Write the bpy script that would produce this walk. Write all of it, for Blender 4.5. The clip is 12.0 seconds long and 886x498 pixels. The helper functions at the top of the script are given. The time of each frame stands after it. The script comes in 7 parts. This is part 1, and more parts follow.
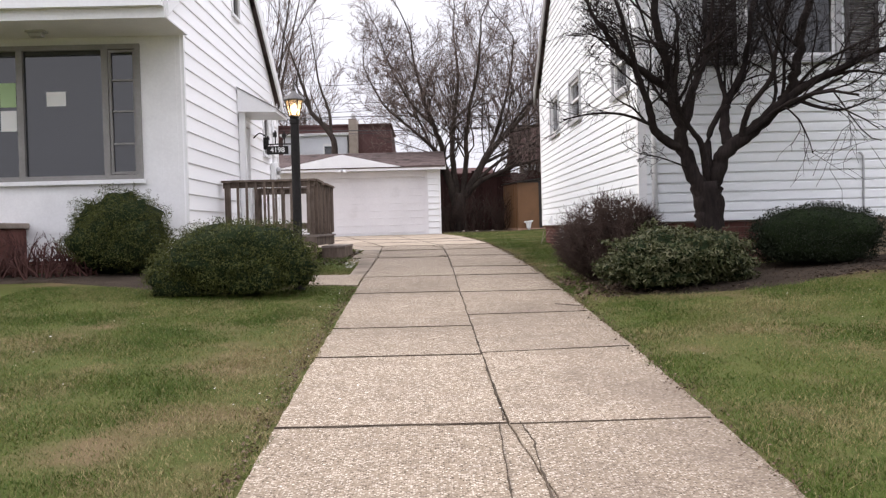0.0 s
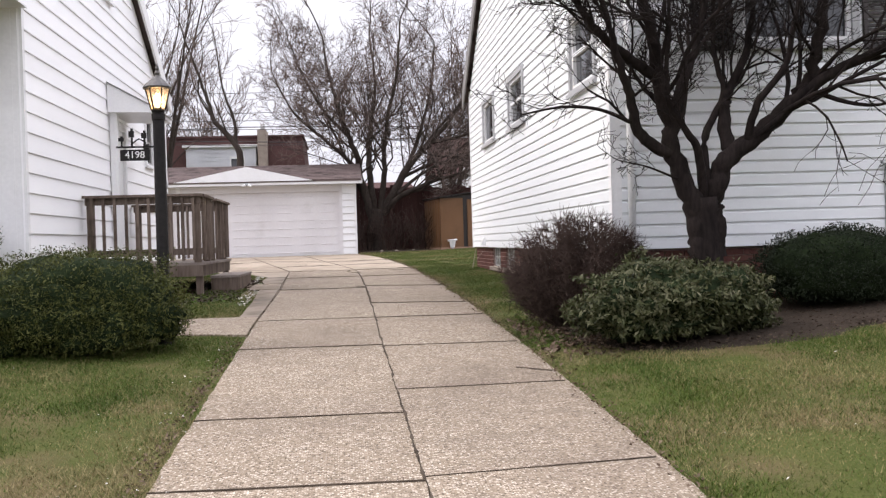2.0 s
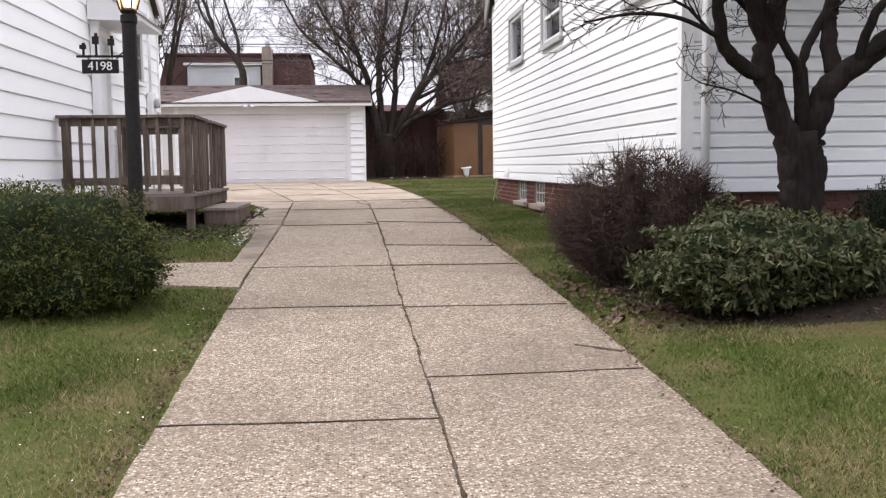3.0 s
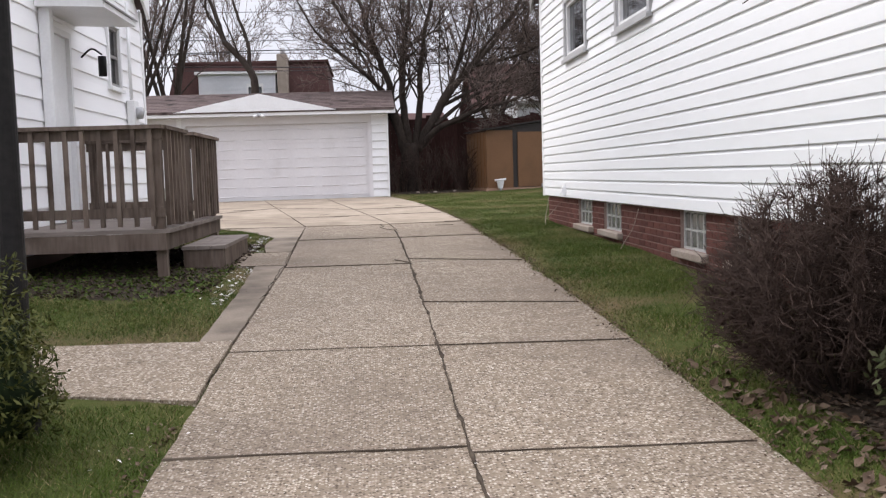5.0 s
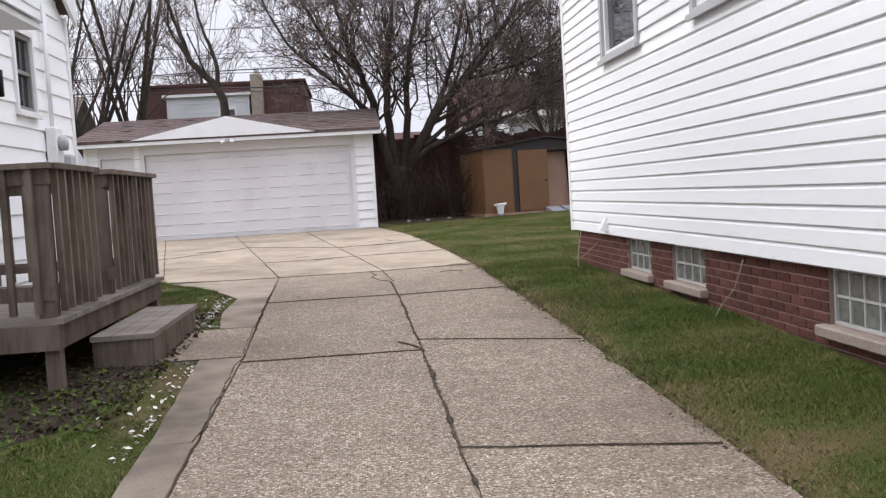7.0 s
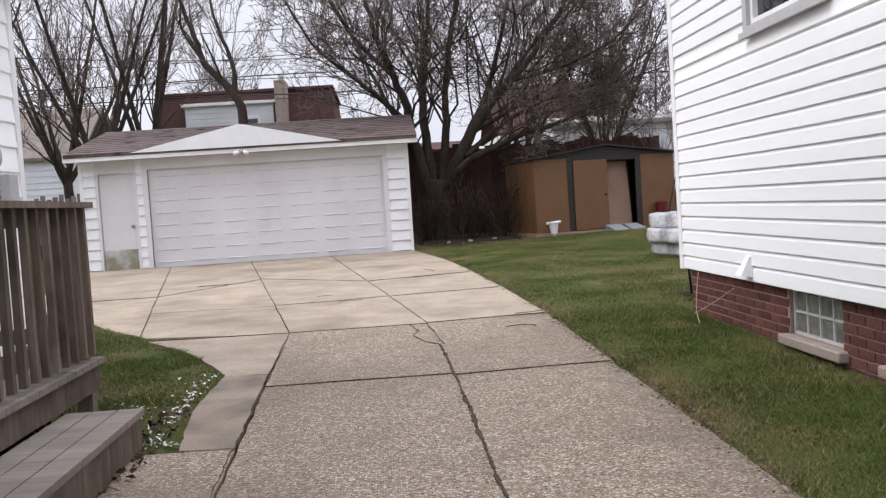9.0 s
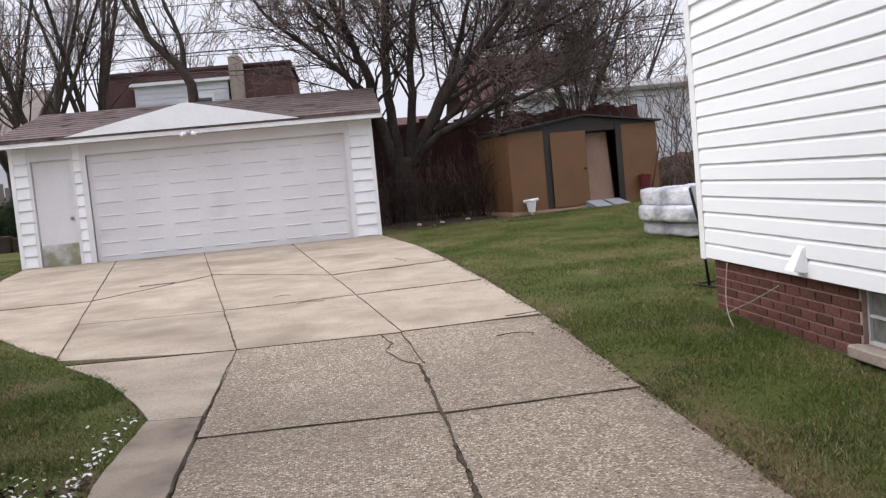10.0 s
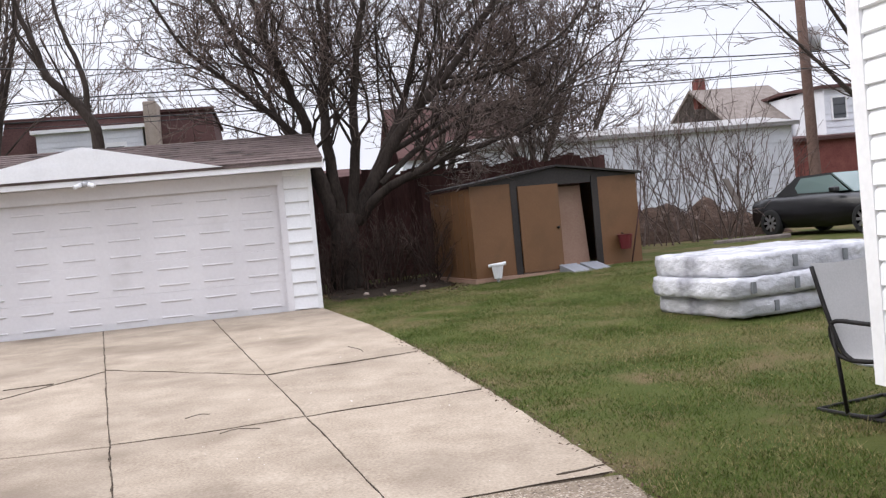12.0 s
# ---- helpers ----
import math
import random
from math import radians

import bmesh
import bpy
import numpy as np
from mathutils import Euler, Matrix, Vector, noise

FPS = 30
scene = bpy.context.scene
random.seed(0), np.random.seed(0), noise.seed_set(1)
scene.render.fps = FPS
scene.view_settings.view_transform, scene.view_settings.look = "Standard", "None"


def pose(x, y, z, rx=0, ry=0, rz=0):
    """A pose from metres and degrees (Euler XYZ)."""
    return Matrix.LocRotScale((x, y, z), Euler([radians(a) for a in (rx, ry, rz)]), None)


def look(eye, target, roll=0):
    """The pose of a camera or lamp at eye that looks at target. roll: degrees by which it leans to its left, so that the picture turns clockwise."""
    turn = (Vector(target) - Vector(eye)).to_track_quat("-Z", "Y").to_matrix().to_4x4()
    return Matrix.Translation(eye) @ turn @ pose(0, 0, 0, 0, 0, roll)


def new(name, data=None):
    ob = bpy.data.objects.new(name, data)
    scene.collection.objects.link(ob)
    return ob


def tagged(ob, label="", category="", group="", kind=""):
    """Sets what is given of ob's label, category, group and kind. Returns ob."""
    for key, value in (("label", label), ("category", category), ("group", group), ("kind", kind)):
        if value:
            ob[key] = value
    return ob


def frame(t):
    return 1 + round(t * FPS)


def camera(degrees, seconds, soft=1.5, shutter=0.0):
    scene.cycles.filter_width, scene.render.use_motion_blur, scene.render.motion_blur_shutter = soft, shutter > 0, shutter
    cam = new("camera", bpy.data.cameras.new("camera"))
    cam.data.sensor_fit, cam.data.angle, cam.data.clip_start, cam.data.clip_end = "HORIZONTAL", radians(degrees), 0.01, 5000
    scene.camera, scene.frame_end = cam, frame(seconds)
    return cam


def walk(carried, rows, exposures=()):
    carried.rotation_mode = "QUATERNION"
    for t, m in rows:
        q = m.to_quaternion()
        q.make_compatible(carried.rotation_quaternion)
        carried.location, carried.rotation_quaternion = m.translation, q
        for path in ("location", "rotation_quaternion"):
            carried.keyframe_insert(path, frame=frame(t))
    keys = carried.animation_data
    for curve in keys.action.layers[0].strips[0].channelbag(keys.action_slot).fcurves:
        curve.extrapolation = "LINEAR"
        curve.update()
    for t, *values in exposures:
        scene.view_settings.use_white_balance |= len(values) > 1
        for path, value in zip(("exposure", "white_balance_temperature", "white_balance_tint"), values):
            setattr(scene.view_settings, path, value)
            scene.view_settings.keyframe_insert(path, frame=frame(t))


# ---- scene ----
cam = camera(49.6, 12.0, soft=1.3)
PATH = [
    (0, (0.417, -0.756, 1.928), (0.447, 1.244, 1.885), -1.5),
    (0.5, (0.441, -0.123, 1.93), (0.621, 1.867, 1.856), -4.4),
    (1, (0.413, 0.59, 1.964), (0.609, 2.578, 1.879), -2.8),
    (1.5, (0.452, 1.336, 2.008), (0.716, 3.316, 1.917), -3.0),
    (2, (0.458, 2.087, 2.078), (0.663, 4.077, 2.061), -1.7),
    (2.5, (0.472, 2.843, 2.096), (0.745, 4.824, 2.064), -1.8),
    (3, (0.411, 3.674, 2.183), (0.6, 5.658, 2.009), -0.7),
    (3.5, (0.405, 4.416, 2.247), (0.547, 6.406, 2.105), -1.4),
    (3.7, (0.404, 4.715, 2.295), (0.543, 6.708, 2.196), -1.4),
    (5.3, (0.413, 7.107, 2.315), (0.562, 9.095, 2.153), -1.9),
    (5.5, (0.419, 7.419, 2.346), (0.654, 9.4, 2.199), -1.4),
    (6, (0.35, 8.136, 2.408), (0.62, 10.114, 2.289), -2.7),
    (6.5, (0.365, 8.843, 2.463), (0.599, 10.826, 2.337), -3.5),
    (7, (0.358, 9.565, 2.514), (0.535, 11.553, 2.394), -3.4),
    (7.2, (0.36, 9.831, 2.529), (0.529, 11.819, 2.392), -3.1),
    (8.8, (0.337, 12.363, 2.668), (0.459, 14.358, 2.587), -2.7),
    (9, (0.331, 12.667, 2.684), (0.446, 14.661, 2.589), -3.7),
    (9.5, (0.362, 13.424, 2.725), (0.506, 15.412, 2.559), -4.1),
    (10, (0.366, 14.199, 2.763), (0.545, 16.185, 2.612), -5.3),
    (10.5, (0.382, 14.955, 2.788), (0.713, 16.921, 2.63), -4.9),
    (11, (0.33, 15.717, 2.84), (0.701, 17.675, 2.675), -4.8),
    (11.5, (0.299, 16.464, 2.881), (0.795, 18.399, 2.802), -5.9),
    (12, (0.202, 17.257, 2.928), (0.547, 19.226, 2.873), -5.3),
]
EXPOSE = [(0.0, 0.74, 6800, 12), (3.5, 0.76, 6750, 12), (5.5, 0.54, 6650, 10), (7.0, 0.58, 6620, 10), (9.5, 0.52, 6600, 10), (11.0, 0.54, 6550, 10), (12.0, 0.7, 6550, 10)]
walk(cam, [(t, look(eye, target, roll)) for t, eye, target, roll in PATH], EXPOSE)


# ---- world, sun ----
world = bpy.data.worlds.new("overcast_sky")
scene.world = world
world.use_nodes = True
wn, wl = world.node_tree.nodes, world.node_tree.links
wn.clear()
sky = wn.new("ShaderNodeTexSky")
sky.sky_type, sky.sun_disc = "NISHITA", False
sky.sun_elevation, sky.sun_rotation = radians(43), radians(281)
sky.air_density, sky.dust_density = 1.2, 4.0
tc = wn.new("ShaderNodeTexCoord")
cl = wn.new("ShaderNodeTexNoise")
cl.inputs["Scale"].default_value, cl.inputs["Detail"].default_value = 2.2, 5.0
cmap = wn.new("ShaderNodeMapping")
cmap.inputs["Scale"].default_value = (1, 1, 3)
ramp = wn.new("ShaderNodeValToRGB")
ramp.color_ramp.elements[0].position, ramp.color_ramp.elements[0].color = 0.3, (5.6, 5.75, 6.7, 1)
ramp.color_ramp.elements[1].position, ramp.color_ramp.elements[1].color = 0.75, (6.9, 7.05, 7.9, 1)
mx = wn.new("ShaderNodeMix")
mx.data_type = "RGBA"
mx.inputs["Factor"].default_value = 0.93
bg, wo = wn.new("ShaderNodeBackground"), wn.new("ShaderNodeOutputWorld")
bg.inputs["Strength"].default_value = 0.1
wl.new(tc.outputs["Generated"], cmap.inputs["Vector"])
wl.new(cmap.outputs["Vector"], cl.inputs["Vector"])
wl.new(cl.outputs["Fac"], ramp.inputs["Fac"])
wl.new(sky.outputs["Color"], mx.inputs["A"])
sep, grad, mul = wn.new("ShaderNodeSeparateXYZ"), wn.new("ShaderNodeMapRange"), wn.new("ShaderNodeVectorMath")
grad.inputs["From Min"].default_value, grad.inputs["From Max"].default_value = 0.25, 1.0
grad.inputs["To Min"].default_value, grad.inputs["To Max"].default_value = 1.0, 3.2
mul.operation = "MULTIPLY"
wl.new(tc.outputs["Generated"], sep.inputs["Vector"])
wl.new(sep.outputs["Z"], grad.inputs["Value"])
wl.new(ramp.outputs["Color"], mul.inputs[0])
wl.new(grad.outputs["Result"], mul.inputs[1])
wl.new(mul.outputs["Vector"], mx.inputs["B"])
wl.new(mx.outputs["Result"], bg.inputs["Color"])
wl.new(bg.outputs["Background"], wo.inputs["Surface"])
sun = new("sun", bpy.data.lights.new("sun", "SUN"))
sun.data.energy, sun.data.angle, sun.data.color = 1.05, radians(40), (1.0, 0.96, 0.9)
sun.matrix_world = look((-20, 16, 19), (0, 12, 0))


# ---- materials ----
def mat(name, c1, c2, rough=0.7, fine=60.0, broad=1.5, mix=0.5, bump=0.15, dist=0.004, stain=None, stain_scale=0.6, stain_at=(0.55, 0.75),
        metal=0.0, stretch=(1, 1, 1), rand=0.0, spec=0.4):
    """Two colours mixed by fine grain and broad patches; stain: a third colour in patches; rand: brightness change from piece to piece."""
    m = bpy.data.materials.new(name)
    m.use_nodes = True
    nt = m.node_tree
    n, l = nt.nodes, nt.links
    b = n["Principled BSDF"]
    co = n.new("ShaderNodeTexCoord")
    mp = n.new("ShaderNodeMapping")
    mp.inputs["Scale"].default_value = stretch
    l.new(co.outputs["Object"], mp.inputs["Vector"])
    nf, nb = n.new("ShaderNodeTexNoise"), n.new("ShaderNodeTexNoise")
    nf.inputs["Scale"].default_value, nf.inputs["Detail"].default_value = fine, 4
    nb.inputs["Scale"].default_value, nb.inputs["Detail"].default_value = broad, 5
    l.new(mp.outputs["Vector"], nf.inputs["Vector"])
    l.new(mp.outputs["Vector"], nb.inputs["Vector"])
    av = n.new("ShaderNodeMix")
    av.inputs["Factor"].default_value = mix
    l.new(nf.outputs["Fac"], av.inputs["A"])
    l.new(nb.outputs["Fac"], av.inputs["B"])
    mr = n.new("ShaderNodeMapRange")
    mr.inputs["From Min"].default_value, mr.inputs["From Max"].default_value = 0.34, 0.66
    l.new(av.outputs["Result"], mr.inputs["Value"])
    cm = n.new("ShaderNodeMix")
    cm.data_type = "RGBA"
    cm.inputs["A"].default_value, cm.inputs["B"].default_value = (*c1, 1), (*c2, 1)
    l.new(mr.outputs["Result"], cm.inputs["Factor"])
    out = cm.outputs["Result"]
    if stain:
        ns = n.new("ShaderNodeTexNoise")
        ns.inputs["Scale"].default_value, ns.inputs["Detail"].default_value = stain_scale, 6
        l.new(co.outputs["Object"], ns.inputs["Vector"])
        sr = n.new("ShaderNodeMapRange")
        sr.inputs["From Min"].default_value, sr.inputs["From Max"].default_value = stain_at
        l.new(ns.outputs["Fac"], sr.inputs["Value"])
        sm = n.new("ShaderNodeMix")
        sm.data_type = "RGBA"
        sm.inputs["B"].default_value = (*stain, 1)
        l.new(sr.outputs["Result"], sm.inputs["Factor"])
        l.new(out, sm.inputs["A"])
        out = sm.outputs["Result"]
    if rand:
        oi, rm, hs = n.new("ShaderNodeObjectInfo"), n.new("ShaderNodeMapRange"), n.new("ShaderNodeHueSaturation")
        rm.inputs["To Min"].default_value, rm.inputs["To Max"].default_value = 1 - rand, 1 + rand
        l.new(oi.outputs["Random"], rm.inputs["Value"])
        l.new(rm.outputs["Result"], hs.inputs["Value"])
        l.new(out, hs.inputs["Color"])
        out = hs.outputs["Color"]
    l.new(out, b.inputs["Base Color"])
    b.inputs["Roughness"].default_value, b.inputs["Metallic"].default_value = rough, metal
    b.inputs["Specular IOR Level"].default_value = 0.08 if rough >= 0.75 else spec
    if bump:
        bp = n.new("ShaderNodeBump")
        bp.inputs["Strength"].default_value, bp.inputs["Distance"].default_value = bump, dist
        l.new(nf.outputs["Fac"], bp.inputs["Height"])
        l.new(bp.outputs["Normal"], b.inputs["Normal"])
    return m


def leaf_mat(name, c1, c2, c3, rough=0.5, clump=7.0):
    """Leaves and blades, each island in its own shade."""
    m = bpy.data.materials.new(name)
    m.use_nodes = True
    n, l = m.node_tree.nodes, m.node_tree.links
    b = n["Principled BSDF"]
    g, r = n.new("ShaderNodeNewGeometry"), n.new("ShaderNodeValToRGB")
    r.color_ramp.elements[0].color, r.color_ramp.elements[1].color = (*c1, 1), (*c3, 1)
    e = r.color_ramp.elements.new(0.5)
    e.color = (*c2, 1)
    co, nz, av, mr = n.new("ShaderNodeTexCoord"), n.new("ShaderNodeTexNoise"), n.new("ShaderNodeMix"), n.new("ShaderNodeMapRange")
    nz.inputs["Scale"].default_value, nz.inputs["Detail"].default_value = clump, 4
    av.inputs["Factor"].default_value = 0.6
    mr.inputs["From Min"].default_value, mr.inputs["From Max"].default_value = 0.25, 0.75
    l.new(co.outputs["Object"], nz.inputs["Vector"])
    l.new(g.outputs["Random Per Island"], av.inputs["A"])
    l.new(nz.outputs["Fac"], av.inputs["B"])
    l.new(av.outputs["Result"], mr.inputs["Value"])
    l.new(mr.outputs["Result"], r.inputs["Fac"])
    l.new(r.outputs["Color"], b.inputs["Base Color"])
    b.inputs["Roughness"].default_value = rough
    b.inputs["Specular IOR Level"].default_value = 0.12
    return m


def aggregate_mat(name, pebbles, mortar, stain, scale):
    """Exposed-aggregate concrete: pebbles of several colours in mortar, with dark damp patches."""
    m = bpy.data.materials.new(name)
    m.use_nodes = True
    n, l = m.node_tree.nodes, m.node_tree.links
    b = n["Principled BSDF"]
    co = n.new("ShaderNodeTexCoord")
    v = n.new("ShaderNodeTexVoronoi")
    v.inputs["Scale"].default_value = scale
    l.new(co.outputs["Object"], v.inputs["Vector"])
    bw = n.new("ShaderNodeSeparateColor")
    l.new(v.outputs["Color"], bw.inputs["Color"])
    r = n.new("ShaderNodeValToRGB")
    r.color_ramp.elements[0].color, r.color_ramp.elements[1].color = (*pebbles[0], 1), (*pebbles[-1], 1)
    for k, c in enumerate(pebbles[1:-1]):
        r.color_ramp.elements.new((k + 1) / (len(pebbles) - 1)).color = (*c, 1)
    l.new(bw.outputs["Red"], r.inputs["Fac"])
    d = n.new("ShaderNodeMapRange")
    d.inputs["From Min"].default_value, d.inputs["From Max"].default_value = 0.35, 0.7
    l.new(v.outputs["Distance"], d.inputs["Value"])
    cm = n.new("ShaderNodeMix")
    cm.data_type = "RGBA"
    cm.inputs["B"].default_value = (*mortar, 1)
    l.new(d.outputs["Result"], cm.inputs["Factor"])
    l.new(r.outputs["Color"], cm.inputs["A"])
    out = cm.outputs["Result"]
    for sc, lo, hi, col, amount in ((0.6, 0.48, 0.75, stain, 0.55), (6.0, 0.45, 0.8, stain, 0.4)):
        ns, sr, sm = n.new("ShaderNodeTexNoise"), n.new("ShaderNodeMapRange"), n.new("ShaderNodeMix")
        ns.inputs["Scale"].default_value, ns.inputs["Detail"].default_value = sc, 6
        l.new(co.outputs["Object"], ns.inputs["Vector"])
        sr.inputs["From Min"].default_value, sr.inputs["From Max"].default_value, sr.inputs["To Max"].default_value = lo, hi, amount
        sx, edge, tot = n.new("ShaderNodeSeparateXYZ"), n.new("ShaderNodeMapRange"), n.new("ShaderNodeMath")
        l.new(co.outputs["Object"], sx.inputs["Vector"])
        edge.inputs["From Min"].default_value, edge.inputs["From Max"].default_value, edge.inputs["To Max"].default_value = 0.9, 1.9, 0.1
        l.new(sx.outputs["X"], edge.inputs["Value"])
        l.new(ns.outputs["Fac"], tot.inputs[0])
        l.new(edge.outputs["Result"], tot.inputs[1])
        l.new(tot.outputs["Value"], sr.inputs["Value"])
        sm.data_type = "RGBA"
        sm.inputs["B"].default_value = (*col, 1)
        l.new(sr.outputs["Result"], sm.inputs["Factor"])
        l.new(out, sm.inputs["A"])
        out = sm.outputs["Result"]
    oi, rm, hs = n.new("ShaderNodeObjectInfo"), n.new("ShaderNodeMapRange"), n.new("ShaderNodeHueSaturation")
    rm.inputs["To Min"].default_value, rm.inputs["To Max"].default_value = 0.95, 1.05
    l.new(oi.outputs["Random"], rm.inputs["Value"])
    l.new(rm.outputs["Result"], hs.inputs["Value"])
    l.new(out, hs.inputs["Color"])
    l.new(hs.outputs["Color"], b.inputs["Base Color"])
    bp = n.new("ShaderNodeBump")
    bp.inputs["Strength"].default_value, bp.inputs["Distance"].default_value = 0.6, 0.004
    bp.invert = True
    l.new(v.outputs["Distance"], bp.inputs["Height"])
    l.new(bp.outputs["Normal"], b.inputs["Normal"])
    b.inputs["Roughness"].default_value = 0.85
    b.inputs["Specular IOR Level"].default_value = 0.1
    return m


def plain(name, c, rough=0.5, metal=0.0, emit=0.0, trans=0.0, spec=0.5):
    m = bpy.data.materials.new(name)
    m.use_nodes = True
    b = m.node_tree.nodes["Principled BSDF"]
    b.inputs["Base Color"].default_value = (*c, 1)
    b.inputs["Roughness"].default_value, b.inputs["Metallic"].default_value = rough, metal
    b.inputs["Specular IOR Level"].default_value = spec
    if emit:
        b.inputs["Emission Color"].default_value, b.inputs["Emission Strength"].default_value = (*c, 1), emit
    b.inputs["Transmission Weight"].default_value = trans
    return m


M_SIDING = mat("white_vinyl_siding", (0.74, 0.76, 0.77), (0.82, 0.83, 0.84), 0.5, 40, 0.7, 0.8, 0.05, 0.002, stretch=(1, 0.15, 1), rand=0.02)
M_SIDING_OLD = mat("white_aluminium_siding", (0.84, 0.84, 0.85), (0.9, 0.895, 0.9), 0.5, 40, 0.7, 0.8, 0.05, 0.002, stretch=(1, 0.15, 1), rand=0.02)
M_TRIM = mat("white_trim_paint", (0.7, 0.7, 0.7), (0.8, 0.8, 0.8), 0.5, 30, 2, 0.6, 0.06)
M_GREYTRIM = mat("grey_window_trim", (0.36, 0.36, 0.37), (0.45, 0.45, 0.45), 0.5, 30, 2, 0.5, 0.05)
M_BRONZE = mat("grey_brown_window_frame", (0.2, 0.19, 0.18), (0.27, 0.26, 0.25), 0.5, 30, 2, 0.5, 0.05)
M_GARAGE = mat("aged_white_garage_paint", (0.6, 0.58, 0.585), (0.7, 0.682, 0.687), 0.55, 25, 0.8, 0.7, 0.06, stain=(0.42, 0.4, 0.38), stain_scale=1.1, stain_at=(0.62, 0.95))
M_MOSS = mat("mossy_white_paint", (0.47, 0.455, 0.465), (0.55, 0.54, 0.545), 0.6, 25, 1.0, 0.7, 0.06, stain=(0.24, 0.23, 0.15), stain_scale=2.6, stain_at=(0.4, 0.6))
M_BRICK = mat("red_brick", (0.085, 0.036, 0.03), (0.165, 0.076, 0.063), 0.85, 45, 4, 0.5, 0.4, 0.004, stain=(0.22, 0.13, 0.11), stain_scale=5, stain_at=(0.55, 0.85), rand=0.25)
M_MORTAR = mat("mortar", (0.22, 0.155, 0.135), (0.33, 0.25, 0.22), 0.9, 50, 3, 0.5, 0.3)
M_PALEMORTAR = mat("pale_mortar", (0.4, 0.4, 0.39), (0.52, 0.52, 0.5), 0.8, 40, 3, 0.5, 0.2)
M_SILL = mat("concrete_sill", (0.25, 0.205, 0.17), (0.37, 0.315, 0.27), 0.85, 40, 3, 0.5, 0.3)
M_TANBLOCK = mat("tan_block", (0.2, 0.152, 0.108), (0.28, 0.22, 0.16), 0.85, 40, 3, 0.5, 0.3)
M_ROOF = mat("brown_shingles", (0.085, 0.064, 0.06), (0.165, 0.127, 0.12), 0.9, 50, 2.5, 0.5, 0.5, 0.006, stain=(0.035, 0.028, 0.027), stain_scale=2.5, stain_at=(0.5, 0.7), rand=0.18)
M_ROOFFAR = mat("far_brown_roof", (0.06, 0.032, 0.03), (0.105, 0.06, 0.055), 0.9, 20, 1, 0.5, 0.3)
M_DECK = mat("weathered_deck_wood", (0.1, 0.075, 0.06), (0.2, 0.158, 0.13), 0.8, 30, 4, 0.5, 0.3, 0.003, stretch=(1, 1, 0.12), rand=0.25, stain=(0.06, 0.043, 0.033), stain_scale=3, stain_at=(0.5, 0.78))
M_DECKFLOOR = mat("weathered_deck_boards", (0.15, 0.125, 0.11), (0.25, 0.215, 0.19), 0.8, 30, 4, 0.5, 0.3, 0.003, stretch=(0.12, 1, 1), rand=0.12)
M_BARK = mat("dark_bark", (0.01, 0.008, 0.0075), (0.03, 0.023, 0.021), 0.9, 35, 5, 0.5, 0.8, 0.01, stretch=(1, 1, 0.3), stain=(0.035, 0.035, 0.025), stain_scale=2, stain_at=(0.6, 0.85))
M_BARK2 = mat("grey_brown_bark", (0.03, 0.024, 0.02), (0.075, 0.06, 0.051), 0.9, 35, 5, 0.5, 0.8, 0.01, stretch=(1, 1, 0.3))
M_TWIG = mat("twig_bark", (0.08, 0.06, 0.052), (0.17, 0.13, 0.115), 0.85, 20, 2, 0.5, 0.0)
M_TWIGBUSH = mat("bare_bush_twigs", (0.034, 0.023, 0.019), (0.095, 0.066, 0.055), 0.85, 20, 2, 0.5, 0.0)
M_SOIL = mat("dark_soil", (0.024, 0.018, 0.013), (0.056, 0.043, 0.033), 0.95, 40, 3, 0.5, 0.6, 0.01)
M_BLADE = leaf_mat("grass_blades", (0.036, 0.066, 0.01), (0.06, 0.094, 0.015), (0.112, 0.13, 0.032), 0.6, 1.6)
M_STRAW = leaf_mat("dry_grass", (0.17, 0.132, 0.06), (0.28, 0.23, 0.12), (0.09, 0.095, 0.03), 0.7)
M_YEW = leaf_mat("yew_needles", (0.026, 0.033, 0.008), (0.052, 0.06, 0.015), (0.1, 0.1, 0.03), 0.6, 9.0)
M_YEWDARK = leaf_mat("dark_yew_needles", (0.008, 0.012, 0.006), (0.012, 0.017, 0.008), (0.017, 0.022, 0.011), 0.6)
M_RHODO = leaf_mat("broad_leaves", (0.026, 0.031, 0.011), (0.046, 0.052, 0.021), (0.115, 0.11, 0.062), 0.5, 9.0)
M_DEAD = leaf_mat("dead_leaves", (0.05, 0.03, 0.02), (0.1, 0.066, 0.045), (0.2, 0.15, 0.11), 0.7)
M_BUDS = leaf_mat("pale_buds", (0.35, 0.26, 0.24), (0.45, 0.35, 0.32), (0.3, 0.24, 0.18), 0.7)
M_PETAL = leaf_mat("white_petals", (0.6, 0.58, 0.55), (0.75, 0.72, 0.7), (0.5, 0.46, 0.42), 0.7)
M_AGG = aggregate_mat("exposed_aggregate", ((0.06, 0.043, 0.03), (0.2, 0.158, 0.115), (0.35, 0.29, 0.225), (0.58, 0.52, 0.44)), (0.23, 0.183, 0.135), (0.125, 0.097, 0.076), 80)
M_CONC = mat("smooth_concrete", (0.22, 0.176, 0.134), (0.385, 0.325, 0.258), 0.85, 55, 2.6, 0.45, 0.35, 0.003, stain=(0.17, 0.135, 0.103), stain_scale=0.9, stain_at=(0.5, 0.8), rand=0.06)
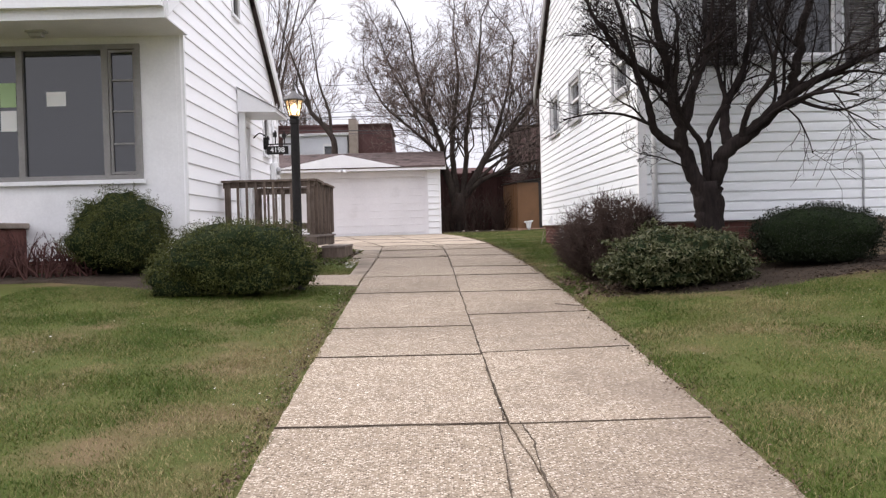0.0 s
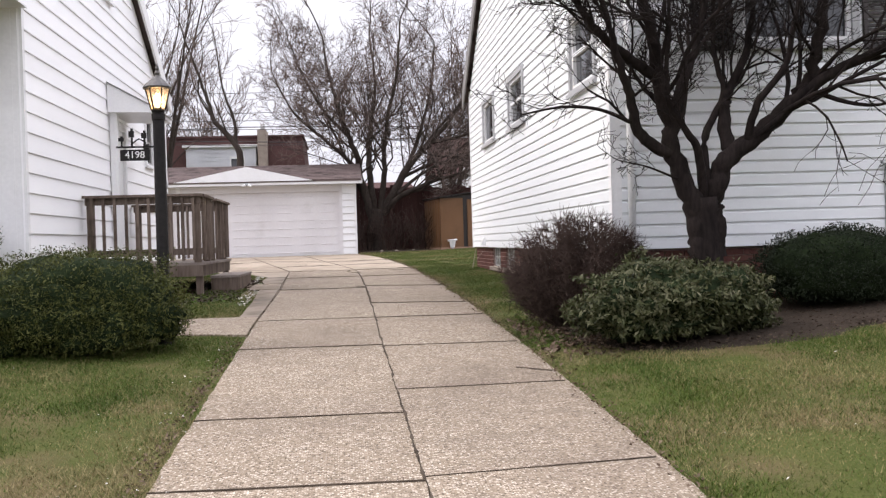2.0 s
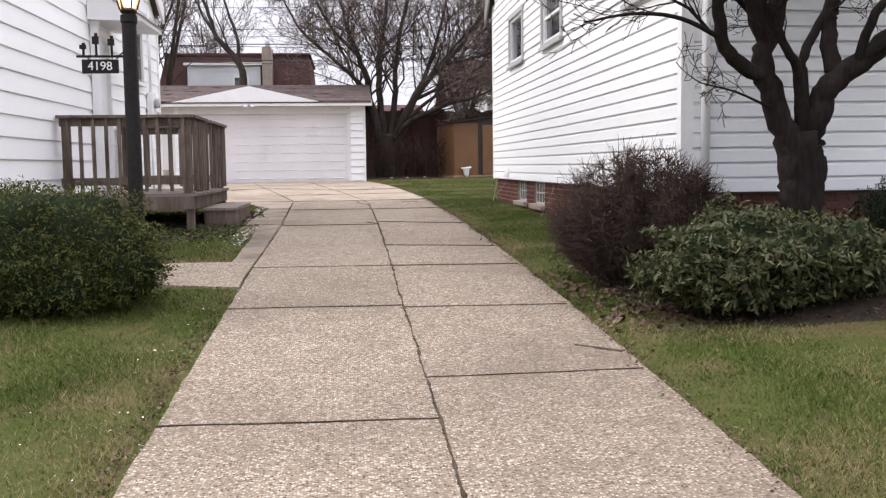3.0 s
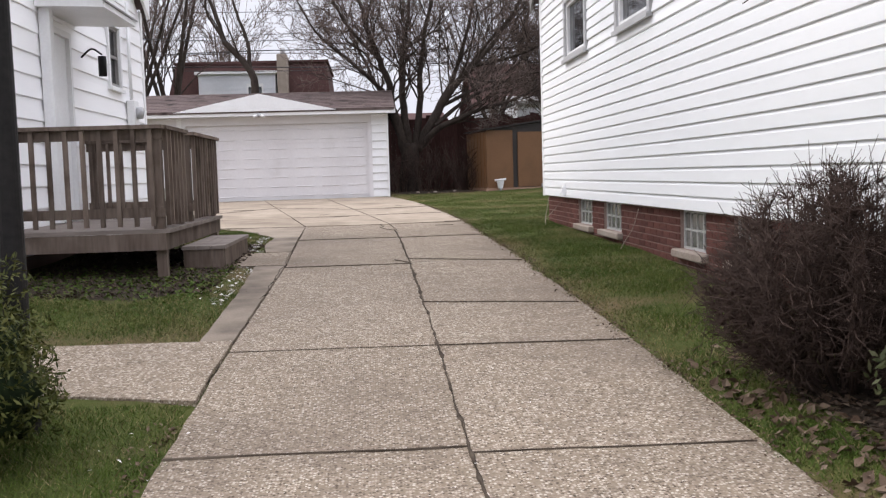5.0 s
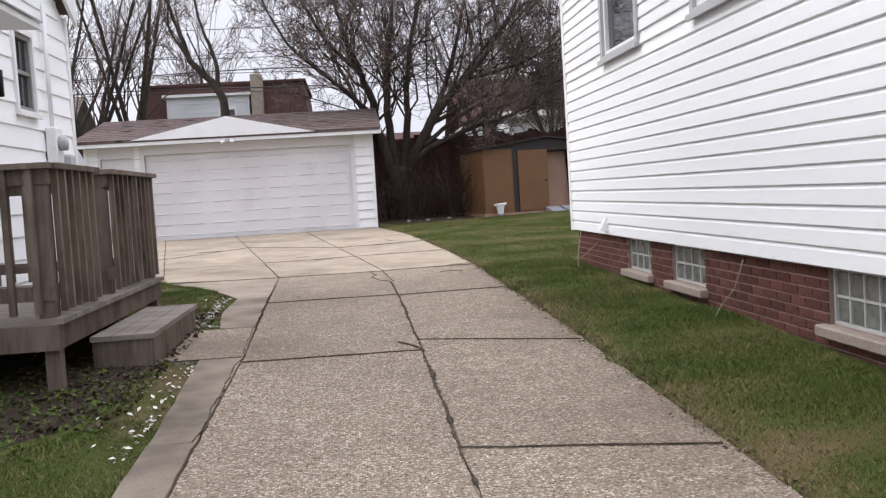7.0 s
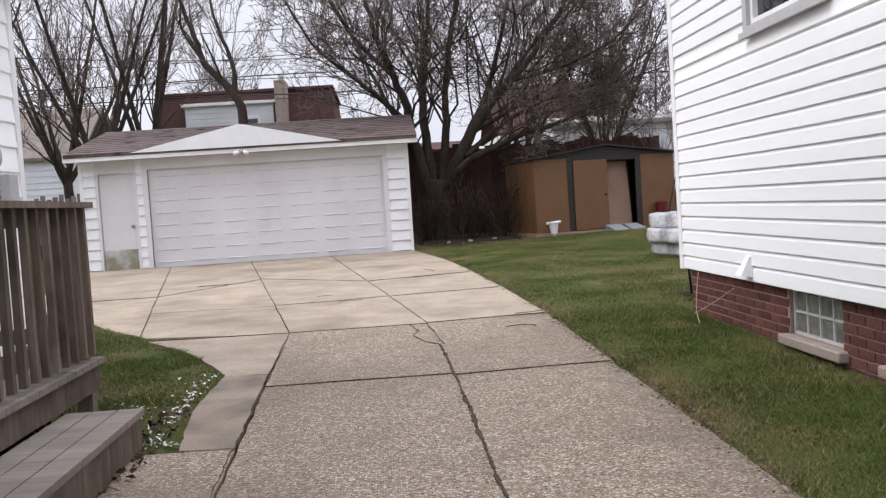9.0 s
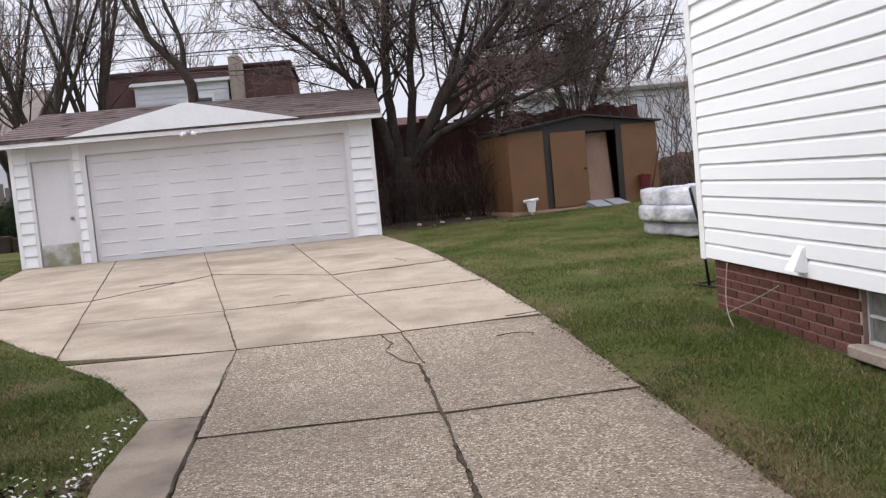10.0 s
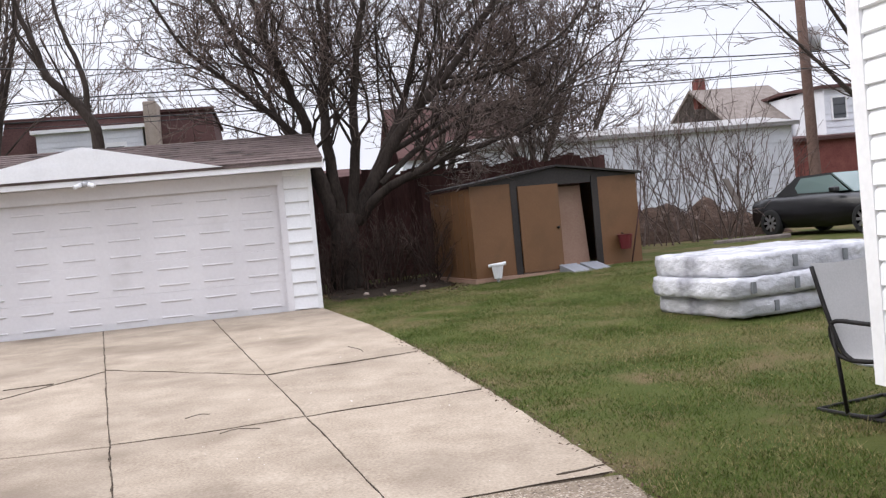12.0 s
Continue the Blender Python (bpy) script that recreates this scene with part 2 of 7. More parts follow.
M_WALK = mat("grey_concrete_walk", (0.215, 0.175, 0.135), (0.3, 0.25, 0.198), 0.85, 70, 1.5, 0.5, 0.3, 0.003, stain=(0.1, 0.082, 0.066), stain_scale=2, stain_at=(0.42, 0.72), rand=0.1)
M_BLACK = mat("black_painted_metal", (0.01, 0.009, 0.009), (0.022, 0.02, 0.019), 0.5, 30, 3, 0.5, 0.1, spec=0.15)
M_CAP = mat("weathered_bronze_cap", (0.05, 0.047, 0.045), (0.11, 0.1, 0.095), 0.4, 30, 3, 0.5, 0.1, metal=0.4)
M_GLASS = plain("dark_window_glass", (0.02, 0.022, 0.025), 0.03, spec=1.0)
M_PANE = plain("clear_glass", (0.95, 0.95, 0.95), 0.05, trans=1.0)
M_GLASSBLOCK = mat("glass_block", (0.08, 0.083, 0.076), (0.22, 0.225, 0.21), 0.12, 14, 9, 0.5, 0.5, 0.01, spec=0.7)
M_SHUTTER = mat("dark_shutter", (0.035, 0.03, 0.03), (0.06, 0.052, 0.05), 0.55, 30, 3, 0.5, 0.1)
M_SHED = mat("tan_painted_steel", (0.135, 0.066, 0.028), (0.165, 0.083, 0.037), 0.5, 30, 1.5, 0.6, 0.08, stain=(0.12, 0.062, 0.026), stain_scale=2)
M_SHEDROOF = mat("dark_brown_steel", (0.016, 0.013, 0.012), (0.035, 0.028, 0.025), 0.45, 30, 2, 0.5, 0.1)
M_PLYWOOD = mat("bare_board", (0.28, 0.17, 0.12), (0.36, 0.235, 0.175), 0.7, 30, 2, 0.5, 0.1)
M_FENCE = mat("dark_red_fence", (0.045, 0.022, 0.02), (0.085, 0.045, 0.04), 0.9, 30, 3, 0.5, 0.3, stretch=(1, 1, 0.15), rand=0.2)
M_GREYFENCE = mat("grey_weathered_fence", (0.12, 0.1, 0.09), (0.22, 0.19, 0.17), 0.9, 30, 3, 0.5, 0.3, stretch=(1, 1, 0.15), rand=0.2)
M_PLASTIC = mat("cloudy_plastic_wrap", (0.4, 0.4, 0.42), (0.62, 0.62, 0.65), 0.22, 5, 4, 0.5, 0.85, 0.06, stain=(0.2, 0.2, 0.22), stain_scale=2.6, stain_at=(0.5, 0.75), stretch=(1, 1, 1.4))
M_STRAP = plain("grey_tape", (0.18, 0.19, 0.2), 0.5)
M_SLING = mat("grey_sling_fabric", (0.42, 0.41, 0.4), (0.5, 0.49, 0.48), 0.8, 90, 3, 0.5, 0.2)
M_CAR = plain("black_car_paint", (0.006, 0.006, 0.007), 0.25)
M_SOFTTOP = plain("black_canvas", (0.012, 0.012, 0.013), 0.85)
M_TYRE = plain("tyre_rubber", (0.015, 0.015, 0.015), 0.8)
M_RIM = plain("alloy_rim", (0.4, 0.4, 0.42), 0.35, 0.8)
M_CARGLASS = plain("car_glass", (0.12, 0.17, 0.16), 0.05)
M_POLE = mat("utility_pole_wood", (0.085, 0.055, 0.045), (0.15, 0.1, 0.082), 0.9, 20, 3, 0.5, 0.2)
M_FARWHITE = mat("far_white_siding", (0.56, 0.57, 0.6), (0.68, 0.69, 0.72), 0.6, 20, 1, 0.6, 0.0)
M_FARRED = mat("far_red_brick", (0.125, 0.042, 0.036), (0.19, 0.075, 0.063), 0.85, 20, 2, 0.5, 0.1)
M_WIRE = plain("black_cable", (0.02, 0.02, 0.022), 0.6)
M_WHITEPL = plain("white_plastic", (0.75, 0.75, 0.75), 0.45)
M_RED = plain("dark_red_plastic", (0.12, 0.012, 0.015), 0.5)
M_GREYPAINT = mat("grey_painted_board", (0.2, 0.21, 0.23), (0.28, 0.29, 0.31), 0.7, 25, 2, 0.5, 0.1)
M_BULB = plain("warm_bulb", (1.0, 0.72, 0.38), 0.4, emit=14.0)
M_LAMPGLASS = plain("amber_lamp_glass", (1.0, 0.9, 0.8), 0.25, trans=0.85)
M_LETTER = plain("white_letters", (0.75, 0.75, 0.75), 0.5)
M_PAPER = plain("white_paper", (0.75, 0.75, 0.73), 0.8)
M_PAPERGREEN = plain("pale_green_paper", (0.4, 0.55, 0.3), 0.8)
M_SHADE = mat("dim_curtain", (0.05, 0.05, 0.055), (0.1, 0.1, 0.105), 0.8, 10, 2, 0.5, 0.0)


# ---- building helpers ----
def add_mesh(name, verts, faces, material, parent=None, label="", smooth=False):
    me = bpy.data.meshes.new(name)
    me.from_pydata([tuple(v) for v in verts], [], faces)
    me.validate()
    me.materials.append(material)
    if smooth:
        me.shade_smooth()
    ob = new(name, me)
    if parent:
        ob.parent = parent
    if label:
        ob["label"] = label
    return ob


def part(name, bm, material, parent=None, label="", smooth=False):
    bmesh.ops.recalc_face_normals(bm, faces=bm.faces)
    me = bpy.data.meshes.new(name)
    bm.to_mesh(me)
    bm.free()
    me.materials.append(material)
    if smooth:
        me.shade_smooth()
    ob = new(name, me)
    if parent:
        ob.parent = parent
    if label:
        ob["label"] = label
    return ob


def thing(name, label, category, group="", kind="", at=(0, 0, 0)):
    ob = new(name)
    ob.empty_display_size = 0.2
    ob.location = at
    return tagged(ob, label, category, group, kind)


def ident(u, w, v):
    return Vector((u, w, v))


def box(bm, u0, u1, w0, w1, v0, v1, place=ident, bev=0.0):
    """A box in wall coordinates: u along the wall, w outward, v up."""
    vs = [bm.verts.new(place(u, w, v)) for v in (v0, v1) for w in (w0, w1) for u in (u0, u1)]
    fs = [bm.faces.new([vs[i] for i in q]) for q in ((0, 1, 3, 2), (4, 6, 7, 5), (0, 4, 5, 1), (2, 3, 7, 6), (0, 2, 6, 4), (1, 5, 7, 3))]
    if bev:
        bmesh.ops.recalc_face_normals(bm, faces=fs)
        edges = list({e for f in fs for e in f.edges})
        bmesh.ops.bevel(bm, geom=edges, offset=bev, segments=1, affect="EDGES")


def one_box(name, material, parent, u0, u1, w0, w1, v0, v1, place=ident, label="", bev=0.0):
    bm = bmesh.new()
    box(bm, u0, u1, w0, w1, v0, v1, place, bev)
    return part(name, bm, material, parent, label)


def lathe(bm, profile, centre, sides=16):
    """profile: (radius, height) from bottom to top."""
    rings = []
    for r, h in profile:
        rings.append([bm.verts.new((centre[0] + r * math.cos(2 * math.pi * k / sides), centre[1] + r * math.sin(2 * math.pi * k / sides), centre[2] + h)) for k in range(sides)])
    for a, b in zip(rings, rings[1:]):
        for k in range(sides):
            bm.faces.new((a[k], a[(k + 1) % sides], b[(k + 1) % sides], b[k]))
    bm.faces.new(rings[0][::-1])
    bm.faces.new(rings[-1])


def tube(verts, faces, pts, radii, sides=6):
    """Appends a tapered tube along pts to the lists."""
    base = len(verts)
    up = Vector((0.13, 0.31, 0.94))
    for k, (p, r) in enumerate(zip(pts, radii)):
        d = (pts[min(k + 1, len(pts) - 1)] - pts[max(k - 1, 0)]).normalized()
        a = d.cross(up)
        a = a.normalized() if a.length > 0.1 else d.cross(Vector((1, 0, 0))).normalized()
        b = d.cross(a)
        for s in range(sides):
            q = 2 * math.pi * s / sides
            verts.append(p + a * (r * math.cos(q)) + b * (r * math.sin(q)))
    for k in range(len(pts) - 1):
        for s in range(sides):
            i, j = base + k * sides + s, base + k * sides + (s + 1) % sides
            faces.append((i, j, j + sides, i + sides))
    faces.append(tuple(base + (len(pts) - 1) * sides + s for s in range(sides)))


def rod(name, pts, r, material, parent=None, label="", sides=8):
    v, f = [], []
    tube(v, f, [Vector(p) for p in pts], [r] * len(pts), sides)
    f.append(tuple(range(sides))[::-1])
    return add_mesh(name, v, f, material, parent, label, smooth=True)


def curve_pts(pts, steps=6):
    """Smooth points through the given ones (Catmull-Rom)."""
    pts = [Vector(p) for p in pts]
    full = [pts[0] * 2 - pts[1], *pts, pts[-1] * 2 - pts[-2]]
    out = []
    for i in range(1, len(full) - 2):
        p0, p1, p2, p3 = full[i - 1 : i + 3]
        for s in range(steps):
            t = s / steps
            out.append(0.5 * ((2 * p1) + (p2 - p0) * t + (2 * p0 - 5 * p1 + 4 * p2 - p3) * t * t + (3 * p1 - p0 - 3 * p2 + p3) * t ** 3))
    return out + [pts[-1]]


# ---- the lie of the land ----
GY = (-60, -14, -6, 4.6, 6.8, 10.5, 12.6, 16.2, 22, 24.5, 32.8, 45, 400)
GZ = (-0.2, -0.1, 0.1, 0.815, 0.962, 1.17, 1.285, 1.42, 1.525, 1.576, 1.728, 1.85, 1.9)


def g(y):
    return float(np.interp(y, GY, GZ))


def ease(a, b, v):
    t = min(1, max(0, (v - a) / (b - a)))
    return t * t * (3 - 2 * t)


def right_edge(y):
    return float(np.interp(y, (-20, 7, 10, 16, 22, 25, 27.3, 29.8, 32.8), (2.05, 2.0, 1.98, 1.9, 1.86, 1.72, 1.57, 1.34, 0.87)))


def left_edge(y):
    return float(np.interp(y, (-20, 12.6, 12.66, 14, 16.3, 16.4, 17.7, 17.78, 18.7, 19.9, 20.35, 21.24, 22.1, 23.0, 24.8, 26.2, 28.7, 31, 33),
                           (-0.47, -0.48, -0.7, -0.71, -0.78, -1.04, -1.04, -0.84, -0.95, -0.95, -1.12, -1.5, -2.0, -2.6, -3.74, -5.0, -5.15, -5.6, -5.85)))


def land(x, y):
    z = g(y)
    z += 0.22 * ease(1.9, 6.0, x) * ease(3, 9, y) * (1 - ease(13, 20, y))
    z += 0.1 * ease(2.5, 7.0, x) * ease(28, 34, y) - 0.04 * ease(8.5, 12, x) * ease(34, 39, y)
    z += 0.1 * ease(-1.2, -4.5, x) * ease(4, 12, y) * (1 - ease(13, 17, y))
    z += 0.012 * noise.noise(Vector((x * 0.9, y * 0.9, 0)))
    z += 0.02 * ease(0, 0.25, x - right_edge(y)) if x > 0.8 else 0.02 * ease(0, 0.25, left_edge(y) - x)
    return z


def paved(x, y):
    return left_edge(y) < x < right_edge(y) and y < 32.8


# ---- ground ----
def ground_material():
    """Lawn: green, straw and bare soil in patches."""
    m = mat("lawn", (0.044, 0.058, 0.013), (0.078, 0.084, 0.025), 0.9, 60, 2.2, 0.5, 0.8, 0.02, stain=(0.12, 0.088, 0.047), stain_scale=1.3, stain_at=(0.47, 0.68))
    return m


M_LAWN = ground_material()


def axis(spans):
    out = []
    for a, b, n in spans:
        out += list(np.linspace(a, b, n, endpoint=False))
    return out + [spans[-1][1]]


gx = axis(((-400, -60, 4), (-60, -12, 12), (-12, -7, 10), (-7, 4, 60), (4, 12, 16), (12, 60, 12), (60, 400, 4)))
gy = axis(((-400, -60, 4), (-60, -4, 14), (-4, 34, 152), (34, 60, 20), (60, 400, 6)))
gv, gf = [], []
for yy in gy:
    for xx in gx:
        low = 0.05 if left_edge(yy) + 0.08 < xx < right_edge(yy) - 0.08 and -40 < yy < 32.6 else 0.0
        gv.append((xx, yy, land(xx, yy) - low))
for j in range(len(gy) - 1):
    for i in range(len(gx) - 1):
        k = j * len(gx) + i
        gf.append((k, k + 1, k + 1 + len(gx), k + len(gx)))
ground = tagged(add_mesh("ground", gv, gf, M_LAWN, smooth=True), "patchy green and straw-coloured spring lawn sloping up to the yard", "lawn", kind="structure")


def patch(name, outline, material, lift, label, category):
    """A thin bed of soil draped on the land, with an uneven edge."""
    cx, cy = sum(p[0] for p in outline) / len(outline), sum(p[1] for p in outline) / len(outline)
    ring = []
    for a, b in zip(outline, outline[1:] + outline[:1]):
        n = max(2, int(math.dist(a, b) / 0.15))
        for s in range(n):
            x, y = a[0] + (b[0] - a[0]) * s / n, a[1] + (b[1] - a[1]) * s / n
            ring.append((x + 0.06 * noise.noise(Vector((x * 3, y * 3, 1))), y + 0.06 * noise.noise(Vector((x * 3, y * 3, 7)))))
    vs, fs, n = [], [], len(ring)
    for k, s in enumerate((1.0, 0.75, 0.5, 0.25)):
        vs += [(cx + (x - cx) * s, cy + (y - cy) * s) for x, y in ring]
    vs.append((cx, cy))
    for k in range(3):
        fs += [(k * n + i, k * n + (i + 1) % n, (k + 1) * n + (i + 1) % n, (k + 1) * n + i) for i in range(n)]
    fs += [(3 * n + i, 3 * n + (i + 1) % n, 4 * n) for i in range(n)]
    vs = [(x, y, land(x, y) + (lift if i >= n else -0.01)) for i, (x, y) in enumerate(vs)]
    return tagged(add_mesh(name, vs, fs, material, smooth=True), label, category, kind="structure")


patch("planting_bed", [(2.15, 11.2), (2.35, 10.0), (2.7, 9.2), (4.2, 9.1), (5.2, 9.7), (7.2, 9.9), (9.5, 10.2), (9.5, 11.25), (3.2, 11.25)], M_SOIL, 0.03, "dark bare soil planting bed in front of the house", "soil bed")
patch("planting_bed", [(-7.5, 13.2), (-7.5, 11.9), (-4.5, 11.7), (-3.0, 10.9), (-1.6, 10.7), (-1.1, 11.2), (-1.3, 11.7), (-2.8, 12.9)], M_SOIL, 0.03, "dark bare soil bed under the evergreen bushes", "soil bed")
patch("soil_patch", [(-0.95, 16.3), (-1.1, 14.6), (-1.5, 14.2), (-3.0, 14.6), (-3.0, 18.9), (-1.4, 18.9), (-1.25, 16.6)], M_SOIL, 0.02, "bare soil with moss beside and under the wooden deck", "soil")
patch("soil_patch", [(0.95, 33.2), (1.0, 36.5), (3.6, 37.8), (3.5, 34.4), (2.2, 33.6)], M_SOIL, 0.03, "shaded bare soil under the big bare tree", "soil")


# ---- houses ----
def gable(y0, y1, eave, slope):
    """The wall's extent (along y) at height v."""
    def extent(v):
        cut = max(0.0, (v - eave) / slope)
        return y0 + cut, y1 - cut
    return extent


def siding(parent, place, extent, v0, v1, expose, holes, material, thick=0.018, dutch=False):
    """Lapped boards, course by course, cut round the holes (u0, u1, v0, v1)."""
    v = v0
    while v < v1 - 0.01:
        top = min(v + expose, v1)
        cuts = sorted({v, top, *[c for h in holes for c in h[2:] if v + 0.012 < c < top - 0.012]})
        for a, b in zip(cuts, cuts[1:]):
            lo, hi = extent(b)
            if hi - lo < 0.08:
                continue
            runs = [(lo, hi)]
            for h0, h1, hv0, hv1 in holes:
                if hv0 < (a + b) / 2 < hv1:
                    runs = [r for p, q in runs for r in ((p, min(q, h0)), (max(p, h1), q)) if r[1] - r[0] > 0.03]
            for p, q in runs:
                bm = bmesh.new()
                ta = thick - (a - v) / expose * (thick - 0.003)
                tb = thick - (b - v) / expose * (thick - 0.003)
                face = [(p, 0.0, a), (p, ta, a), (p, tb, b), (p, 0.0, b)]
                if a == v:
                    face = [(p, 0.0, a), (p, ta - 0.006, a), (p, ta, a + 0.008), (p, tb, b), (p, 0.0, b)]
                if dutch and a == v and b == top:
                    face = [(p, 0.0, a), (p, thick - 0.004, a), (p, thick, a + 0.004), (p, thick - 0.005, a + 0.76 * expose), (p, 0.3 * thick, a + 0.9 * expose), (p, 0.004, b), (p, 0.0, b)]
                left = [bm.verts.new(place(*c)) for c in face]
                right = [bm.verts.new(place(q, *c[1:])) for c in face]
                n = len(face)
                bm.faces.new(left)
                bm.faces.new(right[::-1])
                for i in range(n):
                    bm.faces.new((left[i], right[i], right[(i + 1) % n], left[(i + 1) % n]))
                part("siding_board", bm, material, parent)
        v = top


def frame_of(bm, place, u0, u1, v0, v1, w0, w1, wide):
    box(bm, u0, u1, w0, w1, v0, v0 + wide, place)
    box(bm, u0, u1, w0, w1, v1 - wide, v1, place)
    box(bm, u0, u0 + wide, w0, w1, v0 + wide, v1 - wide, place)
    box(bm, u1 - wide, u1, w0, w1, v0 + wide, v1 - wide, place)


def sash_window(house, place, u0, u1, v0, v1, trim=M_GREYTRIM, sash=M_TRIM, rail=0.5, wide=0.075, label=""):
    """A window in its hole: casing, sashes, panes of dark glass with a dim room behind, sill."""
    win = part_empty("window", house, label)
    bm = bmesh.new()
    frame_of(bm, place, u0 - 0.02, u1 + 0.02, v0 - 0.02, v1 + 0.02, -0.05, 0.045, wide)
    part("window_frame", bm, trim, win)
    bm = bmesh.new()
    a, b, c, d = u0 + wide - 0.02, u1 - wide + 0.02, v0 + wide - 0.02, v1 - wide + 0.02
    frame_of(bm, place, a, b, c, d, -0.06, 0.012, 0.045)
    if rail:
        m = c + (d - c) * rail
        box(bm, a + 0.045, b - 0.045, -0.05, 0.006, m - 0.02, m + 0.02, place)
    part("sash", bm, sash, win)
    one_box("pane", M_GLASS, win, a + 0.04, b - 0.04, -0.035, -0.028, c + 0.04, d - 0.04, place)
    one_box("window_sill", trim, win, u0 - 0.04, u1 + 0.04, 0.046, 0.075, v0 - 0.03, v0 + 0.015, place)
    return win


def part_empty(name, parent, label=""):
    ob = new(name)
    ob.empty_display_size = 0.1
    ob.parent = parent
    if label:
        ob["label"] = label
    return ob


def wall_with_holes(name, parent, place, extent, v0, v1, w0, w1, holes, material):
    """A wall slab in bands, with openings that go through it."""
    bm = bmesh.new()
    cuts = sorted({v0, v1, *[c for h in holes for c in h[2:] if v0 < c < v1]})
    fine = []
    for a, b in zip(cuts, cuts[1:]):
        n = max(1, int((b - a) / 0.4)) if extent(b) != extent(a) else 1
        fine += [(a + (b - a) * k / n, a + (b - a) * (k + 1) / n) for k in range(n)]
    for a, b in fine:
        la, ha = extent(a)
        lb, hb = extent(b)
        if hb - lb < 0.02:
            hb = lb = (la + ha) / 2
        here = sorted((h[0], h[1]) for h in holes if h[2] < (a + b) / 2 < h[3])
        edges = [(la, lb)] + [e for h in here for e in ((h[0], h[0]), (h[1], h[1]))] + [(ha, hb)]
        for (pa, pb), (qa, qb) in zip(edges[::2], edges[1::2]):
            vs = [bm.verts.new(place(u, w, v)) for w in (w0, w1) for u, v in ((pa, a), (qa, a), (qb, b), (pb, b))]
            for q in ((0, 1, 2, 3), (7, 6, 5, 4), (0, 4, 5, 1), (1, 5, 6, 2), (2, 6, 7, 3), (3, 7, 4, 0)):
                bm.faces.new([vs[i] for i in q])
    bmesh.ops.remove_doubles(bm, verts=bm.verts, dist=0.0001)
    return part(name, bm, material, parent)


def roof_pair(house, x0, x1, y0, y1, eave, slope, over, material, thick=0.14):
    """A ridge roof along x: two slabs and the rake boards."""
    ym = (y0 + y1) / 2
    for s, yo in ((1, y0 - over), (-1, y1 + over)):
        zo, zr = eave - over * slope + 0.05, eave + (ym - y0) * slope + 0.05
        bm = bmesh.new()
        vs = [bm.verts.new((x, y, z)) for x in (x0, x1) for y, z in ((yo, zo), (ym, zr), (ym, zr + thick), (yo, zo + thick))]
        for q in ((0, 1, 2, 3), (7, 6, 5, 4), (0, 4, 5, 1), (1, 5, 6, 2), (2, 6, 7, 3), (3, 7, 4, 0)):
            bm.faces.new([vs[i] for i in q])
        part("roof", bm, material, house, "brown shingle roof slope")


BRICK_L, BRICK_H, JOINT = 0.194, 0.058, 0.01
brick_meshes = {}


def brick(parent, place_at, length):
    """place_at: matrix of the brick's left bottom back corner; alike bricks share a mesh."""
    key = round(length, 2)
    if key not in brick_meshes:
        bm = bmesh.new()
        box(bm, 0, key, 0, 0.02, 0, BRICK_H, ident, 0.004)
        bmesh.ops.recalc_face_normals(bm, faces=bm.faces)
        me = bpy.data.meshes.new("brick")
        bm.to_mesh(me)
        bm.free()
        me.materials.append(M_BRICK)
        brick_meshes[key] = me
    ob = new("brick", brick_meshes[key])
    ob.parent = parent
    ob.matrix_local = place_at
    return ob


# right-hand house
RX, RF, RB = 3.11, 11.3, 21.56
REAVE, RSLOPE, RBASE = 5.1, 0.72, 1.935


def rside(u, w, v):
    return Vector((RX - w, u, v))


def rfront(u, w, v):
    return Vector((u, RF - w, v))


house_b = thing("house", "two-storey white vinyl-sided house on a red brick foundation", "house", at=(RX, RF, 1.2))
house_b.location = (0, 0, 0)
RW = [(18.4, 19.68, 3.78, 4.6), (15.68, 16.95, 3.76, 4.56), (11.75, 12.85, 3.68, 4.58)]
rext = gable(RF, RB, REAVE, RSLOPE)
ridge = REAVE + (RB - RF) / 2 * RSLOPE
w = wall_with_holes("wall", house_b, rside, rext, RBASE, ridge, -0.2, 0.0, RW, M_SIDING)
siding(w, rside, lambda v: (rext(v)[0] + 0.06, rext(v)[1] - 0.06), RBASE, ridge, 0.1222, RW, M_SIDING, 0.025, True)
for k, h in enumerate(RW):
    sash_window(house_b, rside, *h, rail=0 if k == 0 else 0.5, label="white sash window in grey casing, dark glass")
RFW = [(4.4, 5.66, 3.92, 5.0)]
w = wall_with_holes("wall", house_b, rfront, lambda v: (RX + 0.2, 12.5), RBASE, REAVE, -0.2, 0.0, RFW, M_SIDING)
siding(w, rfront, lambda v: (RX + 0.06, 12.5), RBASE, REAVE, 0.1222, RFW, M_SIDING, 0.025, True)
sash_window(house_b, rfront, *RFW[0], rail=0.0, label="wide front window with white sash")
for u0 in (3.93, 5.72):
    sh = part_empty("shutter", house_b, "dark louvred shutter")
    bm = bmesh.new()
    frame_of(bm, rfront, u0, u0 + 0.42, 3.88, 5.0, 0.02, 0.05, 0.05)
    part("shutter_frame", bm, M_SHUTTER, sh)
    for k in range(24):
        one_box("slat", M_SHUTTER, sh, u0 + 0.05, u0 + 0.37, 0.022, 0.042, 3.94 + k * 0.042, 3.968 + k * 0.042, rfront)
for name, args in (("corner_trim", (RF - 0.028, RF + 0.075, 0.0, 0.028, RBASE - 0.01, REAVE)), ("corner_trim", (RB - 0.075, RB + 0.028, 0.0, 0.028, RBASE - 0.01, REAVE))):
    one_box(name, M_TRIM, house_b, *args, rside)
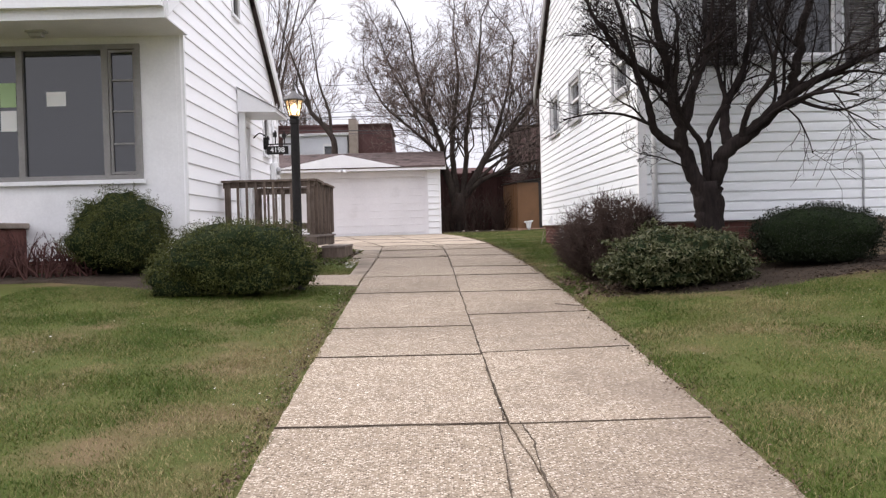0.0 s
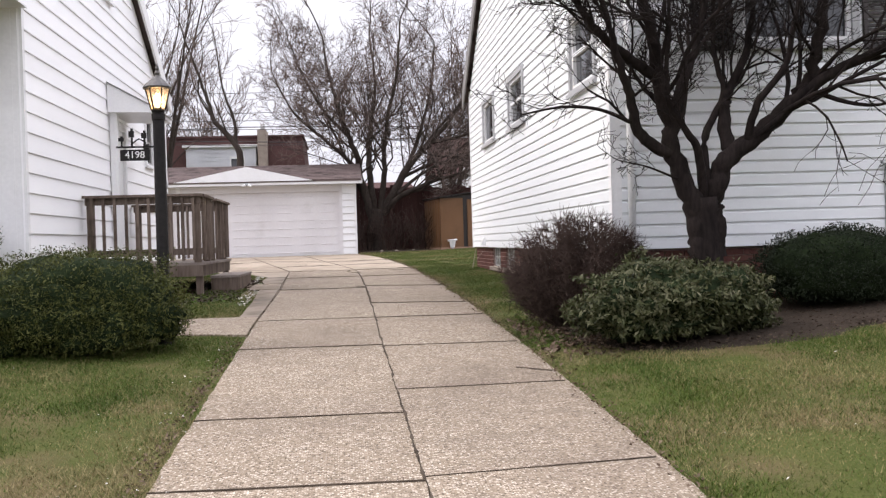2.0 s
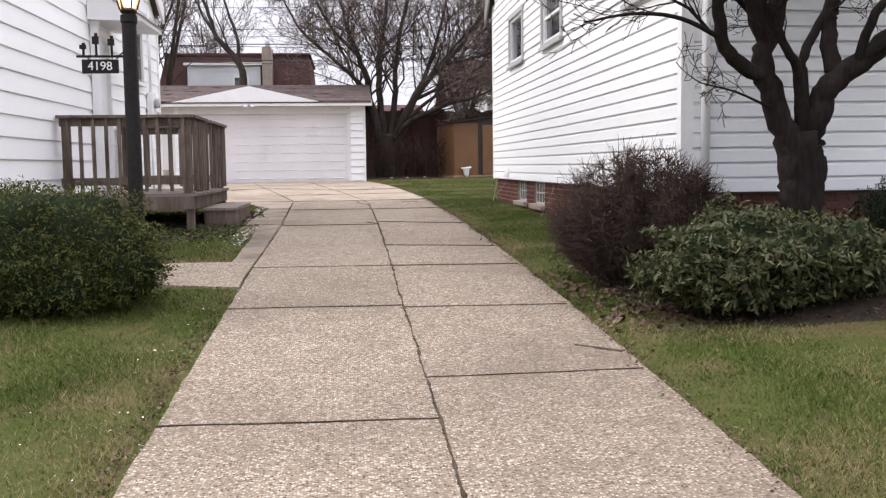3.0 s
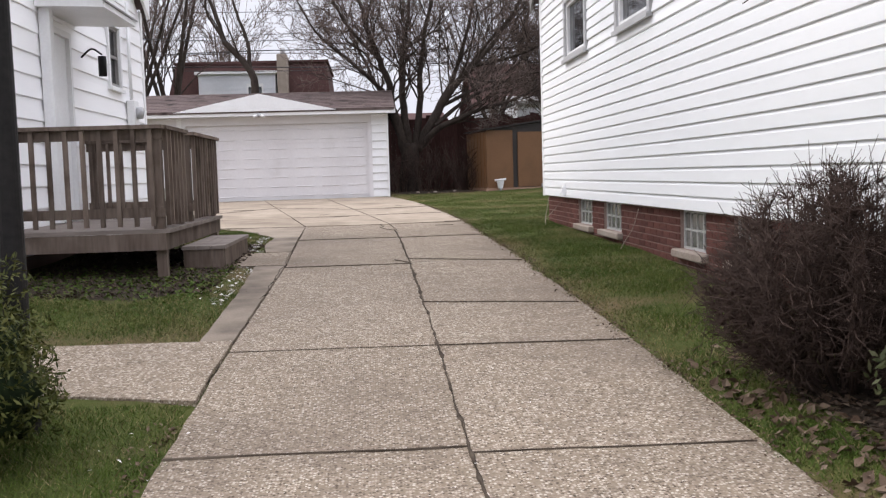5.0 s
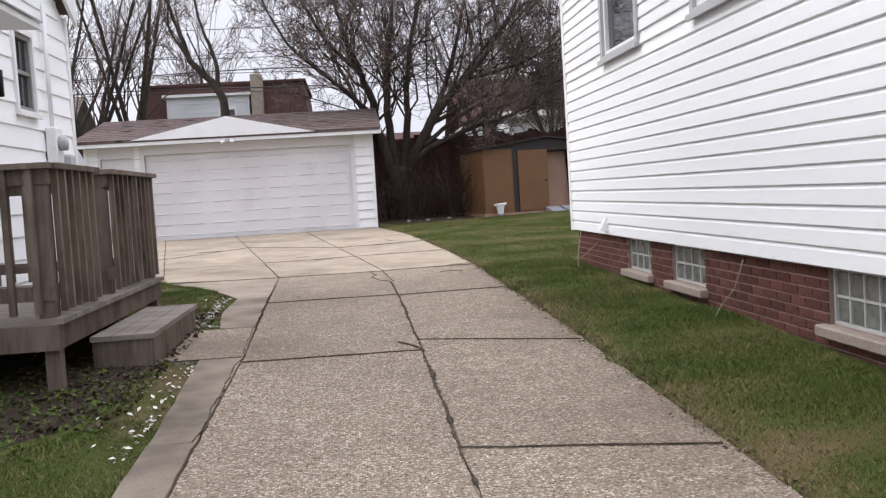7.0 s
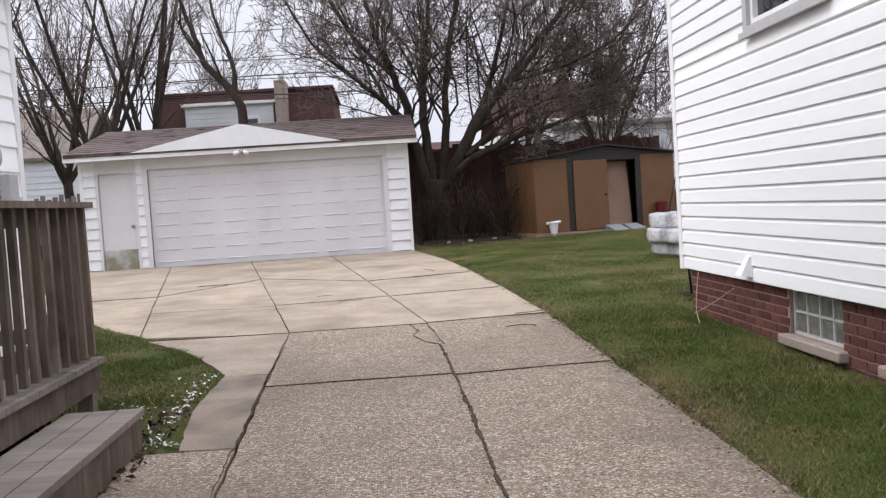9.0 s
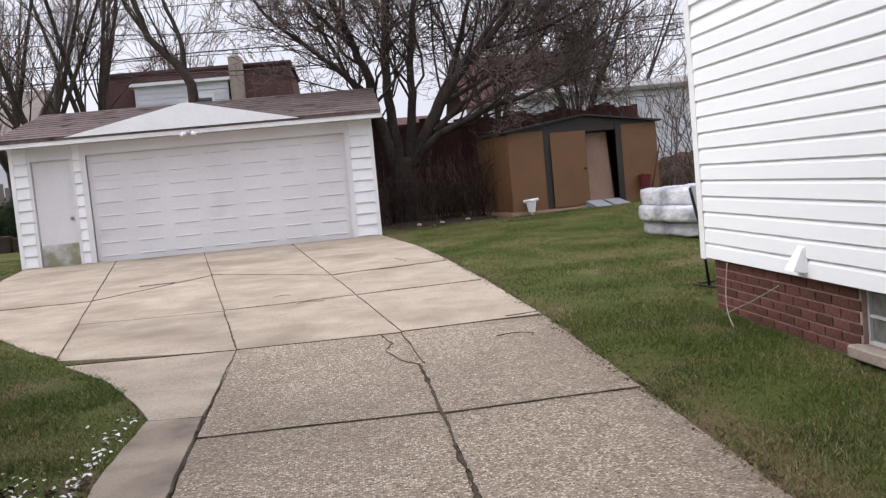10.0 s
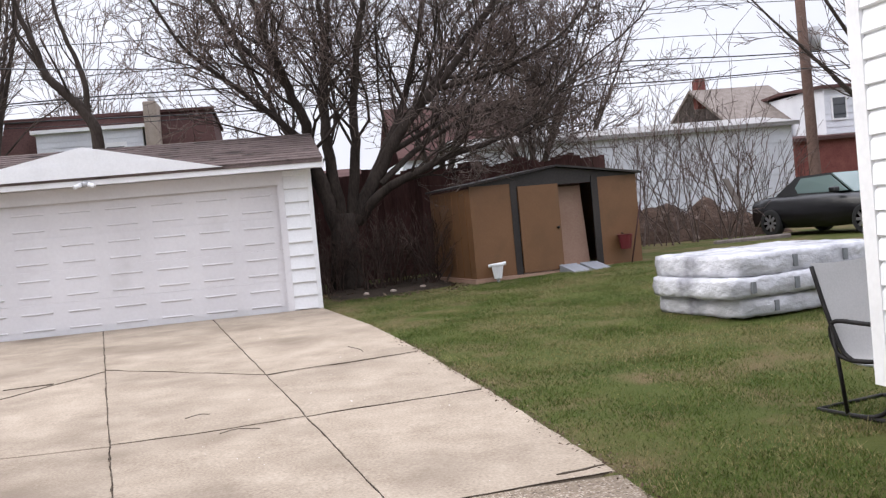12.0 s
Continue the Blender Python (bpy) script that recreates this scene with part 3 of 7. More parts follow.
one_box("corner_trim", M_TRIM, house_b, RX + 0.001, RX + 0.075, 0.002, 0.028, RBASE - 0.01, REAVE, rfront)
rod("downspout", [(RX + 0.16, RF - 0.07, 1.5), (RX + 0.16, RF - 0.07, REAVE)], 0.035, M_TRIM, house_b, "white downspout")
roof_pair(house_b, RX - 0.12, 12.6, RF, RB, REAVE, RSLOPE, 0.3, M_ROOF)
for s in (0, 1):
    bm = bmesh.new()
    ym, yo = (RF + RB) / 2, (RF - 0.3 if s == 0 else RB + 0.3)
    zo, zr = REAVE - 0.3 * RSLOPE, ridge
    vs = [bm.verts.new((x, y, z)) for x in (RX - 0.13, RX - 0.1) for y, z in ((yo, zo - 0.1), (ym, zr - 0.1), (ym, zr + 0.2), (yo, zo + 0.2))]
    for q in ((0, 1, 2, 3), (7, 6, 5, 4), (0, 4, 5, 1), (1, 5, 6, 2), (2, 6, 7, 3), (3, 7, 4, 0)):
        bm.faces.new([vs[i] for i in q])
    part("rake_board", bm, M_BRONZE, house_b)
one_box("wall", M_SIDING, house_b, 12.3, 12.5, RF + 0.2, RB, 1.2, REAVE, ident, "plain end wall")
one_box("wall", M_SIDING, house_b, RX + 0.2, 12.3, RB - 0.2, RB, RBASE, REAVE, ident, "plain rear wall")
GB = [(18.5, 19.31, 1.6, 1.925), (17.1, 17.91, 1.6, 1.925), (14.38, 15.06, 1.58, 1.925), (13.1, 13.77, 1.58, 1.925), (11.75, 12.4, 1.58, 1.925)]
foot = wall_with_holes("foundation", house_b, rside, lambda v: (RF, RB - 0.1), 0.9, RBASE, -0.3, -0.045, GB, M_MORTAR)
one_box("foundation", M_MORTAR, house_b, RX + 0.3, 12.4, RF + 0.045, RF + 0.3, 0.9, RBASE, ident, "brick front foundation")
one_box("foundation", M_TANBLOCK, house_b, 5.95, 9.5, RF + 0.0, RF + 0.044, 0.9, 1.9, ident, "tan block foundation")
one_box("foundation", M_MORTAR, house_b, RX + 0.31, 12.4, RB - 0.35, RB - 0.11, 0.9, RBASE, ident, "brick rear foundation")
for u0, u1, v0, v1 in GB:
    win = part_empty("window", house_b, "glass block basement window with stone sill")
    nx, nz = 4, 2
    bw, bh = (u1 - u0 - 0.03) / nx, (v1 - v0 - 0.03) / nz
    bm = bmesh.new()
    frame_of(bm, rside, u0, u1, v0, v1, -0.14, -0.075, 0.02)
    for i in range(1, nx):
        box(bm, u0 + 0.015 + i * bw - 0.008, u0 + 0.015 + i * bw + 0.008, -0.13, -0.078, v0 + 0.02, v1 - 0.02, rside)
    for j in range(1, nz):
        box(bm, u0 + 0.02, u1 - 0.02, -0.13, -0.08, v0 + 0.015 + j * bh - 0.008, v0 + 0.015 + j * bh + 0.008, rside)
    part("mortar_grid", bm, M_PALEMORTAR, win, "pale mortar between glass blocks")
    for i in range(nx):
        for j in range(nz):
            one_box("pane", M_GLASSBLOCK, win, u0 + 0.024 + i * bw, u0 + 0.006 + (i + 1) * bw, -0.12, -0.088, v0 + 0.024 + j * bh, v0 + 0.006 + (j + 1) * bh, rside, bev=0.008)
    one_box("window_sill", M_SILL, win, u0 - 0.06, u1 + 0.06, -0.14, 0.03, v0 - 0.075, v0 - 0.002, rside, bev=0.01)

# left-hand house
LX, LF, LB = -3.1, 13.3, 22.03
LEAVE, LSLOPE, LBASE, LOVER = 4.93, 0.56, 2.0, 12.05


def lside(u, w, v):
    return Vector((LX + w, u, v))


def lfront(u, w, v):
    return Vector((u, LF - w, v))


house_a = thing("house", "white aluminium-sided house with picture window and side door", "house")
lext_low = lambda v: (LF, LB)
lext_up = gable(LOVER, LB, LEAVE, LSLOPE)
lridge = LEAVE + (LB - LOVER) / 2 * LSLOPE
LW = [(20.0, 20.62, 3.6, 4.5), (17.45, 18.3, 1.95, 4.05)]
LW2 = [(17.0, 17.68, 5.95, 6.9)]
w = wall_with_holes("wall", house_a, lside, lext_low, 1.6, LEAVE - 0.08, -0.2, 0.0, LW, M_SIDING_OLD)
siding(w, lside, lambda v: (LF + 0.07, LB - 0.06), LBASE - 0.4, LEAVE - 0.08, 0.232, LW, M_SIDING_OLD, 0.022)
w = wall_with_holes("wall", house_a, lside, lext_up, LEAVE - 0.08, lridge, -0.2, 0.0, LW2, M_SIDING_OLD)
siding(w, lside, lambda v: (lext_up(v)[0] + 0.03, lext_up(v)[1] - 0.03), LEAVE - 0.08, lridge, 0.232, LW2, M_SIDING_OLD, 0.022)
sash_window(house_a, lside, *LW[0], M_TRIM, M_BRONZE, wide=0.06, label="dark sash window in white casing")
sash_window(house_a, lside, *LW2[0], M_TRIM, M_BRONZE, wide=0.06, label="upper dark window in white casing")
sd = part_empty("door", house_a, "white storm door under the side awning")
bm = bmesh.new()
frame_of(bm, lside, 17.43, 18.32, 1.9, 4.07, -0.05, 0.05, 0.07)
part("door_frame", bm, M_TRIM, sd)
one_box("door_leaf", M_TRIM, sd, 17.5, 18.25, -0.04, 0.0, 1.97, 4.0, lside)
rod("door_handle", [(LX + 0.02, 17.6, 2.95), (LX + 0.07, 17.6, 2.95)], 0.015, M_BLACK, sd)
one_box("corner_trim", M_TRIM, house_a, LF + 0.0, LF + 0.08, 0.0, 0.03, 1.6, LEAVE - 0.08, lside)
one_box("corner_trim", M_TRIM, house_a, LB - 0.07, LB + 0.03, 0.0, 0.03, 1.6, LEAVE, lside)
roof_pair(house_a, -12.0, LX + 0.115, LOVER, LB, LEAVE, LSLOPE, 0.0, M_ROOF)
for yo, s in ((LOVER, 1), (LB, -1)):
    bm = bmesh.new()
    ym = (LOVER + LB) / 2
    vs = [bm.verts.new((x, y, z)) for x in (LX + 0.12, LX + 0.16) for y, z in ((yo, LEAVE - 0.1), (ym, lridge - 0.1), (ym, lridge + 0.2), (yo, LEAVE + 0.2))]
    for q in ((0, 1, 2, 3), (7, 6, 5, 4), (0, 4, 5, 1), (1, 5, 6, 2), (2, 6, 7, 3), (3, 7, 4, 0)):
        bm.faces.new([vs[i] for i in q])
    part("rake_board", bm, M_TRIM, house_a)
LFW = [(-7.0, -5.47, 2.82, 4.66), (-5.41, -4.24, 2.82, 4.66), (-4.18, -3.74, 2.82, 4.66)]
allw = [(-7.0, -3.74, 2.82, 4.66)]
w = wall_with_holes("wall", house_a, lfront, lambda v: (-12.0, LX - 0.2), 1.6, LEAVE - 0.08, -0.2, 0.0, allw, M_TRIM)
u = -7.4
while u < LX - 0.25:
    if not -7.15 < u < -3.8:
        one_box("panel_board", M_TRIM, w, u, u + 0.215, 0.0, 0.016, LBASE, LEAVE - 0.1, lfront)
    u += 0.222
one_box("panel_board", M_TRIM, w, -7.4, LX - 0.02, 0.002, 0.012, LBASE, 2.72, lfront)
one_box("panel_board", M_TRIM, w, -3.7, LX - 0.02, 0.002, 0.012, 2.72, LEAVE - 0.1, lfront)
one_box("soffit", M_TRIM, house_a, -12.0, LX + 0.1, 0.0, LF - LOVER, LEAVE - 0.1, LEAVE - 0.08, lfront, "white soffit panel")
one_box("fascia", M_TRIM, house_a, -12.0, LX + 0.12, LF - LOVER, LF - LOVER + 0.03, LEAVE - 0.12, LEAVE + 0.12, lfront, "white fascia board")
one_box("gutter", M_TRIM, house_a, -12.0, LX + 0.1, LF - LOVER + 0.03, LF - LOVER + 0.14, LEAVE + 0.02, LEAVE + 0.14, lfront, "white gutter")
pw = part_empty("window", house_a, "three-part picture window in grey-brown frame")
bm = bmesh.new()
frame_of(bm, lfront, -7.05, -3.7, 2.76, 4.72, -0.05, 0.05, 0.07)
for u0 in (-5.44, -4.21):
    box(bm, u0 - 0.045, u0 + 0.045, -0.05, 0.045, 2.83, 4.65, lfront)
part("window_frame", bm, M_BRONZE, pw)
one_box("pane", M_GLASS, pw, -6.98, -5.48, -0.03, -0.022, 2.83, 4.65, lfront)
one_box("pane", M_GLASS, pw, -5.395, -4.255, -0.03, -0.022, 2.83, 4.65, lfront)
one_box("pane", M_GLASS, pw, -4.165, -3.77, -0.03, -0.022, 2.83, 4.65, lfront)
bm = bmesh.new()
frame_of(bm, lfront, -4.16, -3.775, 2.84, 4.64, -0.02, 0.02, 0.035)
for v in (3.28, 3.75, 4.2):
    box(bm, -4.12, -3.81, -0.02, 0.015, v - 0.012, v + 0.012, lfront)
part("sash", bm, M_BRONZE, pw)
one_box("window_sill", M_TRIM, pw, -7.1, -3.65, 0.051, 0.09, 2.7, 2.76, lfront)
for n, (u0, u1, v0, v1), mm in (("paper_notice", (-5.08, -4.8, 3.85, 4.06), M_PAPER), ("paper_notice", (-5.75, -5.52, 3.85, 4.2), M_PAPERGREEN), ("paper_notice", (-5.75, -5.52, 3.5, 3.8), M_PAPER)):
    tagged(one_box(n, mm, None, u0, u1, -0.0215, -0.0185, v0, v1, lfront), "paper notice taped to the picture window", "notice")
one_box("foundation", M_MORTAR, house_a, -12.0, LX - 0.1, LF + 0.03, LF + 0.2, 0.9, LBASE - 0.02, ident, "red brick foundation")
one_box("foundation", M_MORTAR, house_a, LX - 0.3, LX - 0.04, LF + 0.2, LB, 0.9, 1.62, ident, "side foundation")
one_box("wall", M_SIDING_OLD, house_a, -12.0, LX - 0.2, LB - 0.2, LB, 1.2, LEAVE, ident, "plain rear wall")
one_box("wall", M_SIDING_OLD, house_a, -12.0, -11.8, LF + 0.2, LB - 0.2, 1.2, LEAVE, ident, "plain end wall")
soff = thing("soffit_light", "small square light fixture under the soffit", "light fixture")
one_box("fixture_base", M_GREYTRIM, soff, -5.1, -4.84, 0.45, 0.62, LEAVE - 0.13, LEAVE - 0.101, lfront)
one_box("diffuser", M_GREYTRIM, soff, -5.06, -4.88, 0.47, 0.6, LEAVE - 0.19, LEAVE - 0.13, lfront, bev=0.01)
aw = thing("door_awning", "white metal awning over the side door", "awning")
bm = bmesh.new()
vs = [bm.verts.new(c) for y in (17.2, 18.6) for c in ((LX + 0.025, y, 4.2), (LX + 0.74, y, 4.18), (LX + 0.74, y, 4.24), (LX + 0.025, y, 4.64))]
for q in ((0, 1, 2, 3), (7, 6, 5, 4), (0, 4, 5, 1), (1, 5, 6, 2), (2, 6, 7, 3), (3, 7, 4, 0)):
    bm.faces.new([vs[i] for i in q])
part("awning_body", bm, M_TRIM, aw)
bm = bmesh.new()
vs = [bm.verts.new(c) for y in (17.18, 18.62) for c in ((LX + 0.76, y, 4.235), (LX + 0.76, y, 4.255), (LX + 0.025, y, 4.665), (LX + 0.025, y, 4.645))]
for q in ((0, 1, 2, 3), (7, 6, 5, 4), (0, 4, 5, 1), (1, 5, 6, 2), (2, 6, 7, 3), (3, 7, 4, 0)):
    bm.faces.new([vs[i] for i in q])
part("awning_edge", bm, M_BRONZE, aw)
one_box("side_panel", M_TRIM, aw, 17.3, 17.42, 0.026, 0.14, 1.9, 4.2, lside, "white side panel beside the door")
meter = thing("electric_meter", "white meter box with round glass meter on the siding", "meter box")
one_box("meter_box", M_TRIM, meter, 20.85, 21.1, 0.024, 0.14, 3.1, 3.5, lside, bev=0.01)
rod("meter_dial", [(LX + 0.14, 20.97, 3.32), (LX + 0.22, 20.97, 3.32)], 0.085, M_GREYTRIM, meter, sides=16)
rod("conduit", [(LX + 0.07, 20.97, 3.5), (LX + 0.07, 20.97, 4.9)], 0.025, M_TRIM, meter)
rod("conduit", [(LX + 0.07, 20.97, 3.1), (LX + 0.07, 20.97, 1.7)], 0.02, M_TRIM, meter)
box2 = thing("utility_box", "small grey utility box low on the siding", "utility box")
one_box("box_body", M_GREYTRIM, box2, 21.45, 21.65, 0.024, 0.12, 2.95, 3.2, lside, bev=0.01)
porch = thing("brick_porch", "red brick front porch step with stone cap", "porch")
one_box("porch_base", M_BRICK, porch, -7.5, -5.42, 12.3, 13.28, 1.1, 2.08, ident, bev=0.01)
one_box("porch_cap", M_SILL, porch, -7.55, -5.37, 12.25, 13.279, 2.08, 2.16, ident, bev=0.01)
rod("porch_rail", curve_pts([(-5.9, 12.4, 2.16), (-5.88, 12.4, 2.4), (-5.75, 12.4, 2.5), (-5.62, 12.4, 2.4), (-5.6, 12.4, 2.16)]), 0.012, M_BLACK, porch)

# ---- garage ----
GX0, GX1, GFY, GBY, GZ0 = -5.86, 0.87, 32.8, 38.8, 1.73


def gfront(u, w, v):
    return Vector((u, GFY - w, v))


garage = thing("garage", "white double garage with brown shingle roof", "garage")
GH = [(-4.52, 0.36, GZ0 - 0.1, 3.76), (-5.52, -4.78, GZ0 - 0.1, 3.72)]
w = wall_with_holes("wall", garage, gfront, lambda v: (GX0, GX1), GZ0 - 0.1, 4.05, -0.15, 0.0, GH, M_GARAGE)
siding(w, gfront, lambda v: (GX0 + 0.05, GX1 - 0.05), GZ0 + 0.02, 3.98, 0.215, [(-4.6, 0.44, 1.6, 4.05), (-5.57, -4.73, 1.6, 4.05)], M_TRIM, 0.034)
for a, b in ((GX0 - 0.02, GX0 + 0.05), (GX1 - 0.05, GX1 + 0.02)):
    one_box("corner_trim", M_TRIM, garage, a, b, 0.0, 0.04, GZ0 - 0.05, 4.0, gfront)
one_box("wall", M_GARAGE, garage, GX1 - 0.15, GX1, GFY + 0.15, GBY, GZ0 - 0.1, 4.05, ident, "white side wall")
one_box("wall", M_GARAGE, garage, GX0, GX0 + 0.15, GFY + 0.15, GBY, GZ0 - 0.1, 4.05, ident, "white side wall")
one_box("wall", M_GARAGE, garage, GX0 + 0.15, GX1 - 0.15, GBY - 0.15, GBY, GZ0 - 0.1, 4.05, ident, "white rear wall")
od = part_empty("overhead_door", garage, "closed white panelled overhead garage door")
one_box("header_trim", M_GARAGE, garage, -4.6, 0.44, 0.0, 0.03, 3.77, 3.98, gfront)
for a, b in ((-4.6, -4.5), (0.34, 0.44)):
    one_box("door_jamb", M_GARAGE, garage, a, b, 0.0, 0.035, GZ0 - 0.05, 3.77, gfront)
nsec, ncol = 4, 7
sh_ = (3.76 - GZ0) / nsec
for r in range(nsec):
    bm = bmesh.new()
    v0 = GZ0 + r * sh_
    box(bm, -4.5, 0.34, -0.1, -0.06, v0 + 0.0015, v0 + sh_ - 0.0015, gfront)
    sec = part("door_section", bm, M_GARAGE, od)
    for c in range(ncol):
        cw = 4.84 / ncol
        u0 = -4.5 + c * cw
        bm = bmesh.new()
        for va in (v0 + 0.1, v0 + sh_ - 0.155):
            box(bm, u0 + 0.11, u0 + cw - 0.11, -0.06, -0.045, va, va + 0.026, gfront, 0.007)
        part("door_panel", bm, M_GARAGE, sec)
one_box("bottom_seal", M_BLACK, garage, -4.5, 0.34, -0.1, -0.05, GZ0 - 0.06, GZ0 - 0.002, gfront, "black rubber door seal")
svc = part_empty("door", garage, "white service door with green moss stains at its foot")
one_box("door_leaf", M_GARAGE, svc, -5.5, -4.8, -0.09, -0.05, GZ0 + 0.42, 3.72, gfront)
one_box("kick_panel", M_MOSS, svc, -5.5, -4.8, -0.09, -0.05, GZ0 - 0.04, GZ0 + 0.42, gfront, "moss-stained lower door panel")
bm = bmesh.new()
frame_of(bm, gfront, -5.57, -4.73, GZ0 - 0.12, 3.79, -0.1, 0.025, 0.06)
part("door_frame", bm, M_GARAGE, svc)
rod("door_knob", [(-4.87, GFY + 0.05, 2.62), (-4.87, GFY - 0.02, 2.62)], 0.03, M_BRONZE, svc)
bm = bmesh.new()
ym, zr, ze = 35.8, 4.86, 4.12
for yo in (GFY - 0.35, GBY + 0.35):
    vs = [bm.verts.new((x, y, z)) for x in (GX0 - 0.2, GX1 + 0.2) for y, z in ((yo, ze - 0.06), (ym, zr - 0.06), (ym, zr), (yo, ze))]
    for q in ((0, 1, 2, 3), (7, 6, 5, 4), (0, 4, 5, 1), (1, 5, 6, 2), (2, 6, 7, 3), (3, 7, 4, 0)):
        bm.faces.new([vs[i] for i in q])
groof = part("roof", bm, M_ROOF, garage, "weathered brown shingle roof")
for c in range(12):
    ya = GFY - 0.36 + c * 0.28
    za = ze + (ya - GFY + 0.35) * (zr - ze) / (ym - GFY + 0.35)
    sl = (zr - ze) / (ym - GFY + 0.35)
    x = GX0 - 0.22 - 0.4 * (c % 2)
    while x < GX1 + 0.2:
        xa, xb = max(x, GX0 - 0.22), min(x + 0.9, GX1 + 0.22)
        if xb - xa > 0.05:
            bm = bmesh.new()
            y2 = min(ya + 0.3, ym)
            vs = [bm.verts.new((xx, y, z)) for xx in (xa, xb - 0.006) for y, z in ((ya, za + 0.004), (y2, za + (y2 - ya) * sl + 0.002), (y2, za + (y2 - ya) * sl + 0.004), (ya, za + 0.016))]
            for q in ((0, 1, 2, 3), (7, 6, 5, 4), (0, 4, 5, 1), (1, 5, 6, 2), (2, 6, 7, 3), (3, 7, 4, 0)):
                bm.faces.new([vs[i] for i in q])
            part("shingle", bm, M_ROOF, groof)
        x += 0.9
one_box("fascia", M_TRIM, garage, GX0 - 0.22, GX1 + 0.22, 0.3, 0.335, 3.98, 4.12, gfront, "white fascia board")
one_box("soffit", M_GARAGE, garage, GX0 - 0.2, GX1 + 0.2, 0.0, 0.3, 3.99, 4.02, gfront)
bm = bmesh.new()
gp = [(-4.75, 4.1), (-0.45, 4.1), (-2.5, 4.56)]
a = [bm.verts.new((u, GFY - 0.37, v)) for u, v in gp]
b = [bm.verts.new((u, GFY + 1.5 if i == 2 else GFY - 0.2, v)) for i, (u, v) in enumerate(gp)]
bm.faces.new(a)
for i in range(3):
    bm.faces.new((a[i], a[(i + 1) % 3], b[(i + 1) % 3], b[i]))
bm.faces.new(b[::-1])
gab = part("gable_panel", bm, M_TRIM, garage, "low white triangular gable panel over the door")
for k in range(2):
    va = 4.1 + k * 0.2
    cut = (va - 4.1) / 0.46
    one_box("siding_board", M_TRIM, gab, -4.7 + 2.25 * (cut + 0.45), -0.5 - 2.05 * (cut + 0.45), 0.37, 0.382, va, va + 0.2, gfront)
fl = thing("flood_light", "twin flood light under the garage eave", "flood light")
rod("mount", [(-2.5, GFY - 0.34, 4.0), (-2.5, GFY - 0.4, 4.0)], 0.05, M_GREYTRIM, fl)
for s in (-1, 1):
    rod("lamp_head", [(-2.5 + s * 0.06, GFY - 0.4, 3.99), (-2.5 + s * 0.14, GFY - 0.46, 3.95)], 0.035, M_TRIM, fl)


# ---- deck ----
DX, DY0, DY1, DZ, DT = -1.48, 15.55, 18.65, 1.88, 2.83
deck = thing("wooden_deck", "weathered brown wooden side deck with railings", "deck")
for k in range(22):
    y0 = DY0 + 0.01 + k * 0.141
    one_box("deck_board", M_DECKFLOOR, deck, LX + 0.03, DX + 0.03, y0, y0 + 0.134, DZ - 0.035, DZ, ident)
one_box("rim_joist", M_DECK, deck, LX + 0.03, DX, DY0 - 0.03, DY0 + 0.01, DZ - 0.19, DZ - 0.036, ident)
one_box("rim_joist", M_DECK, deck, DX - 0.04, DX, DY0 + 0.011, DY1, DZ - 0.19, DZ - 0.036, ident)
one_box("rim_joist", M_DECK, deck, LX + 0.03, DX - 0.041, DY1 - 0.04, DY1, DZ - 0.19, DZ - 0.036, ident)
for x, y in ((DX - 0.06, DY0 + 0.08), (DX - 0.06, DY1 - 0.1), (LX + 0.2, DY0 + 0.08), (LX + 0.2, DY1 - 0.1)):
    one_box("foot_post", M_DECK, deck, x - 0.045, x + 0.045, y - 0.045, y + 0.045, land(x, y) - 0.05, DZ - 0.191, ident)


def railing(axis_y, fixed, a, b, group):
    """Top rail, cap, bottom rail and balusters along y or x."""
    def pl(u, w, v):
        return Vector((fixed + w, u, v)) if axis_y else Vector((u, fixed - w, v))
    rl = part_empty("railing", deck)
    one_box("cap_rail", M_DECK, rl, a - 0.02, b + 0.02, -0.09, 0.06, DT - 0.035, DT, pl)
    one_box("top_rail", M_DECK, rl, a, b, -0.035, 0.0, DT - 0.13, DT - 0.036, pl)
    one_box("bottom_rail", M_DECK, rl, a, b, -0.035, 0.0, DZ + 0.11, DZ + 0.2, pl)
    n = max(2, int((b - a) / 0.155))
    for k in range(n):
        u = a + 0.1 + (b - a - 0.2) * k / (n - 1)
        one_box("baluster", M_DECK, rl, u - 0.019, u + 0.019, 0.001, 0.038, DZ + 0.03, DT - 0.036, pl)
    for u in (a + 0.02, b - 0.11):
        one_box("post", M_DECK, rl, u, u + 0.09, -0.1, -0.012, DZ + 0.001, DT - 0.036, pl)


railing(False, DY0 + 0.03, LX + 0.06, DX - 0.01, "")
railing(True, DX - 0.03, DY0 + 0.1, 16.66, "")
railing(True, DX - 0.03, 17.04, DY1, "")
railing(False, DY1 - 0.02, LX + 0.06, DX - 0.1, "")
step = thing("deck_step", "weathered wooden box step beside the deck", "step")
for k in range(3):
    one_box("tread_board", M_DECKFLOOR, step, DX + 0.01 + k * 0.142, DX + 0.145 + k * 0.142, 16.15, 17.95, 1.64, 1.675, ident)
for nm, c in (("side_board", (DX + 0.02, DX + 0.41, 16.17, 16.2)), ("side_board", (DX + 0.02, DX + 0.41, 17.9, 17.93)), ("riser_board", (DX + 0.39, DX + 0.42, 16.201, 17.899))):
    one_box(nm, M_DECK, step, *c, 1.36, 1.639, ident)


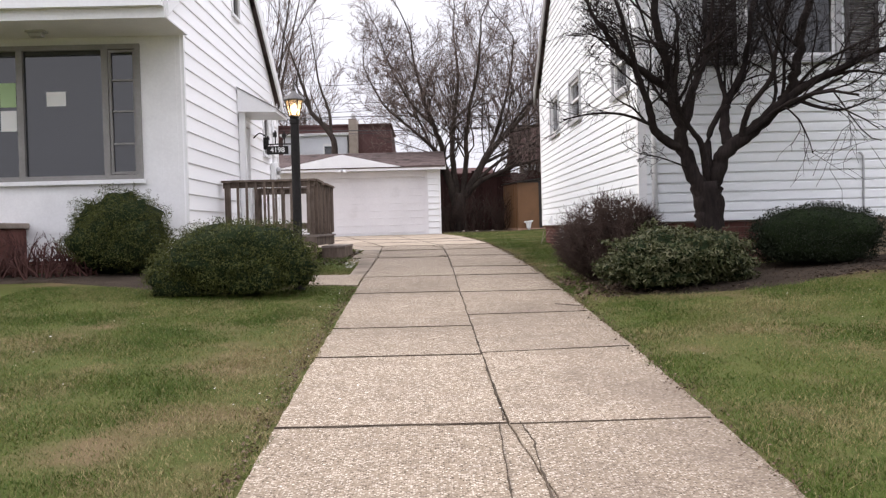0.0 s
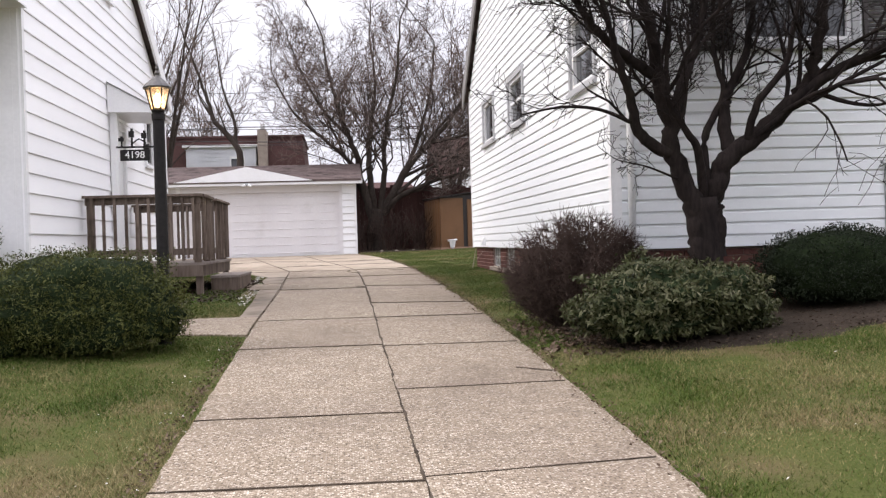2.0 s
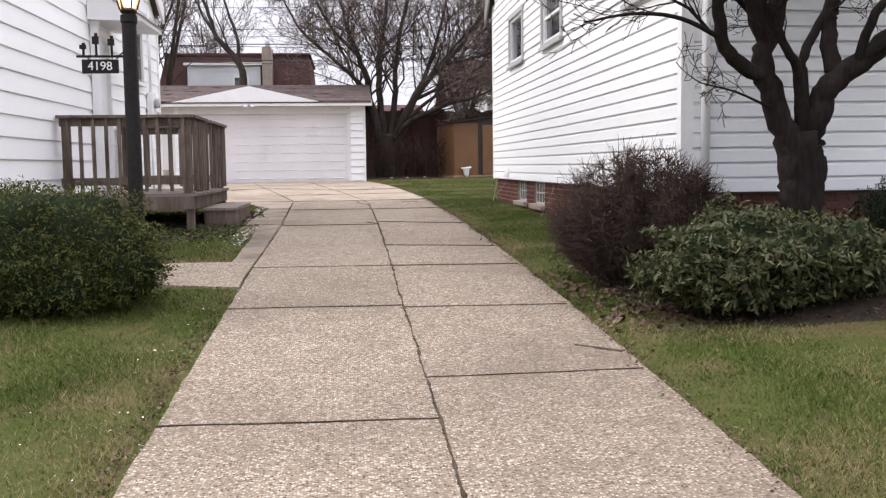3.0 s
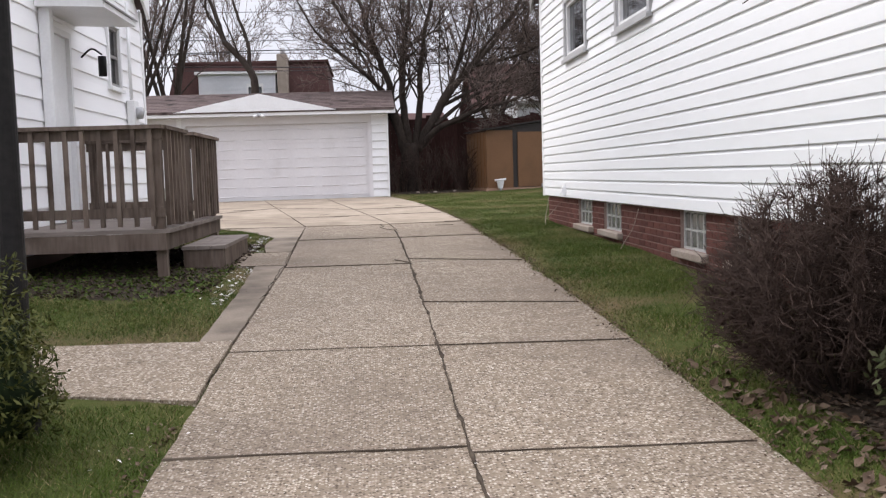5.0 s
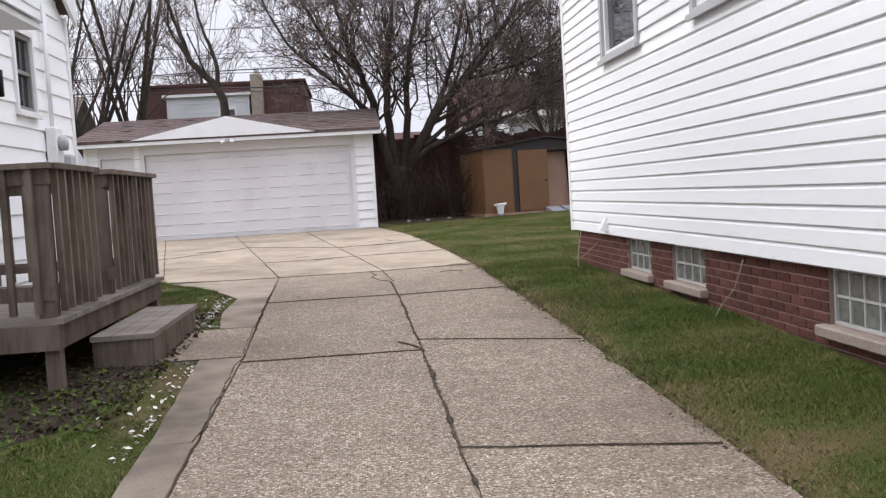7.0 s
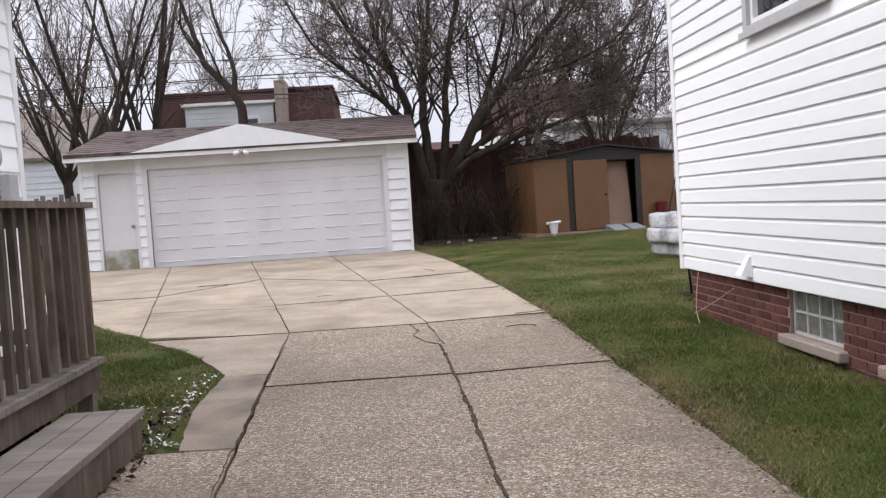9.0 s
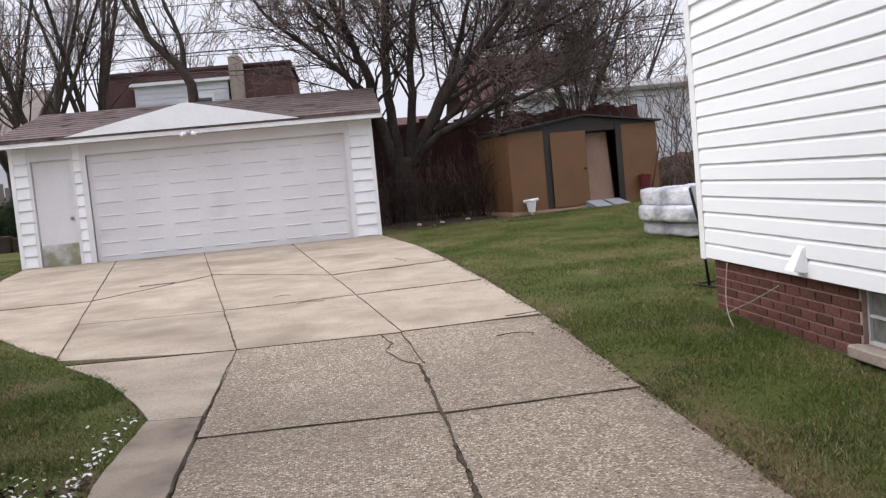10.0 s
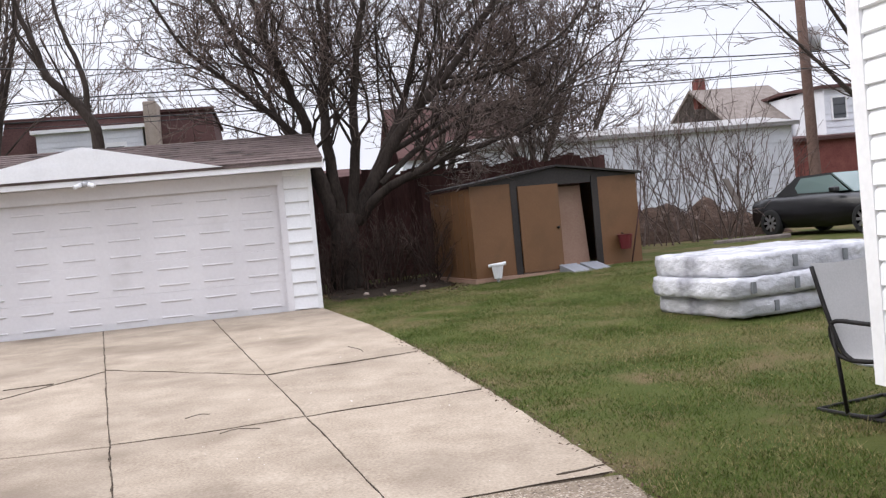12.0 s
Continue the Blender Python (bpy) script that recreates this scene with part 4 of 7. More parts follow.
# ---- paving ----
def slab(parent, outline, material, thick=0.1, lift=0.012, name="slab", lie=g):
    """A poured slab: a polygon of the plan with slightly broken edges."""
    ring = []
    for a, b in zip(outline, outline[1:] + outline[:1]):
        n = max(1, int(math.dist(a, b) / 0.12))
        for s in range(n):
            x, y = a[0] + (b[0] - a[0]) * s / n, a[1] + (b[1] - a[1]) * s / n
            ring.append((x + 0.012 * noise.noise(Vector((x * 5, y * 5, 3))), y + 0.012 * noise.noise(Vector((x * 5, y * 5, 9)))))
    cx, cy = sum(p[0] for p in ring) / len(ring), sum(p[1] for p in ring) / len(ring)
    n = len(ring)
    tilt = 0.004 * random.uniform(-1, 1)
    def inset(p, d):
        v = Vector((cx - p[0], cy - p[1]))
        return p[0] + v.x / v.length * d, p[1] + v.y / v.length * d
    rings = [(ring, -thick), (ring, lift - 0.004), ([inset(p, 0.003) for p in ring], lift), ([(p[0] + (cx - p[0]) * 0.5, p[1] + (cy - p[1]) * 0.5) for p in ring], lift)]
    vs = [(x, y, lie(y) + h + tilt) for pts, h in rings for x, y in pts] + [(cx, cy, lie(cy) + lift + tilt)]
    fs = [(k * n + i, k * n + (i + 1) % n, (k + 1) * n + (i + 1) % n, (k + 1) * n + i) for k in range(3) for i in range(n)]
    fs += [(3 * n + i, 3 * n + (i + 1) % n, 4 * n) for i in range(n)]
    return add_mesh(name, vs, fs, material, parent)


drive = thing("driveway", "exposed-aggregate concrete driveway with cracked centre joint", "driveway", kind="structure")


def mid(y):
    return float(np.interp(y, (-20, 4.0, 4.66, 10.5, 16.2, 20, 22), (1.2, 1.02, 0.82, 0.77, 0.76, 0.74, 0.66))) 


def drive_left(y):
    return float(np.interp(y, (-20, 16.2, 19.85, 21.95), (-0.47, -0.48, -0.6, -0.65)))


J = 0.001
LEFT_CROSS = (-22, -18, -14, -10, -6, -2, 0.6, 2.6, 4.62, 6.58, 10.53, 12.35, 16.15, 19.35, 21.9)
RIGHT_CROSS = (-22, -18, -14, -10, -6, -2, 0.6, 2.6, 4.58, 6.66, 10.43, 12.3, 16.3, 19.32, 22.0)
for a, b in zip(LEFT_CROSS, LEFT_CROSS[1:]):
    slab(drive, [(drive_left(a), a + J), (mid(a) - J, a + J), (mid(b) - J, b - J), (drive_left(b), b - J)], M_AGG)
for a, b in zip(RIGHT_CROSS, RIGHT_CROSS[1:]):
    slab(drive, [(mid(a) + J, a + J), (right_edge(a), a + J), (right_edge(b), b - J), (mid(b) + J, b - J)], M_AGG)
apron = thing("driveway_apron", "smooth tan concrete apron in front of the garage", "driveway", kind="structure")


def la(y):
    return -2.17 - 0.188 * (y - 22.24)


def lb(y):
    return -0.65 - 0.171 * (y - 21.85)


def lc(y):
    return 0.67 - 0.1405 * (y - 21.9)


def column(left, right, cross):
    """Slabs between two lengthwise joints; cross: the y of each cross joint at its left and right end."""
    for (a0, a1), (b0, b1) in zip(cross, cross[1:]):
        slab(apron, [(left(a0) + J, a0 + J), (right(a1) - J, a1 + J), (right((a1 + b1) / 2) - J, (a1 + b1) / 2), (right(b1) - J, b1 - J), (left(b0) + J, b0 - J)], M_CONC)


column(lb, lc, ((21.9, 21.92), (24.25, 24.4), (28.2, 26.6), (32.78, 32.78)))
column(lc, right_edge, ((21.94, 22.06), (24.42, 24.62), (26.6, 26.96), (29.6, 29.8), (32.78, 32.78)))
column(la, lb, ((22.3, 21.9), (24.35, 24.25), (26.35, 28.1), (32.78, 32.78)))
slab(apron, [(-0.93, 19.85), (-0.62, 19.8), (lb(21.8) - J, 21.88 - J), (-2.02, 21.98 - J), (-1.5, 21.2), (-1.12, 20.35)], M_CONC)
slab(apron, [(la(22.4) - J, 22.4), (la(26.3) - J, 26.35 - J), (-5.0, 26.3 - J), (-3.74, 24.8), (-2.65, 23.0)], M_CONC)
slab(apron, [(-5.0, 26.3 + J), (la(26.3) - J, 26.35 + J), (la(28.6) - J, 28.6 - J), (-5.15, 28.7 - J)], M_CONC)
slab(apron, [(-5.15, 28.7 + J), (la(28.6) - J, 28.6 + J), (la(32.78) - J, 32.78), (-5.85, 32.78), (-5.6, 31.0)], M_CONC)
walkway = thing("walkway", "narrow grey concrete walk beside the driveway", "walkway", kind="structure")
slab(walkway, [(-0.7, 12.64), (-0.488, 12.62), (-0.488, 14.26), (-0.72, 14.27)], M_WALK, lift=0.02)
slab(walkway, [(-0.72, 14.275), (-0.488, 14.265), (-0.488, 16.32), (-0.79, 16.34)], M_WALK, lift=0.02)
slab(walkway, [(-1.06, 16.37), (-0.488, 16.35), (-0.545, 17.72), (-1.06, 17.74)], M_AGG, lift=0.02)
slab(walkway, [(-0.84, 17.75), (-0.547, 17.73), (-0.615, 19.78), (-0.94, 19.83), (-0.96, 18.7)], M_WALK, lift=0.02)
slab(walkway, [(-2.0, 11.75), (-0.488, 11.3), (-0.488, 12.61), (-2.0, 12.66)], M_AGG, lift=0.035)
slab(walkway, [(-3.0, 12.2), (-2.01, 11.77), (-2.01, 12.66), (-3.0, 12.9)], M_AGG, lift=0.06, lie=lambda y: land(-2.6, y))


# ---- joints and cracks in the paving ----
M_JOINT = mat("joint_dirt", (0.03, 0.023, 0.017), (0.11, 0.087, 0.066), 0.95, 14, 3, 0.5, 0.4)
joint_id = 0


def joint(points, half, wander=0.012, name="joint", lift=0.0205):
    """A ragged line of dirt along points of the plan, on the paving."""
    global joint_id
    joint_id += 1
    pts, seed = [], joint_id * 13.7
    for a, b in zip(points, points[1:]):
        n = max(2, int(math.dist(a, b) / 0.04))
        pts += [(a[0] + (b[0] - a[0]) * k / n, a[1] + (b[1] - a[1]) * k / n) for k in range(n)]
    pts.append(points[-1])
    vs, fs = [], []
    for k, (x, y) in enumerate(pts):
        dx, dy = (pts[min(k + 1, len(pts) - 1)][i] - pts[max(k - 1, 0)][i] for i in (0, 1))
        d = math.hypot(dx, dy)
        nx, ny = -dy / d, dx / d
        o = wander * noise.noise(Vector((x * 2.3, y * 2.3, seed))) + 0.35 * wander * noise.noise(Vector((x * 9, y * 9, seed)))
        h = min(0.002, half * 0.4) + 0.72 * half * max(0.0, -0.15 + 1.3 * abs(noise.noise(Vector((x * 11, y * 11, seed + 5)))) + 0.9 * abs(noise.noise(Vector((x * 4, y * 4, seed + 2)))) + 0.5 * noise.noise(Vector((x * 1.1, y * 1.1, seed + 9))))
        for s in (-h, -h * 0.5, h * 0.5, h):
            vs.append((x + nx * (o + s), y + ny * (o + s), g(y) + (lift if abs(s) < h else lift - 0.008)))
    for k in range(len(pts) - 1):
        fs += [(4 * k + i, 4 * k + i + 1, 4 * k + i + 5, 4 * k + i + 4) for i in range(3)]
    ob = add_mesh(name, vs, fs, M_JOINT, joints)
    return ob


joints = thing("paving_joints", "dark dirt-filled joints and cracks across the driveway", "joints", kind="structure")
joint([(0.92, 4.6), (0.95, 4.2), (0.9, 3.8), (0.92, 3.3), (0.98, 2.6), (0.9, 1.6), (0.95, 0)], 0.012, wander=0.04)
joint([(0.79, 4.6), (0.75, 3.4), (0.74, 0)], 0.004)
joint([(mid(y), y) for y in (4.66, 7, 9, 11, 13, 15, 17, 19, 20.6)], 0.017, wander=0.014)
joint([(mid(y), y) for y in (13.9, 15, 17, 19, 20.6)], 0.026, wander=0.014, lift=0.0212)
joint([(0.74, 20.6), (0.62, 20.8), (0.5, 21.15), (0.56, 21.45), (0.5, 21.85)], 0.006, wander=0.05)
joint([(0.74, 20.6), (0.7, 21.2), (0.67, 21.9)], 0.005, wander=0.02)
joint([(lb(y), y) for y in (21.9, 25, 29, 32.7)], 0.012)
joint([(lc(y), y) for y in (21.92, 25, 29, 32.7)], 0.007)
joint([(la(y), y) for y in (22.3, 26, 29, 32.7)], 0.008)
joint([(drive_left(y) - 0.02, y) for y in (11.3, 13, 15, 16.3, 18, 19.8)], 0.014, wander=0.03, lift=0.022)
joint([(drive_left(y) - 0.01, y) for y in (19.8, 21, 21.88)], 0.01)
for y, half in ((4.62, 0.015), (6.58, 0.008), (7.95, 0.0015), (10.53, 0.012), (12.35, 0.008), (16.15, 0.018), (19.35, 0.003), (21.9, 0.002)):
    joint([(drive_left(y), y), (mid(y), y - 0.03)], half)
for y0, y1, half in ((4.57, 4.58, 0.01), (6.6, 6.72, 0.008), (8.6, 8.64, 0.0015), (10.43, 10.4, 0.009), (12.32, 12.28, 0.009), (13.85, 13.6, 0.005), (16.55, 16.1, 0.003), (19.28, 19.36, 0.009), (21.93, 22.05, 0.002)):
    joint([(mid(y0), y0), (right_edge(y1) - 0.03, y1)], half)
for (x0, y0), (x1, y1), half in (((-0.93, 19.84), (-0.61, 19.79), 0.018), ((-2.0, 22.0), (-0.66, 21.88), 0.013), ((lb(24.25), 24.25), (lc(24.4), 24.4), 0.003), ((lc(24.4), 24.42), (1.7, 24.62), 0.004),
                                 ((lb(28.2), 28.2), (lc(26.6), 26.6), 0.004), ((lc(26.6), 26.6), (1.55, 26.97), 0.005), ((-5.0, 26.32), (la(26.35), 26.35), 0.016), ((la(26.35), 26.35), (lb(28.1), 28.1), 0.007),
                                 ((-0.72, 14.27), (-0.5, 14.27), 0.003), ((-0.7, 12.63), (-0.5, 12.62), 0.008), ((-1.04, 16.36), (-0.5, 16.34), 0.01), ((-0.84, 17.74), (-0.56, 17.73), 0.004),
                                 ((1.55, 22.14), (1.84, 22.18), 0.04), ((-2.62, 27.55), (-2.15, 27.62), 0.07), ((1.72, 9.2), (1.95, 9.0), 0.05), ((1.7, 19.34), (1.86, 19.36), 0.03), ((0.6, 16.5), (0.78, 16.15), 0.03)):
    joint([(x0, y0), (x1, y1)], half, wander=0.04)


# ---- trees ----
def grow(tubes, p, d, length, r, depth, kids, rng, up, wander, spread, min_r, shrink=0.66):
    n = 5 if depth > 1 else 3
    pts, rad = [p.copy()], [r]
    end = max(r * 0.5, min_r)
    for k in range(n):
        d = (d + Vector((rng.gauss(0, wander), rng.gauss(0, wander), rng.gauss(0, wander) + up))).normalized()
        p = p + d * (length / n)
        pts.append(p.copy())
        rad.append(r + (end - r) * (k + 1) / n)
    tubes.append((depth, pts, rad))
    if depth == 0:
        return
    for k in range(kids[depth]):
        t = 0.3 + 0.7 * (k + rng.random()) / kids[depth]
        i = min(int(t * n), n - 1)
        q = pts[i].lerp(pts[i + 1], t * n - i)
        side = d.orthogonal().normalized()
        side.rotate(Matrix.Rotation(rng.uniform(0, 2 * math.pi), 3, d))
        nd = ((pts[i + 1] - pts[i]).normalized() + side * spread * rng.uniform(0.6, 1.3)).normalized()
        grow(tubes, q, nd, length * shrink * rng.uniform(0.6, 1.1), max(rad[i] * 0.52, min_r), depth - 1, kids, rng, up, wander * 1.15, spread, min_r, shrink)


def tree(name, label, base, stems, kids, seed, up=0.05, wander=0.14, spread=0.75, min_r=0.006, bark=M_BARK2, twig=M_TWIG, shrink=0.66, trunk=None, first=0.25, room=None):
    """stems: (points, start radius, end radius) of each main limb; twigs grow from them."""
    rng = random.Random(seed)
    t = thing(name, label, "tree", at=base)
    off = Vector(base)
    if trunk:
        v, f = [], []
        pts = [Vector(q) - off for q in trunk[0]]
        pts = curve_pts(pts, 4)
        n = len(pts)
        tube(v, f, pts, [trunk[1] + (trunk[2] - trunk[1]) * (k / (n - 1)) ** 0.7 for k in range(n)], 12)
        add_mesh("trunk", v, f, bark, t, smooth=True)
    tubes = []
    for spts, r0, r1 in stems:
        pts = curve_pts([Vector(q) - off for q in spts], 5)
        n = len(pts)
        pts = [q + Vector((rng.gauss(0, r0 * 0.12), rng.gauss(0, r0 * 0.12), 0)) if k else q for k, q in enumerate(pts)]
        rad = [r0 + (r1 - r0) * k / (n - 1) for k in range(n)]
        v, f = [], []
        tube(v, f, pts, rad, 9)
        add_mesh("limb", v, f, bark, t, smooth=True)
        total = sum((pts[k + 1] - pts[k]).length for k in range(n - 1))
        top = len(kids) - 1 - (r0 < 0.03)
        many = kids[-1] if r0 > 0.03 else 5
        for k in range(many):
            s = first + (1 - first) * (k + rng.random()) / many
            i = min(int(s * (n - 1)), n - 2)
            dirn = (pts[i + 1] - pts[i]).normalized()
            side = dirn.orthogonal().normalized()
            side.rotate(Matrix.Rotation(rng.uniform(0, 2 * math.pi), 3, dirn))
            nd = (dirn + side * spread * rng.uniform(0.6, 1.3)).normalized()
            grow(tubes, pts[i], nd, total * 0.5 * rng.uniform(0.5, 1.0) * (1.15 - 0.6 * s), max(rad[i] * 0.34, min_r), top - 1, kids, rng, up, wander, spread, min_r, shrink)
        grow(tubes, pts[-1], (pts[-1] - pts[-2]).normalized(), total * 0.4, r1, top - 1, kids, rng, up, wander, spread, min_r, shrink)
    bv, bf, tv, tf = [], [], [], []
    for depth, pts, rad in tubes:
        if room and not all(room(q + off) for q in pts):
            continue
        if depth >= 2:
            tube(bv, bf, pts, rad, 6)
        else:
            tube(tv, tf, pts, rad, 3)
    if bv:
        add_mesh("branch_mass", bv, bf, bark, t, smooth=True)["kind"] = "stuff"
    tagged(add_mesh("twig_mass", tv, tf, twig, t, smooth=True), kind="stuff")
    return t


# front ornamental tree
FT = (3.74, 10.5)
zb = land(*FT)
LIMB_LEFT = ([(3.68, 10.5, 1.85), (3.66, 10.5, 2.13), (3.56, 10.5, 2.46), (3.45, 10.48, 2.79), (3.38, 10.45, 3.12), (3.27, 10.4, 3.51), (3.21, 10.3, 3.78), (3.08, 10.2, 4.2), (3.05, 10.1, 4.9)], 0.112, 0.036)
LIMB_RIGHT = ([(3.8, 10.5, 1.85), (3.8, 10.5, 2.12), (3.83, 10.5, 2.45), (3.92, 10.48, 2.73), (4.2, 10.45, 2.94), (4.46, 10.4, 3.19), (4.66, 10.35, 3.4), (4.71, 10.3, 3.7), (4.8, 10.25, 4.2), (5.0, 10.2, 4.9)], 0.115, 0.04)
LEFT_BOUGHS = [
    ([(3.44, 10.48, 2.8), (3.29, 10.45, 2.85), (3.09, 10.4, 3.0), (3.0, 10.3, 3.27), (2.9, 10.2, 3.49), (2.77, 10.1, 3.85), (2.6, 10.0, 4.4)], 0.065, 0.02),
    ([(3.27, 10.4, 3.48), (3.01, 10.3, 3.62), (2.73, 10.2, 3.81), (2.5, 10.1, 4.05), (2.2, 10.0, 4.5)], 0.055, 0.02),
    ([(3.4, 10.45, 3.05), (3.6, 10.55, 3.53), (3.77, 10.65, 3.91), (3.9, 10.7, 4.6)], 0.06, 0.022),
    ([(3.09, 10.4, 3.05), (2.7, 10.2, 3.17), (2.31, 10.0, 3.17), (1.95, 9.9, 3.1)], 0.02, 0.007),
    ([(3.52, 10.47, 2.55), (3.15, 10.3, 2.67), (2.85, 10.2, 2.73)], 0.012, 0.005),
]
RIGHT_BOUGHS = [
    ([(4.35, 10.42, 3.08), (4.6, 10.3, 3.31), (4.87, 10.15, 3.5), (5.18, 10.0, 3.64), (5.42, 9.9, 3.77), (5.9, 9.75, 3.85), (6.4, 9.6, 4.1)], 0.06, 0.02),
    ([(3.95, 10.5, 2.75), (3.98, 10.6, 3.19), (4.05, 10.65, 3.41), (4.26, 10.7, 3.82), (4.36, 10.75, 4.5)], 0.07, 0.022),
    ([(4.1, 10.45, 2.86), (4.17, 10.3, 3.23), (4.39, 10.2, 3.56), (4.45, 10.1, 4.0), (4.6, 10.0, 4.6)], 0.04, 0.015),
    ([(4.62, 10.35, 3.36), (4.92, 10.2, 3.21), (5.12, 10.0, 3.15), (5.36, 9.9, 3.23)], 0.026, 0.007),
    ([(4.7, 10.35, 3.46), (5.06, 10.2, 3.56), (5.3, 10.0, 3.58), (5.6, 9.8, 3.49)], 0.029, 0.008),
]
INNER_BOUGHS = [
    ([(3.72, 10.5, 2.4), (3.61, 10.35, 2.81), (3.46, 10.25, 3.01), (3.3, 10.2, 3.3), (3.3, 10.1, 3.9)], 0.045, 0.015),
    ([(3.74, 10.5, 2.5), (3.78, 10.6, 2.95), (3.99, 10.65, 3.37), (3.92, 10.7, 3.83), (4.0, 10.75, 4.5)], 0.045, 0.015),
]
tree("bare_tree", "dark bare ornamental tree with forked trunk in the front bed", (FT[0], FT[1], zb), [LIMB_LEFT, LIMB_RIGHT, *LEFT_BOUGHS, *RIGHT_BOUGHS, *INNER_BOUGHS],
     [0, 3, 4, 5, 9], 11, up=0.03, wander=0.15, spread=0.8, min_r=0.0026, shrink=0.7, first=0.38, room=lambda q: q.x > 1.5 and 8.7 < q.y < 11.2 and (q.z > 2.85 or q.x > 2.6), bark=M_BARK, twig=M_BARK,
     trunk=([(3.78, 10.52, zb - 0.1), (3.75, 10.5, zb + 0.25), (3.735, 10.5, 2.0), (3.72, 10.5, 2.4)], 0.172, 0.12))

# the big tree behind the garage: a short trunk, heavy spreading limbs, a rounded crown
BX, BY = 1.6, 36.4
zb = land(BX, BY)
CROWN_LEFT = [
    ([(1.5, 36.4, 2.9), (1.3, 36.4, 3.7), (1.1, 36.3, 4.5), (1.0, 36.1, 5.2), (0.72, 36.0, 5.9), (0.4, 35.9, 6.8), (0.1, 35.8, 8.0), (-0.1, 35.8, 9.3)], 0.156, 0.028),
    ([(1.6, 36.4, 3.0), (1.47, 36.5, 4.4), (1.42, 36.7, 5.6), (1.6, 36.9, 6.7), (1.75, 37.0, 7.8), (1.6, 37.1, 9.6)], 0.133, 0.028),
    ([(1.1, 36.3, 4.6), (0.4, 36.0, 5.3), (-0.38, 35.7, 5.95), (-1.1, 35.5, 6.6), (-1.7, 35.4, 7.7)], 0.078, 0.02),
    ([(1.4, 36.5, 3.3), (0.9, 37.2, 4.6), (0.2, 37.9, 6.2), (-0.6, 38.3, 8.2)], 0.0936, 0.024),
    ([(0.75, 36.0, 5.8), (-0.2, 36.2, 6.9), (-0.9, 36.3, 8.3), (-1.3, 36.4, 9.4)], 0.0624, 0.02),
]
CROWN_RIGHT = [
    ([(1.75, 36.4, 3.0), (1.95, 36.2, 4.5), (1.95, 35.8, 5.3), (2.15, 35.5, 6.6), (2.5, 35.3, 8.2), (2.6, 35.2, 9.8)], 0.117, 0.028),
    ([(1.85, 36.4, 3.1), (2.6, 36.2, 4.4), (3.17, 36.0, 5.15), (3.68, 35.9, 5.6), (4.4, 35.8, 6.5), (5.1, 35.7, 7.6), (5.5, 35.7, 8.8)], 0.14, 0.024),
    ([(1.9, 36.4, 3.1), (2.4, 35.9, 3.65), (3.06, 35.6, 3.95), (3.74, 35.4, 4.22), (4.52, 35.3, 4.4), (5.3, 35.2, 4.75), (6.1, 35.2, 5.5)], 0.109, 0.02),
    ([(1.85, 36.5, 3.2), (2.5, 36.9, 4.3), (3.05, 37.2, 5.3), (3.5, 37.4, 6.5), (3.9, 37.5, 8.2), (4.0, 37.5, 9.5)], 0.109, 0.024),
    ([(3.6, 35.9, 5.55), (4.84, 35.6, 5.8), (6.0, 35.4, 6.3), (6.8, 35.3, 7.1)], 0.0624, 0.016),
    ([(2.4, 36.2, 3.8), (3.3, 36.5, 4.5), (4.5, 36.8, 5.1), (5.6, 37.0, 5.4), (6.6, 37.1, 5.5)], 0.0702, 0.02),
    ([(3.2, 36.0, 5.2), (4.2, 36.4, 6.4), (5.2, 36.8, 7.4), (6.2, 36.9, 8.2)], 0.0624, 0.02),
    ([(2.6, 36.9, 4.4), (3.8, 37.5, 5.0), (5.0, 37.9, 5.6), (6.0, 38.2, 6.6)], 0.0702, 0.02),
]
tree("bare_tree", "large bare spreading tree with heavy limbs beside the garage", (BX, BY, zb), [*CROWN_LEFT, *CROWN_RIGHT], [0, 3, 5, 6, 14], 3, up=0.07, wander=0.2, spread=0.95, min_r=0.0058, shrink=0.62, first=0.2,
     trunk=([(BX + 0.02, BY, zb - 0.1), (BX - 0.02, BY, zb + 0.3), (BX, BY, zb + 0.9), (BX + 0.05, BY, zb + 1.5)], 0.42, 0.24))

# slender tree behind the garage with a bent stem
tree("bare_tree", "slender bare tree with a bent, pruned stem", (-3.4, 39.6, land(-3.4, 39.6)), [
    ([(-3.45, 39.6, 4.9), (-3.5, 39.6, 5.9), (-4.3, 39.5, 6.9), (-4.6, 39.4, 7.9), (-5.2, 39.4, 9.6)], 0.15, 0.03),
    ([(-3.55, 39.6, 5.9), (-3.6, 39.6, 6.9), (-4.0, 39.6, 8.2), (-4.2, 39.6, 9.8)], 0.08, 0.02),
    ([(-4.3, 39.5, 6.9), (-4.9, 39.6, 8.0), (-4.7, 39.6, 9.4)], 0.05, 0.02),
], [0, 2, 3, 4], 8, up=0.1, wander=0.1, spread=0.5, min_r=0.008, trunk=([(-3.4, 39.6, 1.7), (-3.45, 39.6, 3.4), (-3.45, 39.6, 5.1)], 0.2, 0.15))


